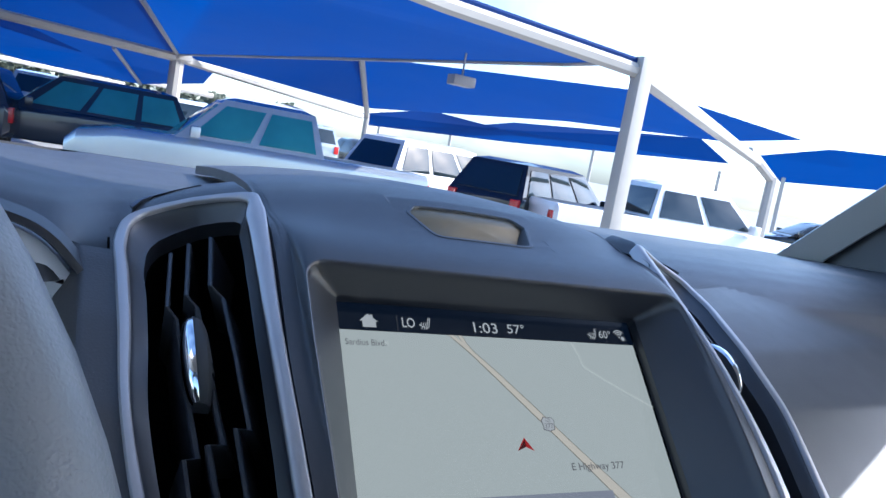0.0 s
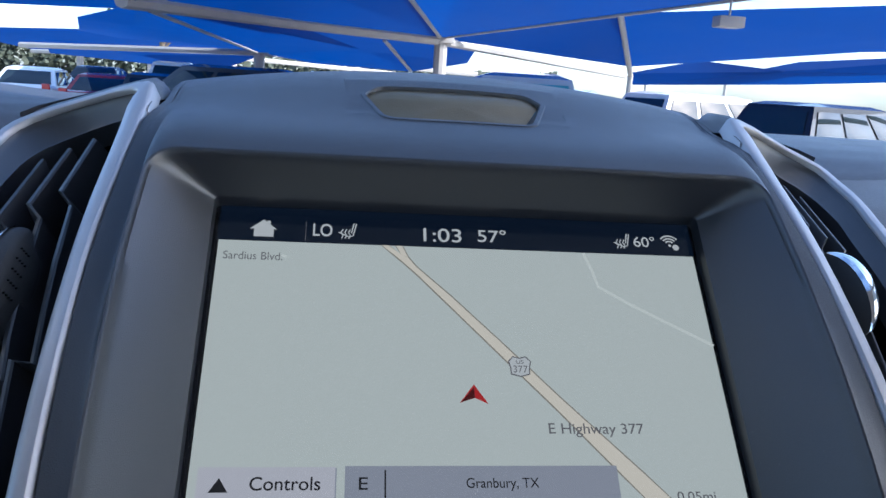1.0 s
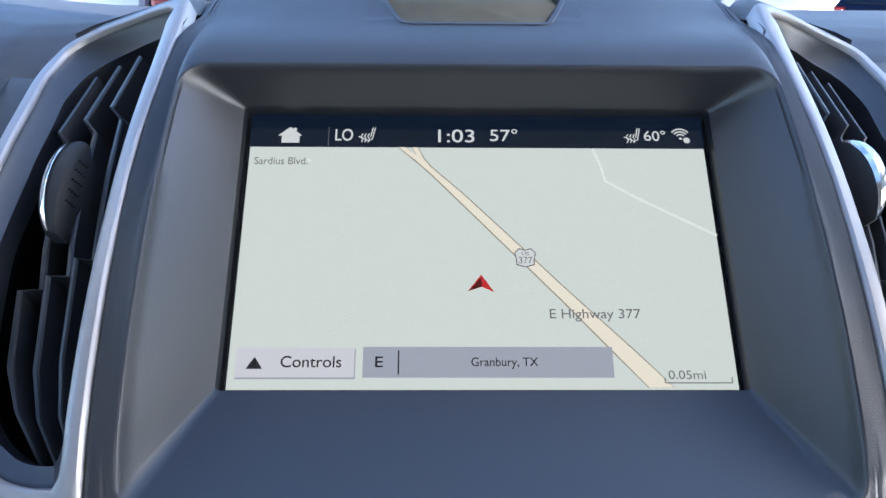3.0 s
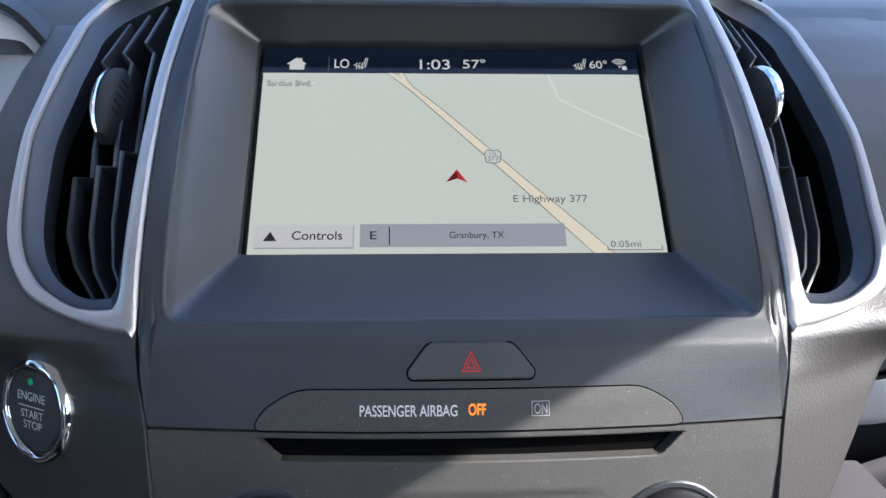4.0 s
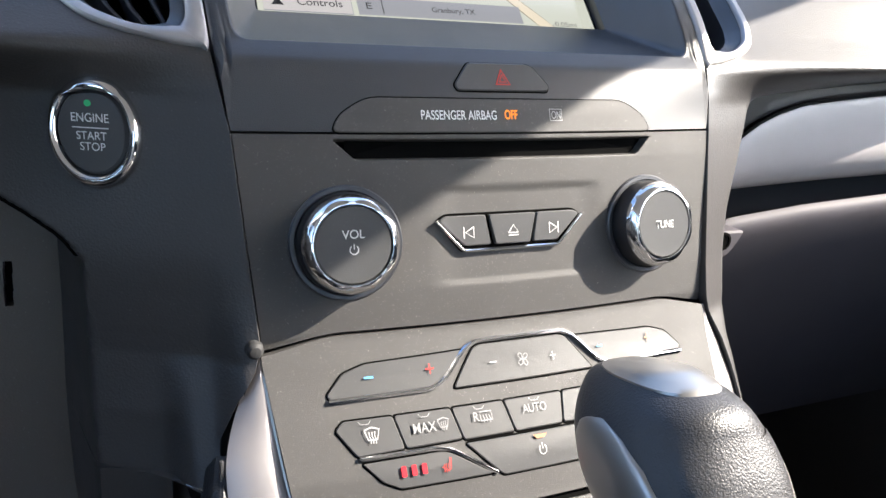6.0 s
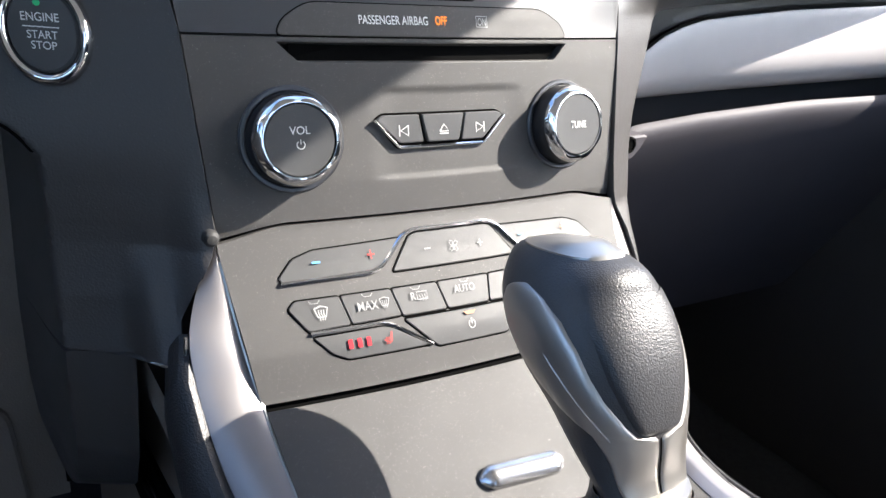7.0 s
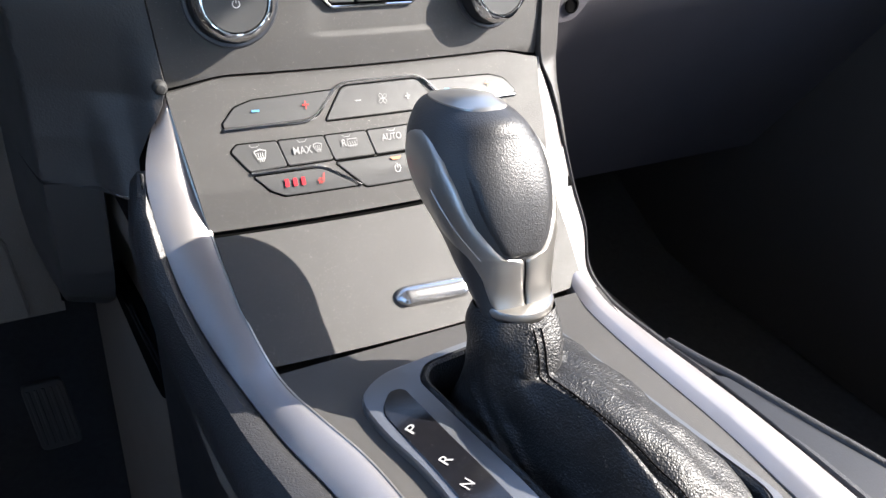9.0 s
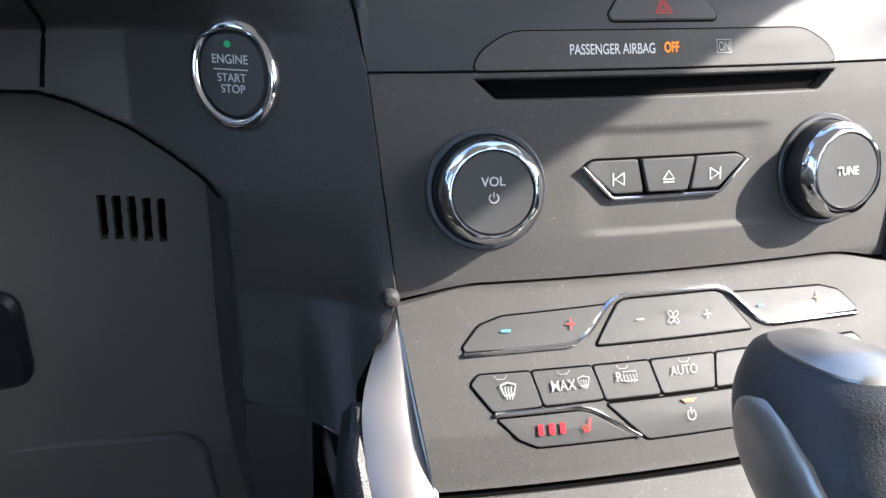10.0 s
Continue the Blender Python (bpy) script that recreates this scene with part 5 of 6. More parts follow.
part("bolster", bolster(-1), "leather", console, "black grained leather bolster")
part("bolster", bolster(1), "leather", console, "black grained leather bolster")
side = []
for y, z0, x in ((0.10, -0.172, -0.156), (0.0, -0.172, -0.143), (-0.06, -0.178, -0.1355), (-0.10, -0.196, -0.1280), (-0.14, -0.224, -0.1250), (-0.20, -0.250, -0.1195), (-0.30, -0.246, -0.107), (-0.5, -0.246, -0.106)):
    side.append([Vector((x, y, z0)), Vector((x - 0.002, y + 0.002, z0 - 0.012)), Vector((x + 0.009, y + 0.004, z0 - 0.05)), Vector((x + 0.012, y + 0.006, z0 - 0.12)), Vector((x + 0.010, y + 0.01, -0.62))])
part("driver_side", loft(side, False), "sidegrain", console, "grained dark side of the console")
part("passenger_side", grid(lambda y, z: Vector((0.112, y, z)), lin(-0.6, 0.47, 12), lin(-0.62, -0.235, 6)), "skin", console, "dark side of the console")
pocket = thing("side_pocket", (-0.142, -0.06, -0.28), "narrow black pocket slot in the side of the console", "pocket")


def wall_pt(a, b, h):
    return Vector((float(np.interp(-a, [-0.02, 0.05, 0.10, 0.14], [-0.1360, -0.1270, -0.1205, -0.1190])) - h, a, b))


# Flat near-black plate on the wall stands in for the slot's shaded inside
part("slot", plate(dense(rounded([(0.030, -0.288), (-0.010, -0.258), (-0.114, -0.273), (-0.120, -0.281), (-0.072, -0.322), (-0.058, -0.322)], 0.005, 3), 0.006), wall_pt, -0.006, 0.0012, 0.0006), "gap", pocket, "black plate for the slot's shaded inside")
for off in (0.0, -0.010):
    part("lip", tube([wall_pt(-0.008, -0.268 + off, 0.002), wall_pt(-0.060, -0.279 + 0.9 * off, 0.002), wall_pt(-0.108, -0.286 + 0.8 * off, 0.002)], 0.0014, 8), "gloss", pocket, "shiny black lip")

# chrome clip under the flank
clip = thing("flank_clip", (-0.13, -0.09, -0.17), "thin bright clip at the foot of the stack flank", "clip")
part("edge", tube([(-0.1235, -0.1005, -0.156), (-0.1240, -0.1010, -0.166), (-0.1262, -0.0985, -0.1705), (-0.1345, -0.0870, -0.1720)], [0.0008, 0.0010, 0.0010, 0.0006], 8), "brushed", clip)
part("stop_peg", lathe([(0.0035, 0), (0.0032, 0.003), (0.002, 0.0042), (0.0003, 0.0045)], lambda a, b, h: Vector((-0.1085 + a, -0.0835 - h, -0.1215 + b)), 16), "rubber", clip, "small grey peg")

# gear selector plate, boot and knob
sel = thing("gear_selector", (0.0, -0.25, -0.22), "leather booted automatic gear selector in a satin silver frame", "gear selector")
ring_out = rounded([(-0.0645, -0.2185), (-0.050, -0.2085), (0.020, -0.2015), (0.0440, -0.2060), (0.0690, -0.345), (-0.0500, -0.358), (-0.0555, -0.268), (-0.0630, -0.240)], [0.010, 0.016, 0.03, 0.012, 0.016, 0.02, 0.04, 0.02], 6)
ring_in = rounded([(-0.0360, -0.2190), (-0.028, -0.2100), (0.022, -0.2045), (0.0415, -0.2090), (0.0655, -0.3390), (-0.0180, -0.348), (-0.0235, -0.290), (-0.0305, -0.252)], [0.008, 0.012, 0.02, 0.010, 0.014, 0.012, 0.04, 0.03], 6)


def resample(poly, n):
    """n points evenly along a closed outline."""
    q = poly + poly[:1]
    ls = [0.0]
    for a, b in zip(q, q[1:]):
        ls.append(ls[-1] + math.dist(a, b))
    return [(float(np.interp(ls[-1] * k / n, ls, [p[0] for p in q])), float(np.interp(ls[-1] * k / n, ls, [p[1] for p in q]))) for k in range(n)]


ro = dense(ring_out, 0.004)
ri = resample(ring_in, 400)
ri = [min(ri, key=lambda p, a=a: math.dist(p, a)) for a in ro]
part("frame", loft([[con(*p, -0.003) for p in ro], [con(*p, 0.0030) for p in ro], [con(a[0] * 0.98 + b[0] * 0.02, a[1] * 0.98 + b[1] * 0.02, 0.0042) for a, b in zip(ro, ri)], [con(a[0] * 0.9 + b[0] * 0.1, a[1] * 0.9 + b[1] * 0.1, 0.0046) for a, b in zip(ro, ri)], [con(*b, 0.0046) for b in ri], [con(*b, -0.03) for b in ri]]), "selframe", sel, "satin silver frame", angle=25)
# Near-black floor paints in the shade of the well
part("boot_well", loft([[con(*p, -0.028) for p in resample(ring_in, 80)]], True, True), "gap", sel, "black well")
rim_in = inset(resample(ring_in, 120), 0.0022)
part("boot_rim", loft([[con(*p, h) for p in inset(rim_in, d)] for d, h in ((-0.0020, 0.0010), (-0.0014, 0.0042), (0.0, 0.0056), (0.0016, 0.0044), (0.0030, 0.0), (0.0040, -0.012), (0.006, -0.028))]), "bootskin", sel, "rolled black leather rim")
pl = dense(rounded([(-0.0570, -0.2310), (-0.0500, -0.2230), (-0.0460, -0.2230), (-0.0418, -0.250), (-0.0350, -0.287), (-0.0298, -0.340), (-0.0456, -0.340), (-0.0498, -0.275), (-0.0550, -0.245)], [0.005, 0.003, 0.002, 0.02, 0.02, 0.004, 0.004, 0.02, 0.02], 4), 0.008)
pl = inset(pl, -0.0022)
part("shift_plate", plate(pl, con, 0.002, 0.0052, 0.0004), "gloss", sel, "dusty gloss black plate with white gear letters")
GR = [("P", -0.0520, -0.2450), ("R", -0.0472, -0.2650), ("N", -0.0455, -0.2790), ("D", -0.0435, -0.2930), ("S", -0.0425, -0.3070)]
for word, a, b in GR:
    lettering("gear_letter", word, lambda x, y, h, a=a, b=b: con(a + x * 0.89 - y * 0.45, b + x * 0.45 + y * 0.89, h), -0.0023, -0.0023, 0.0044, 0.0046, "greyprint", sel, 0.0056, 0.01)

CX, CY, CZ = 0.001, -0.232, -0.1765


def boot_ring(t, n=96):
    """From the collar (0) down a short sleeve and out to the frame (1), with folds and a ridge to the rear."""
    out = []
    for k in range(n):
        a = 2 * math.pi * k / n
        c, s_ = math.cos(a), math.sin(a)
        sq = (abs(c) ** 3.4 + abs(s_) ** 3.4) ** (-1 / 3.4)
        top = Vector((CX + 0.0176 * c, CY + 0.002 + 0.0168 * s_, CZ + 0.0030))
        neck = Vector((CX + 0.0200 * c, CY - 0.003 + 0.0205 * s_ - 0.004 * max(0, -s_), CZ - 0.017))
        ly = -0.2765 + 0.0645 * s_ * sq
        f = (-0.212 - ly) / 0.129
        low = Vector(((0.0065 + 0.0200 * f) + (0.0360 + 0.0030 * f) * c * sq, ly, -0.2165 - 0.016 * ramp(-c, 0.1, 0.7) - 0.008 * ramp(s_, 0.2, 0.8)))
        if t < 0.2:
            p = top.lerp(neck, t / 0.2)
            bulge = 0.0016 * math.sin(math.pi * t / 0.2)
            p += Vector((c, s_, 0)) * (bulge + 0.0007 * math.sin(7 * a + 20 * t))
        else:
            q = (t - 0.2) / 0.8
            p = neck.lerp(low, q ** 0.9)
            rear = ramp(-s_, 0.60, 0.97)
            rear = max(rear, 0.62 * ramp(c, 0.15, 0.8))
            drop = q ** (0.42 + 1.25 * rear)
            p.z = neck.z + (low.z - neck.z) * drop
            w = math.sin(math.pi * q) ** 0.8
            deg = math.degrees(a)
            ridge = math.exp(-((deg - 251) / (6.5 + 5 * q)) ** 2)
            puff = math.exp(-((deg - 308) / 26) ** 2)
            side = math.exp(-((deg - 216) / 24) ** 2)
            p.z += w * (0.0125 * ridge + 0.0035 * puff - 0.0095 * side - 0.0030 * math.exp(-((deg - 268) / 5) ** 2))
            p += Vector((0.004, 0.0, 0.0)) * w * side
            fold = math.sin(5 * a + 4.0 * q) * 0.5 + math.sin(11 * a - 7 * q + 1.0) * 0.3
            p += Vector((c, s_, 0.9)) * fold * w * 0.0018
        p += Vector((c, s_, 0.6)) * (0.0011 * noise.noise(p * 75) + 0.0004 * noise.noise(p * 190)) * min(1, 4 * t)
        out.append(p)
    return out


part("boot", loft([boot_ring(t) for t in lin(0, 1, 56)]), "bootskin", sel, "creased black leather boot with stitched seams", angle=70)
for k0 in (70, 73):
    line = [boot_ring(t)[k0] + Vector((0, -0.0003, 0.0003)) for t in lin(0.02, 0.95, 90)]
    part("seam", tube(line, 0.00035, 5), "gap", sel, "black seam")
    for i in range(0, 88, 2):
        off = (line[i + 1] - line[i]).cross(Vector((0, 0, 1))).normalized() * 0.0011
        part("stitch", tube([line[i] + off, line[i].lerp(line[i + 1], 0.8) + off + Vector((0, 0, 0.0002))], 0.0003, 5), "leather", sel)
part("collar", lathe([(0.0165, -0.003), (0.0172, -0.001), (0.0172, 0.0012), (0.0165, 0.0024), (0.012, 0.0028)], lambda a, b, h: Vector((CX + a, CY + 0.002 + 0.95 * b, CZ + 0.004 + h)), 40), "satin", sel, "bright collar")


KT = [0, 0.15, 0.3, 0.45, 0.6, 0.75, 0.87, 0.95, 1.0]
K_WIDE = [0.0172, 0.0200, 0.0221, 0.0258, 0.0276, 0.0264, 0.0217, 0.0157, 0.0086]
K_FRONT = [0.0182, 0.0216, 0.0252, 0.0285, 0.0301, 0.0294, 0.0273, 0.0242, 0.0156]
K_REAR = [0.0115, 0.0150, 0.0226, 0.0280, 0.0308, 0.0313, 0.0293, 0.0264, 0.0121]


def smooth_at(t, ks, vs):
    """A smooth curve through a few values."""
    i = max(0, min(len(ks) - 2, sum(1 for k in ks if k <= t) - 1))
    q = (t - ks[i]) / (ks[i + 1] - ks[i])

    def slope(n):
        a, b = max(0, n - 1), min(len(ks) - 1, n + 1)
        return (vs[b] - vs[a]) / (ks[b] - ks[a])
    d = ks[i + 1] - ks[i]
    return (1 + 2 * q) * (1 - q) ** 2 * vs[i] + q * (1 - q) ** 2 * d * slope(i) + q * q * (3 - 2 * q) * vs[i + 1] + q * q * (q - 1) * d * slope(i + 1)


def knob_pt(t, deg, grow=0.0):
    """A point of the selector's head, t from the collar (0) to the crown (1), leaning forwards."""
    a = radians(deg)
    c, s_ = math.cos(a), math.sin(a)
    sq = (abs(c) ** 2.6 + abs(s_) ** 2.6) ** (-1 / 2.6)
    w, d = smooth_at(t, KT, K_WIDE) + grow, smooth_at(t, KT, K_FRONT if s_ > 0 else K_REAR) + grow
    y0 = CY + 0.0524 * t + 0.0048 * math.sin(math.pi * t)
    return Vector((CX - 0.0032 * t + w * c * sq, y0 + d * s_ * sq, CZ + 0.002 + 0.074 * t + grow * ramp(t, 0.6, 1.0) - 0.008 * (t - 0.5) * s_))


rings = [[knob_pt(t, 360 * k / 72) for k in range(72)] for t in lin(0, 1, 48)]
top_c = sum(rings[-1], Vector()) / 72
rings += [[p.lerp(top_c, q) + Vector((0, 0, 0.0008 * q)) for p in rings[-1]] for q in (0.4, 0.8)]
knob = part("knob", loft(rings, True, True, True), "knobskin", sel, "black leather and satin metal selector head", angle=60)


def knob_patch(edges, t0, t1, grow, n=30, m=60):
    """A raised shell on the head between two angles that vary with height, its rim rolled down."""
    rows = []
    for j, t in enumerate(lin(t0, t1, m)):
        a0, a1 = edges(t)
        rows.append([])
        for k in range(n):
            u, v_ = 2 * k / (n - 1) - 1, 2 * j / (m - 1) - 1
            g = grow * (1 - abs(u) ** 14) * (1 - abs(v_) ** 30) - 0.0004 * (abs(u) ** 14)
            rows[-1].append(knob_pt(t, a0 + (a1 - a0) * k / (n - 1), g))
    return loft(rows, False)


def cheek(t):
    return (float(np.interp(t, [0.05, 0.12, 0.23, 0.34, 0.36, 0.39, 0.45, 0.55, 0.64, 0.73, 0.80, 0.83, 0.85], [230, 224, 221, 210, 199, 184, 167, 156, 150, 150, 156, 164, 176])),
            float(np.interp(t, [0.05, 0.345, 0.352, 0.36, 0.375, 0.4, 0.5, 0.58, 0.68, 0.77, 0.83, 0.85], [269.5, 269.5, 262, 250, 247, 242, 231, 226, 221, 212, 196, 180])))


# metal cheeks that run down into the foot, with a crease, and the leather pad between them
part("side_cheek", knob_patch(cheek, 0.05, 0.85, 0.0010), "satin", knob, "satin metal cheek running down to the foot")
part("side_cheek", knob_patch(lambda t: tuple(540 - a for a in cheek(t)), 0.05, 0.85, 0.0010), "satin", knob, "satin metal cheek running down to the foot")
for flip in (False, True):
    crease = [knob_pt(t, a if not flip else 540 - a, 0.0009) for t, a in ((0.62, 195), (0.55, 203), (0.47, 211), (0.40, 219), (0.34, 226))]
    part("crease", tube(spline(crease, 4), [0.0002] + [0.0005] * 15 + [0.0002], 6), "satin", knob)
part("foot_seam", tube([knob_pt(t, 270, 0.0007) for t in lin(0.05, 0.345, 10)], 0.0003, 6), "gap", knob)


def pad_edges(t):
    a = float(np.interp(t, [0.36, 0.37, 0.385, 0.41, 0.49, 0.58, 0.68, 0.8, 0.9], [256, 251.5, 248.5, 246, 240, 235.5, 232, 226, 220]))
    return a, 540 - a


part("pad_joint", knob_patch(lambda t: (pad_edges(t)[0] - 2.0, pad_edges(t)[1] + 2.0), 0.354, 0.80, 0.0002), "black", knob, "dark joint round the pad")
rows = []
for j, t in enumerate(lin(0.362, 0.86, 50)):
    a0, a1 = pad_edges(t)
    fade = 1 - 0.9 * ramp(t, 0.60, 0.84)
    rows.append([knob_pt(t, a0 + (a1 - a0) * k / 30, (0.0017 * (1 - abs(k / 15 - 1) ** 10) * min(1, j / 2.5) - 0.0003 * abs(k / 15 - 1) ** 10) * fade + 0.0003) for k in range(31)])
part("palm_pad", loft(rows, False), "knobskin", knob, "grained black leather pad")
crown = [[knob_pt(t, 360 * k / 48, 0.0004 if t > 0.972 else -0.0004) for k in range(48)] for t in (0.966, 0.970, 0.976, 0.983, 0.991, 1.0)]
mid_c = sum(crown[-1], Vector()) / 48
crown += [[p.lerp(mid_c, q) + Vector((0, 0, 0.0010 * q)) for p in crown[-1]] for q in (0.4, 0.8)]
part("crown_plate", loft(crown, True, False, True), "satin", knob, "bright metal crown plate")
# gloss storage panel behind the passenger's bolster
part("gloss_panel", plate(rounded([(0.0992, -0.2655), (0.1060, -0.2705), (0.1115, -0.289), (0.1190, -0.316), (0.1265, -0.3405), (0.150, -0.42), (0.150, -0.48), (0.104, -0.48), (0.1022, -0.35), (0.1014, -0.30)], 0.003, 3), con, -0.006, -0.001, 0.0006), "black", console, "dusty gloss black panel beside the trim")

part("leather_roll", tube(spline([(0.1005, -0.236, -0.2245), (0.1045, -0.2555, -0.2230), (0.1100, -0.2735, -0.2222), (0.1135, -0.2885, -0.2220), (0.1210, -0.3150, -0.2220), (0.1285, -0.3395, -0.2222), (0.152, -0.42, -0.225)], 6), 0.0028, 14), "leather", console, "black leather roll beside the gloss panel")

# ---- rest of the cabin ----
cluster = thing("instrument_cluster", (-0.33, 0.08, 0.04), "instrument cluster behind a satin silver surround, partly seen", "instrument cluster")


def clu(a, b, h=0.0):
    return Vector((a, 0.088 + 0.25 * (b - 0.06) - h, b))


CL = dense(rounded([(-0.1955, 0.0745), (-0.213, 0.0935), (-0.30, 0.116), (-0.45, 0.116), (-0.47, -0.04), (-0.27, -0.035), (-0.222, 0.028), (-0.202, 0.055)], [0.006, 0.012, 0.02, 0.02, 0.02, 0.03, 0.02, 0.012], 5), 0.01)
part("recess", loft([[clu(*p, -0.012) for p in inset(CL, -0.005)], [clu(*p, 0.001) for p in inset(CL, -0.003)], [clu(*p, 0.002) for p in CL], [clu(*p, -0.008) for p in inset(CL, 0.002)]]), "black", cluster, "dark recess")
part("surround", loft([[clu(*p, h) for p in inset(CL, d)] for d, h in ((0.002, -0.010), (0.0028, -0.005), (0.006, -0.004), (0.018, -0.006), (0.028, -0.012), (0.0295, -0.03))]), "insert", cluster, "satin silver surround")
part("lens", plate(inset(CL, 0.027), clu, -0.040, -0.028, 0.0005), "gloss", cluster, "dark lens")
part("cowl", loft([[clu(x, 0.112 + dz, h) for x in lin(-0.52, -0.262, 12)] for dz, h in ((-0.002, -0.01), (0.002, 0.006), (0.008, 0.008), (0.012, 0.0), (0.013, -0.05))], False), "hood", cluster, "dark grey cowl")

wheel = thing("steering_wheel", (-0.39, -0.15, 0.0), "black leather steering wheel rim seen close by the driver's side", "steering wheel")
tiltw = Euler((radians(-24), 0, 0)).to_matrix()
WC = Vector((-0.380, -0.149, 0.035))


def wheel_pt(r, a, s, b):
    q = Vector(((r + s * math.cos(b)) * math.cos(a), s * math.sin(b), (r + s * math.cos(b)) * math.sin(a)))
    return WC + tiltw @ q


part("rim", loft([[wheel_pt(0.176, 2 * math.pi * k / 72, 0.0155, 2 * math.pi * j / 14) for j in range(14)] for k in range(73)]), "rimskin", wheel, "black leather rim")
part("hub", lathe([(0.075, -0.02), (0.075, 0.01), (0.06, 0.03), (0.02, 0.036)], lambda a, b, h: WC + tiltw @ Vector((a, -h, b)), 32), "skin", wheel, "grained hub")
for ang in (0, 180, 270):
    c, s_ = math.cos(radians(ang)), math.sin(radians(ang))
    part("spoke", tube([WC + tiltw @ Vector((c * 0.06, 0, s_ * 0.06)), WC + tiltw @ Vector((c * 0.17, 0, s_ * 0.17))], 0.013, 10), "black", wheel)

# pedals and footwell
acc = thing("accelerator_pedal", (-0.195, 0.15, -0.5), "ribbed black rubber accelerator pedal in the dark footwell", "pedal")


def ped(cx, cz):
    return lambda a, b, h: Vector((cx + a - 0.12 * b, 0.15 + 0.45 * b - h * 0.9, cz + b + h * 0.4))


part("pad", plate(rounded(rect(-0.017, -0.030, 0.017, 0.028), 0.006, 4), ped(-0.195, -0.508), -0.008, 0.002, 0.001), "rubber", acc)
for k in range(5):
    part("rib", plate(rect(-0.0135 + 0.006 * k, -0.025, -0.0105 + 0.006 * k, 0.023), ped(-0.195, -0.508), 0.0015, 0.004, 0.0006), "rubber", acc)
brk = thing("brake_pedal", (-0.30, 0.14, -0.49), "black ribbed brake pedal on a bright steel arm", "pedal")
part("pad", plate(rounded(rect(-0.038, -0.026, 0.038, 0.022), 0.006, 4), ped(-0.318, -0.522), -0.008, 0.004, 0.001), "rubber", brk)
for k in range(7):
    part("rib", plate(rect(-0.034 + 0.0098 * k, -0.022, -0.030 + 0.0098 * k, 0.018), ped(-0.318, -0.522), 0.0035, 0.006, 0.0006), "rubber", brk)
part("arm", tube([(-0.295, 0.15, -0.505), (-0.276, 0.155, -0.467), (-0.253, 0.16, -0.389), (-0.25, 0.17, -0.30)], 0.0055, 10), "brushed", brk, "bright steel arm")

cabin = thing("cabin_shell", (0, -0.6, -0.6), "car body shell with headliner, pillars, doors and open window areas", "car body", kind="structure")
part("floor", grid(lambda x, y: Vector((x, y, -0.63 + 0.45 * max(0, y - 0.25))), lin(-0.78, 0.78, 8), lin(-1.9, 0.62, 30)), "carpet", cabin, "black carpet")
part("firewall", grid(lambda x, z: Vector((x, 0.48, z)), lin(-0.78, 0.78, 6), lin(-0.63, 0.09, 6)), "carpet", cabin, "dark firewall")
part("roof", merge(grid(lambda x, y: Vector((x, y, 0.60 - 0.05 * (x / 0.7) ** 2 - 0.06 * ramp(y, -0.5, 0.0))), lin(-0.70, 0.70, 12), lin(-1.9, -0.05, 14)), grid(lambda x, y: Vector((x, y, 0.64 - 0.05 * (x / 0.7) ** 2)), lin(-0.78, 0.78, 12), lin(-1.95, -0.03, 8))), "headliner", cabin, "pale grey headliner")


def rail_z(y):
    """Lower edge of the roof rail over the side windows."""
    return float(np.interp(-y, [-0.12, 0.046, 0.118, 0.196, 0.294, 0.340, 0.40, 0.62], [0.20, 0.311, 0.357, 0.417, 0.484, 0.506, 0.530, 0.555]))


for s in (1, -1):
    rows = []
    for y in lin(0.12, -1.9, 30):
        zt = rail_z(y)
        rows.append([Vector((s * 0.715, y, zt)), Vector((s * 0.735, y, zt - 0.002)), Vector((s * 0.78, y, zt + 0.06)), Vector((s * 0.80, y, 0.66)), Vector((s * 0.66, y, 0.64)), Vector((s * 0.69, y, max(zt + 0.05, 0.53)))])
    part("roof_rail", loft(rows, True, True, True), "headliner", cabin, "pale grey roof rail")
    part("front_pillar", loft([[c + Vector((s * a, b, 0)) for a, b in ((-0.035, 0.0), (0.0, -0.04), (0.045, -0.02), (0.03, 0.05))] for c in (Vector((s * 0.70, 0.50, 0.06)), Vector((s * 0.705, 0.40, 0.15)), Vector((s * 0.70, 0.22, 0.30)), Vector((s * 0.70, 0.06, 0.43)), Vector((s * 0.70, -0.05, 0.56)))], True, True, True), "headliner", cabin, "pale grey front pillar")
    part("door_panel", box((min(s * 0.70, s * 0.80), -1.2, -0.63), (max(s * 0.70, s * 0.80), 0.50, 0.030), 0.015), "skin", cabin, "dark door panel")
    part("sail_panel", plate([(0.52, 0.03), (0.10, 0.06), (0.10, 0.245), (0.24, 0.30), (0.40, 0.17)], lambda a, b, h, s=s: Vector((s * (0.735 - h), a, b)), -0.02, 0.02, 0.004), "hood", cabin, "dark grey sail panel")
    part("rear_quarter", box((min(s * 0.70, s * 0.80), -1.9, -0.63), (max(s * 0.70, s * 0.80), -1.55, 0.60), 0.01), "headliner", cabin)
part("tailgate", box((-0.78, -1.98, -0.63), (0.78, -1.9, 0.15), 0.01), "headliner", cabin)

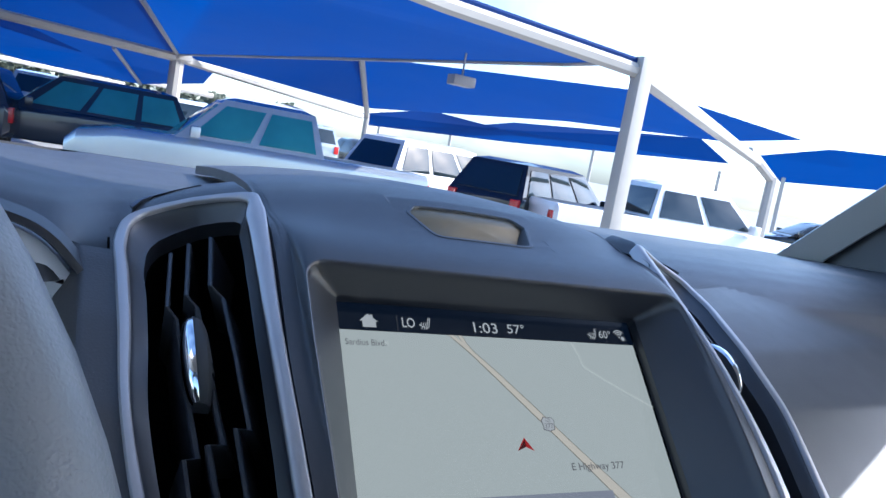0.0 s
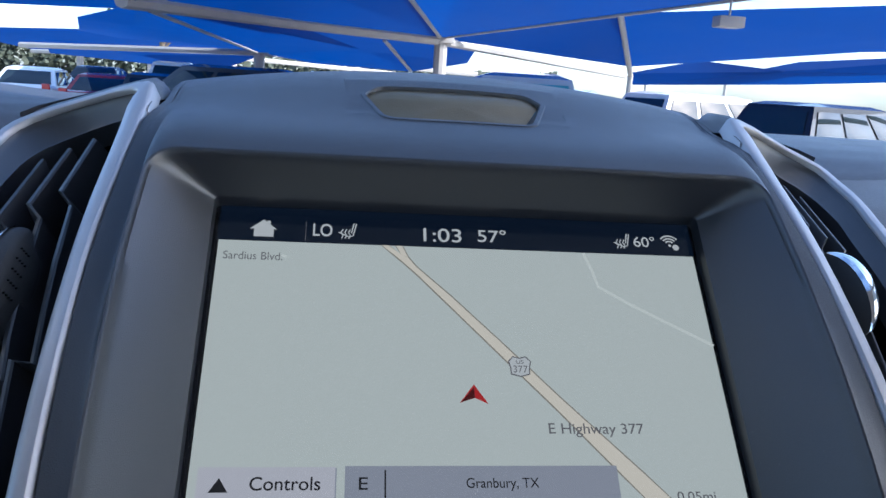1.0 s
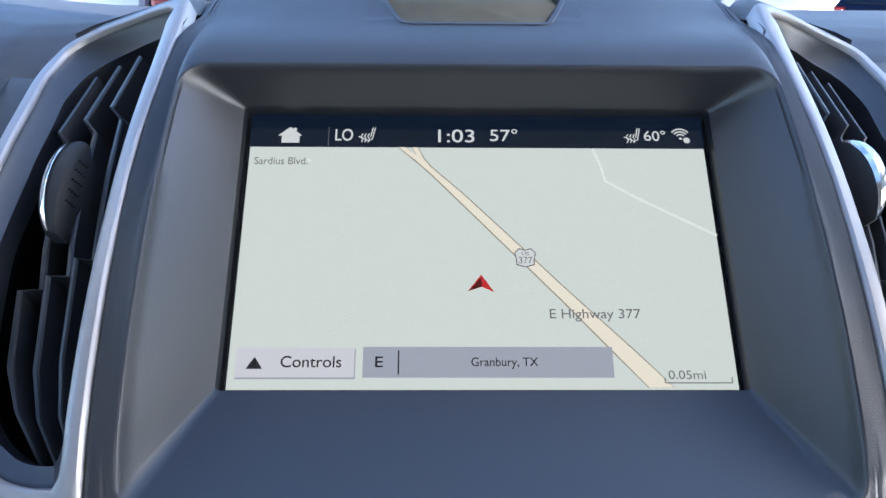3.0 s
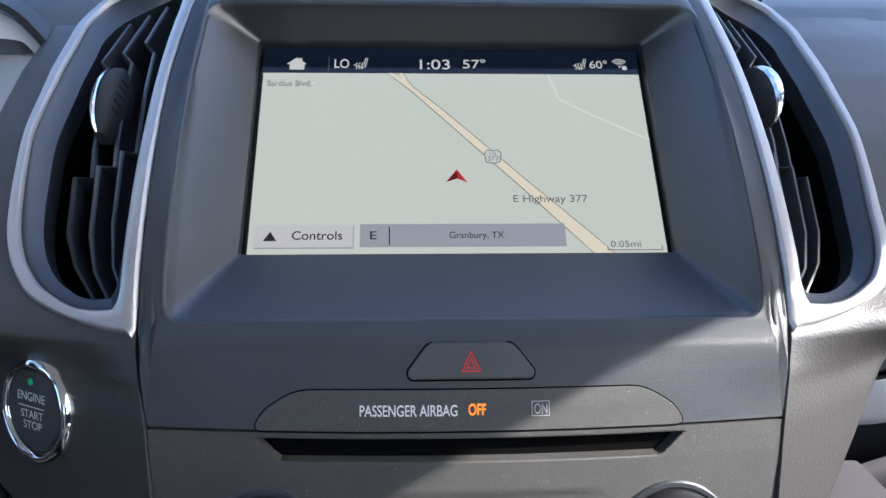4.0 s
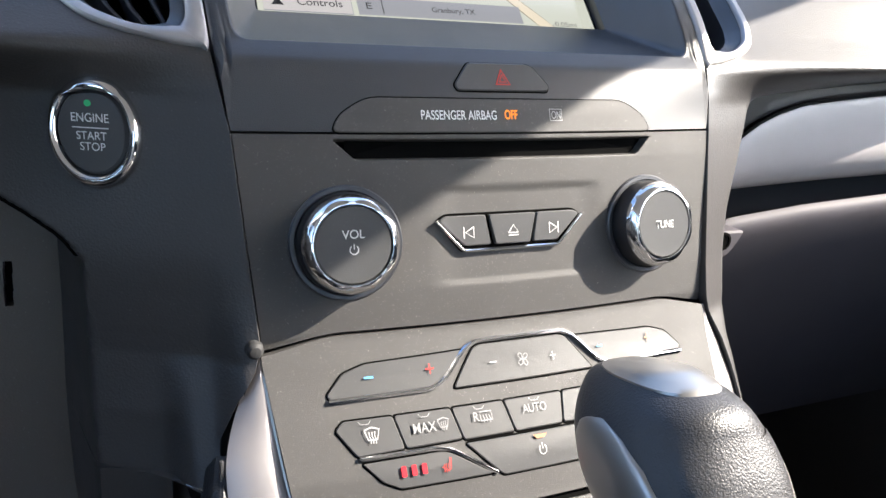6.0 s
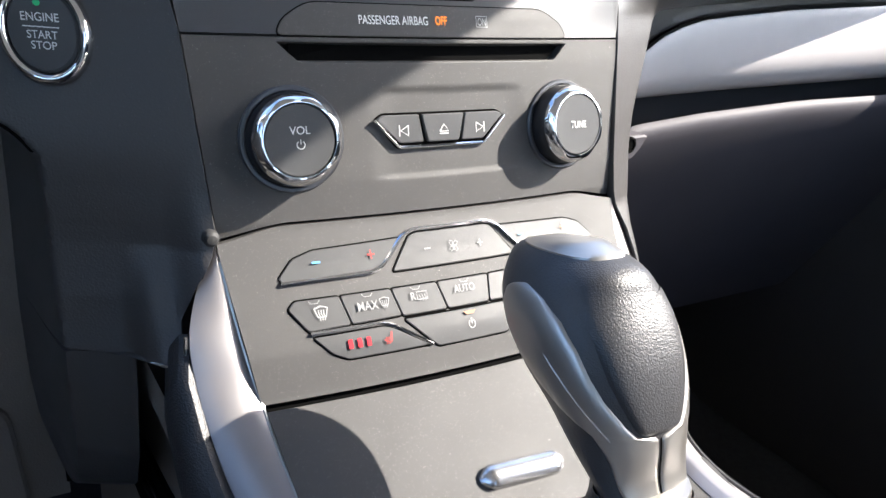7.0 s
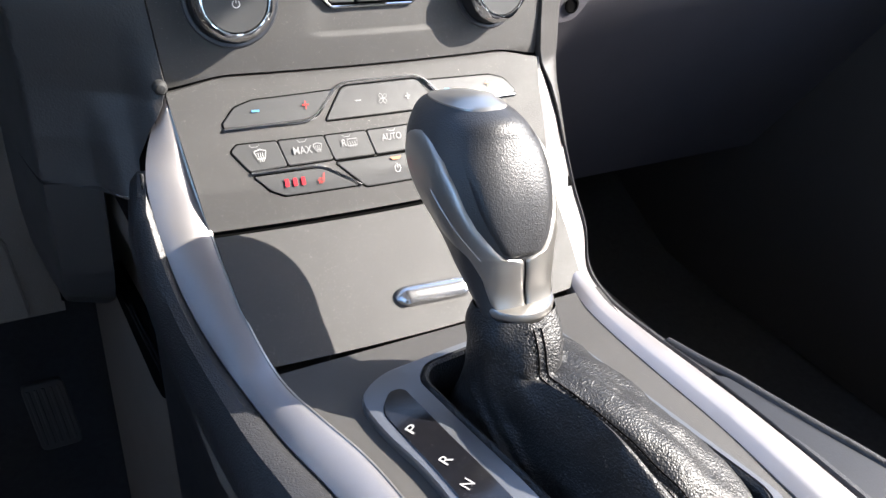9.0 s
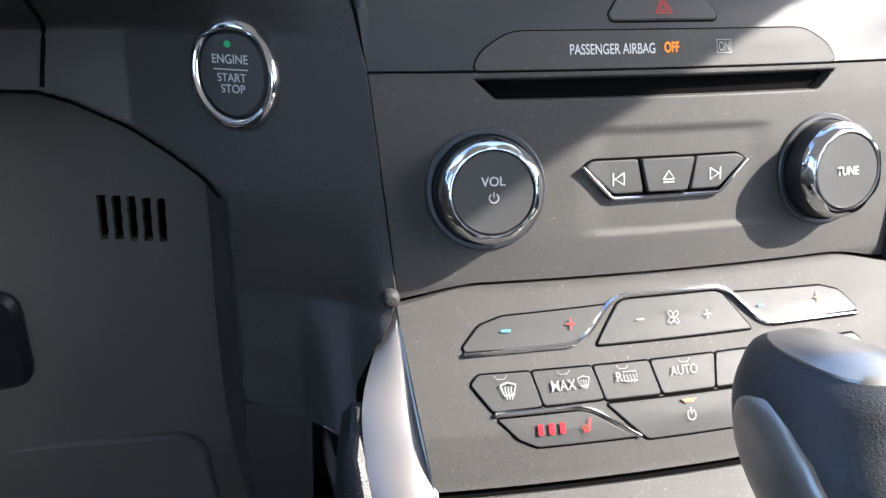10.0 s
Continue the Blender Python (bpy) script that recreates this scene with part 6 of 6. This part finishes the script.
pseat = thing("passenger_seat", (0.42, -0.5, -0.4), "dark leather passenger seat beside the console", "seat")
bm = box((0.165, -0.86, -0.52), (0.66, -0.335, -0.262), 0.05, 4)
part("cushion", bm, "seat", pseat, "dark leather cushion")
part("bolster", tube([(0.185, -0.84, -0.262), (0.185, -0.5, -0.258), (0.192, -0.36, -0.272), (0.215, -0.325, -0.30)], [0.035, 0.035, 0.03, 0.02], 14), "seat", pseat, "raised leather bolster")
bm = box((0.18, -1.05, -0.30), (0.66, -0.90, 0.32), 0.05, 4)
part("backrest", bm, "seat", pseat)
dseat = thing("driver_seat", (-0.42, -0.7, -0.4), "dark leather driver's seat behind the camera's way", "seat")
part("cushion", box((-0.66, -1.05, -0.52), (-0.19, -0.62, -0.30), 0.05, 4), "seat", dseat)
part("backrest", box((-0.66, -1.25, -0.30), (-0.19, -1.10, 0.32), 0.05, 4), "seat", dseat)

# ---- car park outside ----
GROUND = -1.45
# Pale base colour chosen to bounce more light up into the cabin
asphalt = material("pale_bounce_asphalt", (0.30, 0.29, 0.275), 0.9, grain=60, bump=0.4, vary=0.25, vary_scale=0.6)
ground = part("ground", grid(lambda x, y: Vector((x, y, GROUND)), [-3000, -200, -60, -20, 0, 20, 60, 200, 3000], [-3000, -200, -60, -20, 0, 20, 60, 200, 3000]), asphalt, None)
tagged(ground, "grey asphalt of the car park", "ground", kind="structure")

fabric = bpy.data.materials.new("blue_shade_cloth")
fabric.use_nodes = True
fn, fl = fabric.node_tree.nodes, fabric.node_tree.links
fb = fn["Principled BSDF"]
fb.inputs["Base Color"].default_value, fb.inputs["Roughness"].default_value = (0.004, 0.042, 0.20, 1), 0.85
tr = fn.new("ShaderNodeBsdfTranslucent")
tr.inputs["Color"].default_value = (0.003, 0.042, 0.20, 1)
wv = fn.new("ShaderNodeTexNoise")
wv.inputs["Scale"].default_value, wv.inputs["Detail"].default_value = 0.6, 6.0
wr = fn.new("ShaderNodeMapRange")
wr.inputs["To Min"].default_value, wr.inputs["To Max"].default_value = 0.38, 0.62
mixs = fn.new("ShaderNodeMixShader")
fl.new(fn.new("ShaderNodeTexCoord").outputs["Object"], wv.inputs["Vector"])
fl.new(wv.outputs["Fac"], wr.inputs["Value"])
fl.new(wr.outputs["Result"], mixs.inputs["Fac"])
fl.new(fb.outputs["BSDF"], mixs.inputs[1])
fl.new(tr.outputs["BSDF"], mixs.inputs[2])
fl.new(mixs.outputs["Shader"], fn["Material Output"].inputs["Surface"])
M["fabric"] = fabric
M["steel"] = material("white_painted_steel", (0.36, 0.335, 0.30), 0.45, vary=0.12, vary_scale=2.0, rough_vary=0.08)


def sheet(poly, sag=0.15, n=10):
    """A stretched cloth panel over a polygon, sagging a little in the middle."""
    pts = [Vector(p) for p in poly]
    c = sum(pts, Vector()) / len(pts)
    rings = []
    for k in range(n + 1):
        t = k / n
        ring = []
        for a, b in zip(pts, pts[1:] + pts[:1]):
            for j in range(6):
                p = a.lerp(b, j / 6).lerp(c, t)
                ring.append(p + Vector((0, 0, -sag * math.sin(t * math.pi / 2))))
        rings.append(ring)
    return loft(rings[:-1], True, False, True)


shade = thing("shade_canopy", (3, 13, GROUND), "large blue shade cloth canopy on white steel posts over parked cars", "canopy", "car park canopies")
POLE_A, POST_1, APEX = (2.77, 23.56, 1.66), (6.45, 7.86, 1.80), (-0.9, 11.0, 3.0)
part("cloth", sheet([POLE_A, (5.2, 17.4, 1.90), (7.66, 11.32, 2.13), POST_1, (3.6, 7.9, 1.95), (0.95, 7.15, 2.02), (-1.4, 5.9, 2.0), (-2.6, 4.5, 2.1), (-2.2, 8.0, 2.6), APEX, (0.2, 14.5, 2.75), (1.2, 17.7, 2.26)], 0.05), "fabric", shade, "bright blue shade cloth")
part("cloth", sheet([POLE_A, (1.2, 17.7, 2.26), (0.2, 14.5, 2.75), APEX, (-3.1, 13.4, 1.42), (-3.94, 14.27, 1.36), (-1.48, 19.7, 1.56)], 0.03), "fabric", shade, "bright blue shade cloth")
part("cloth", sheet([(-3.1, 13.4, 1.42), APEX, (-2.2, 8.0, 2.6), (-7.5, 10, 2.0), (-6.5, 14.6, 1.1), (-4.3, 15.2, 1.22)], 0.05), "fabric", shade, "bright blue shade cloth")
part("beam", tube([(6.5, 7.86, 1.68), (3.6, 7.9, 1.83), (0.95, 7.15, 1.88), (-0.74, 6.22, 1.79)], 0.10, 8), "steel", shade, "white steel beam")
part("cloth_hem", tube([(6.45, 7.88, 1.80), (3.6, 7.92, 1.95), (0.95, 7.17, 2.00), (-0.74, 6.24, 1.92)], 0.05, 8), "fabric", shade, "blue cloth hem along the beam")
part("post", box((6.40, 7.72, GROUND), (6.60, 7.92, 1.86), 0.01), "steel", shade, "white square post")
part("beam", tube([(6.5, 7.9, 1.68), (19.34, 16.88, 1.64)], 0.14, 8), "steel", shade, "white steel beam")
part("beam", tube([(-3.94, 14.27, 1.32), (-1.48, 19.7, 1.53), (2.77, 23.56, 1.60), (15.38, 41.95, 1.55)], 0.16, 8), "steel", shade, "white steel beam")
part("post", tube([(2.77, 23.56, GROUND), (2.77, 23.56, 1.7)], 0.2, 10), "steel", shade, "white post")
part("cap_plate", box((2.4, 23.3, 1.5), (3.14, 23.8, 1.85), 0.05), "steel", shade, "white post cap")
part("rib", tube([POLE_A, (1.2, 17.7, 2.24), (0.2, 14.5, 2.73), APEX], 0.07, 6), "steel", shade, "steel rib")
part("edge_cable", tube([POLE_A, (5.2, 17.4, 1.88), (7.66, 11.32, 2.11), POST_1], 0.04, 6), "steel", shade, "dark edge cable")
part("edge_cable", tube([(-3.1, 13.4, 1.40), (-2.0, 12.4, 2.2), APEX], 0.05, 6), "steel", shade, "edge cable")
for p in ((1.38, 9.65, 1.70), (6.18, 12.27, 1.52)):
    lampbox = thing("canopy_lamp", p, "white box lamp hanging under the blue canopy", "lamp", "canopy lamps")
    part("housing", box((p[0] - 0.22, p[1] - 0.15, p[2] - 0.09), (p[0] + 0.22, p[1] + 0.15, p[2] + 0.09), 0.02), "steel", lampbox, "white housing")
    part("stem", tube([(p[0], p[1], p[2] + 0.09), (p[0], p[1], p[2] + 0.5)], 0.02, 6), "steel", lampbox)
shade2 = thing("shade_canopy", (14, 28, GROUND), "blue shade canopy standing behind the first row", "canopy", "car park canopies")
part("cloth", sheet([(8.5, 24.24, 2.87), (17.2, 19.6, 3.4), (23.0, 18.5, 2.9), (21.39, 20.56, 2.45), (16.99, 24.32, 2.25), (11.04, 29.7, 1.5)], 0.0), "fabric", shade2, "blue shade cloth")
part("cloth", sheet([(2.9, 23.9, 1.66), (8.5, 24.24, 2.87), (11.04, 29.7, 1.5)], 0.0), "fabric", shade2, "blue shade cloth")
part("post", tube([(8.5, 24.24, 2.87), (11.2, 30.0, 1.2), (11.2, 30.0, GROUND)], 0.11, 8), "steel", shade2, "white post")
part("post", tube([(19.62, 16.55, GROUND), (19.62, 16.55, 1.3)], 0.16, 8), "steel", shade2, "white post")
part("arm", tube([(19.62, 16.55, 1.2), (18.2, 16.4, 1.9)], 0.14, 8), "steel", shade2, "white arm")
shade3 = thing("shade_canopy", (32, 50, GROUND), "long low blue canopy far across the car park", "canopy", "car park canopies")
part("cloth", sheet([(20.52, 56.05, 2.2), (25.24, 54.08, 3.4), (26.98, 53.22, 2.44), (31.05, 50.96, 3.61), (41.91, 42.47, 4.74), (43.52, 40.82, 3.24), (30.92, 51.03, 2.05), (21.09, 55.83, 1.41)], 0.0), "fabric", shade3, "blue shade cloth")
for x, y in ((22, 55.6), (27, 53.2), (36, 47), (43, 41)):
    part("post", tube([(x, y, GROUND), (x, y, 2.6)], 0.12, 6), "steel", shade3, "white post")
shade4 = thing("shade_canopy", (36, 26, GROUND), "blue canopy beyond the open ground", "canopy", "car park canopies")
part("cloth", sheet([(33.57, 29.47, 3.18), (35.66, 26.91, 4.02), (38.82, 22.13, 4.19), (39.0, 21.83, 2.58), (34.39, 28.52, 1.95)], 0.0), "fabric", shade4, "blue shade cloth")
part("post", tube([(34.5, 28.4, GROUND), (34.5, 28.4, 2.2)], 0.12, 6), "steel", shade4, "white post")
shade5 = thing("shade_canopy", (-6, 38, GROUND), "row of blue canopies on white posts down the car park", "canopy", "car park canopies")
part("cloth", sheet([(-3.8, 14.6, 1.30), (-1.4, 20.0, 1.50), (2.85, 23.8, 1.55), (4.2, 25.5, 1.55), (4.6, 30.0, 1.21), (2.45, 30.0, 0.75), (-1.3, 30.0, 0.81), (-3.2, 29.8, 1.05)], 0.0), "fabric", shade5, "blue shade cloth")
part("cloth", sheet([(-3.8, 14.6, 1.30), (-3.2, 29.9, 1.10), (-8.84, 32.0, 1.33), (-10.6, 33.0, 1.53), (-6.5, 20.0, 1.30), (-5.1, 18.0, 1.41), (-4.0, 16.0, 1.45)], 0.0), "fabric", shade5, "blue shade cloth")
part("cloth", sheet([(-13.0, 36.0, 1.2), (-9.9, 36.0, 1.2), (-3.9, 36.0, 1.1), (-5.9, 36.5, 0.3), (-10.4, 38.0, 0.53), (-13.5, 38.0, 0.66)], 0.0), "fabric", shade5, "blue shade cloth")
part("rib", tube([(-3.75, 15.5, 1.25), (-3.3, 29.6, 1.05)], 0.05, 6), "steel", shade5, "steel rib")
part("rib", tube([(1.04, 23.0, 1.45), (2.44, 29.9, 0.75)], 0.06, 6), "steel", shade5, "steel rib")
part("cloth", sheet([(-26, 52, 2.0), (-10, 46, 2.4), (-6, 52, 1.5), (-22, 60, 1.1)], 0.1), "fabric", shade5, "blue shade cloth")
for x, y, z in ((-3.23, 29.6, 1.15), (-5.54, 39.39, 1.15), (-11.52, 48.44, 0.9), (-16, 50, 1.0)):
    part("post", tube([(x, y, GROUND), (x, y, z)], 0.2, 8), "steel", shade5, "white post")
    part("post_head", box((x - 0.35, y - 0.2, z - 0.15), (x + 0.35, y + 0.2, z + 0.15), 0.05), "steel", shade5, "white post head")
part("beam", tube([(-14, 36, 0.9), (-3.23, 29.6, 1.05), (6, 36, 0.95)], 0.12, 6), "steel", shade5, "white steel beam")
part("beam", tube([(-18, 48, 0.85), (-5.54, 39.39, 1.05), (3, 46, 0.9)], 0.12, 6), "steel", shade5, "white steel beam")

# ---- parked vehicles ----
PAINT = {}


def paint(name, c, metal=0.0):
    if name not in PAINT:
        PAINT[name] = material("car_paint_" + name, c, 0.25, metal=metal, vary=0.05, vary_scale=1.5, coat=0.6)
    return PAINT[name]


M["carglass"] = material("dark_car_glass", (0.012, 0.020, 0.024), 0.05, vary=0.2, vary_scale=1.0, spec=0.8)
M["blueglass"] = material("turquoise_car_glass", (0.035, 0.17, 0.20), 0.05, vary=0.3, vary_scale=1.5, spec=0.8)
M["tyre"] = material("tyre_rubber", (0.02, 0.02, 0.02), 0.8, vary=0.1, vary_scale=5)
M["taillight"] = material("tail_light_red", (0.45, 0.02, 0.02), 0.2, vary=0.1, vary_scale=5)


def vehicle(kind, x, y, heading, colour, metal, name, label, height=1.0, glass="carglass"):
    """A parked vehicle, nose along its own +x, on the ground."""
    t = thing(kind, (0, 0, 0), label, "car", "parked vehicles")
    mat = paint(name, colour, metal)
    H = height
    if kind == "pickup_truck":
        low = [(-2.85, 0.88, 0.55, 1.12), (-2.80, 0.95, 0.50, 1.20), (0.0, 0.97, 0.45, 1.20), (1.0, 0.97, 0.45, 1.20), (2.2, 0.95, 0.45, 1.16), (2.75, 0.88, 0.48, 1.05), (2.9, 0.75, 0.55, 0.90)]
        cab = ((-0.95, 1.40), (-0.75, 0.70), 1.18, 1.86)
    elif kind == "suv":
        low = [(-2.25, 0.80, 0.55, 1.0), (-2.15, 0.92, 0.45, 1.12), (0, 0.94, 0.40, 1.10), (1.2, 0.93, 0.40, 1.06), (2.0, 0.86, 0.42, 0.95), (2.3, 0.70, 0.5, 0.80)]
        cab = ((-2.20, 1.25), (-1.85, 0.45), 1.06, 1.74)
    else:
        low = [(-2.35, 0.75, 0.5, 0.92), (-2.2, 0.88, 0.42, 1.0), (-1.3, 0.92, 0.36, 1.0), (0, 0.92, 0.34, 0.96), (1.2, 0.91, 0.36, 0.92), (2.0, 0.84, 0.4, 0.80), (2.35, 0.65, 0.5, 0.66)]
        cab = ((-1.75, 1.25), (-1.0, 0.35), 0.94, 1.44)
    rings = []
    for lx_, w, z0, z1 in low:
        prof = rounded([(-w, z0 * H), (w, z0 * H), (w, z1 * H - 0.08), (w - 0.10, z1 * H), (-w + 0.10, z1 * H), (-w, z1 * H - 0.08)], 0.06, 3)
        rings.append([Vector((lx_, a, b)) for a, b in prof])
    part("body", loft(rings, True, True, True), mat, t, "painted body")
    (b0, b1), (r0, r1), zb, zr = cab
    zb, zr = zb * H, zr * H
    wb, wr_ = 0.88, 0.66

    def cab_ring(q, grow=0.0):
        w = wb + (wr_ - wb) * q + grow
        return [Vector((b0 + (r0 - b0) * q - grow, -w, zb + (zr - zb) * q)), Vector((b1 + (r1 - b1) * q + grow, -w, zb + (zr - zb) * q)), Vector((b1 + (r1 - b1) * q + grow, w, zb + (zr - zb) * q)), Vector((b0 + (r0 - b0) * q - grow, w, zb + (zr - zb) * q))]
    roof = [p.copy() for p in cab_ring(1.0)]
    mid_ = sum(roof, Vector()) / 4
    part("cabin", loft([cab_ring(-0.05), cab_ring(0.0), cab_ring(0.9), roof, [p.lerp(mid_, 0.25) + Vector((0, 0, 0.06)) for p in roof]], True, False, True), mat, t, "painted cabin")
    # windows: one pane for each opening
    lo_, hi_ = cab_ring(0.10, 0.006), cab_ring(0.86, 0.006)

    def pane(a, b, u0, u1, nm):
        q = [lo_[a].lerp(lo_[b], u0), lo_[a].lerp(lo_[b], u1), hi_[a].lerp(hi_[b], u1), hi_[a].lerp(hi_[b], u0)]
        c = sum(q, Vector()) / 4
        n = (q[1] - q[0]).cross(q[3] - q[0]).normalized() * 0.012
        part(nm, loft([[p - n for p in q], [p + n for p in q], [p.lerp(c, 0.04) + n * 1.2 for p in q]], True, False, True), glass, t, "tinted glass")
    cuts = ((0.06, 0.47), (0.53, 0.92)) if kind != "suv" else ((0.05, 0.30), (0.34, 0.62), (0.66, 0.93))
    for u0, u1 in cuts:
        pane(0, 1, u0, u1, "side_window")
        pane(2, 3, 1 - u1, 1 - u0, "side_window")
    pane(1, 2, 0.06, 0.94, "windscreen")
    pane(3, 0, 0.08, 0.92, "rear_window")
    if kind == "pickup_truck":
        part("bed", box((-2.72, -0.80, 0.9 * H), (-1.02, 0.80, 1.205 * H), 0.02), "black", t, "dark load bed")
    for sx in (-1.55, 1.65):
        for sy in (-0.86, 0.86):
            w_ = part("wheel", lathe([(0.36, -0.11), (0.37, -0.06), (0.37, 0.06), (0.36, 0.11), (0.22, 0.10)], lambda a, b, h, sx=sx, sy=sy: Vector((sx + a, sy + h, 0.37 + b)), 24), "tyre", t, "black tyre")
            part("rim", lathe([(0.22, 0.09), (0.20, 0.115), (0.05, 0.10)], lambda a, b, h, sx=sx, sy=sy: Vector((sx + a, sy + math.copysign(h, sy), 0.37 + b)), 20), "brushed", w_, "alloy rim")
    for sy in (-0.75, 0.75):
        part("tail_light", box((low[0][0] - 0.03, sy - 0.1, 0.75 * H), (low[0][0] + 0.1, sy + 0.1, 1.05 * H), 0.02), "taillight", t, "red tail light")
        part("mirror", box((b1 - 0.35, sy * 1.35 - 0.1, zb + 0.02), (b1 - 0.2, sy * 1.35 + 0.1, zb + 0.2), 0.03), mat, t, "door mirror")
    t.matrix_basis = pose(x, y, GROUND, 0, 0, heading)
    for ch in t.children:
        ch.matrix_parent_inverse = Matrix.Identity(4)
    return t


SILV, DARK, WHITE, BLACKP, RED = (0.42, 0.46, 0.47), (0.03, 0.035, 0.045), (0.75, 0.75, 0.74), (0.015, 0.016, 0.018), (0.30, 0.02, 0.02)
vehicle("pickup_truck", 2.9, 12.9, 176, SILV, 0.5, "silver", "silver crew cab pickup truck parked under the canopy", 1.0, "blueglass")
vehicle("suv", 0.3, 18.5, 180, DARK, 0.3, "dark", "dark sport utility car parked behind the silver pickup", 1.05, "blueglass")
vehicle("suv", 7.9, 16.0, 20, WHITE, 0.0, "white", "white sport utility car with dark glass", 1.02)
vehicle("suv", 9.3, 13.6, 25, BLACKP, 0.2, "black", "black sport utility car with a red tail light", 0.98)
vehicle("pickup_truck", 10.6, 11.0, -12, WHITE, 0.0, "white", "white pickup truck beside the canopy post", 0.96)
vehicle("sedan", 24.5, 18.2, 150, BLACKP, 0.2, "black", "black saloon car standing alone", 1.05)
vehicle("suv", -3.0, 18.0, 170, DARK, 0.3, "dark", "dark sport utility car under the canopy's edge", 1.0)
vehicle("suv", -4.8, 21.0, 100, DARK, 0.3, "dark", "dark sport utility car in the parked row", 0.85)
vehicle("sedan", -6.9, 24.0, 95, RED, 0.1, "red", "red saloon car in the parked row", 0.95)
vehicle("sedan", -9.4, 25.5, 95, WHITE, 0.0, "white", "white saloon car at the row's end", 1.0)
vehicle("suv", 5.2, 25.5, 175, WHITE, 0.0, "white", "tall white van-like car far behind", 1.30)

for k in range(9):
    vehicle("suv" if k % 2 else "sedan", -9.0 + 2.7 * k, 30.5 + 0.5 * k, 92, (DARK, WHITE, BLACKP, SILV)[k % 4], 0.2, ("dark", "white", "black", "silver")[k % 4], ("dark", "white", "black", "silver")[k % 4] + " car in the far parked row under a canopy", 1.1)

# tree line at the far end of the car park
rnd = random.Random(11)
hv, hf = [], []
for k in range(9000):
    x = rnd.uniform(-95, 22)
    crown_h = 2.4 + 1.5 * noise.noise(Vector((x * 0.09, 0.3, 0.0))) + 0.9 * noise.noise(Vector((x * 0.31, 5.0, 0.0)))
    c = Vector((x, 82 + rnd.uniform(-2, 2), GROUND + 0.2 + (crown_h - GROUND) * rnd.random() ** 0.8))
    u = Vector((rnd.uniform(-1, 1), rnd.uniform(-1, 1), rnd.uniform(-1, 1))).normalized() * rnd.uniform(0.25, 0.5)
    w2 = u.orthogonal().normalized() * 0.3
    i = len(hv)
    hv += [c - u, c + w2, c + u, c - w2]
    hf.append((i, i + 1, i + 2, i + 3))
hedge = part("far_trees", (hv, hf), material("far_foliage", (0.045, 0.055, 0.035), 0.8, vary=0.4, vary_scale=0.4), None)
tagged(hedge, "dull green tree line behind the car park", "trees", kind="stuff")

# far tree beyond the canopies
tree = thing("tree", (-9.5, 42, GROUND), "tree with yellow green leaves far behind the canopies", "tree")
bark = material("bark", (0.12, 0.09, 0.06), 0.9, grain=20, bump=0.4, vary=0.3, vary_scale=4)
leafm = material("yellow_leaves", (0.16, 0.15, 0.04), 0.7, vary=0.4, vary_scale=2)
limbs = [tube([(-9.5, 42, GROUND), (-9.4, 42, 1.0), (-9.5, 42.1, 3.0)], [0.22, 0.16, 0.08], 8)]
rnd = random.Random(4)
for k in range(9):
    a = k * 0.7
    limbs.append(tube([(-9.45, 42, 1.2 + 0.2 * k), (-9.45 + 0.9 * math.cos(a), 42 + 0.9 * math.sin(a), 2.2 + 0.25 * k), (-9.45 + 1.7 * math.cos(a), 42 + 1.7 * math.sin(a), 2.9 + 0.25 * k)], [0.07, 0.05, 0.02], 6))
part("trunk", merge(*limbs), bark, tree, "brown trunk and limbs")
lv, lf = [], []
for k in range(1500):
    a, r = rnd.uniform(0, 6.283), 2.6 * rnd.random() ** 0.5
    c = Vector((-9.45 + r * math.cos(a) * rnd.uniform(0.7, 1), 42 + r * math.sin(a), 3.3 + rnd.uniform(-1.5, 1.7) * (1 - r / 3.4)))
    u = Vector((rnd.uniform(-1, 1), rnd.uniform(-1, 1), rnd.uniform(-1, 1))).normalized() * 0.16
    w2 = u.orthogonal().normalized() * 0.09
    i = len(lv)
    lv += [c - u, c + w2, c + u, c - w2]
    lf.append((i, i + 1, i + 2, i + 3))
part("crown", (lv, lf), leafm, tree, "yellow green leaves")
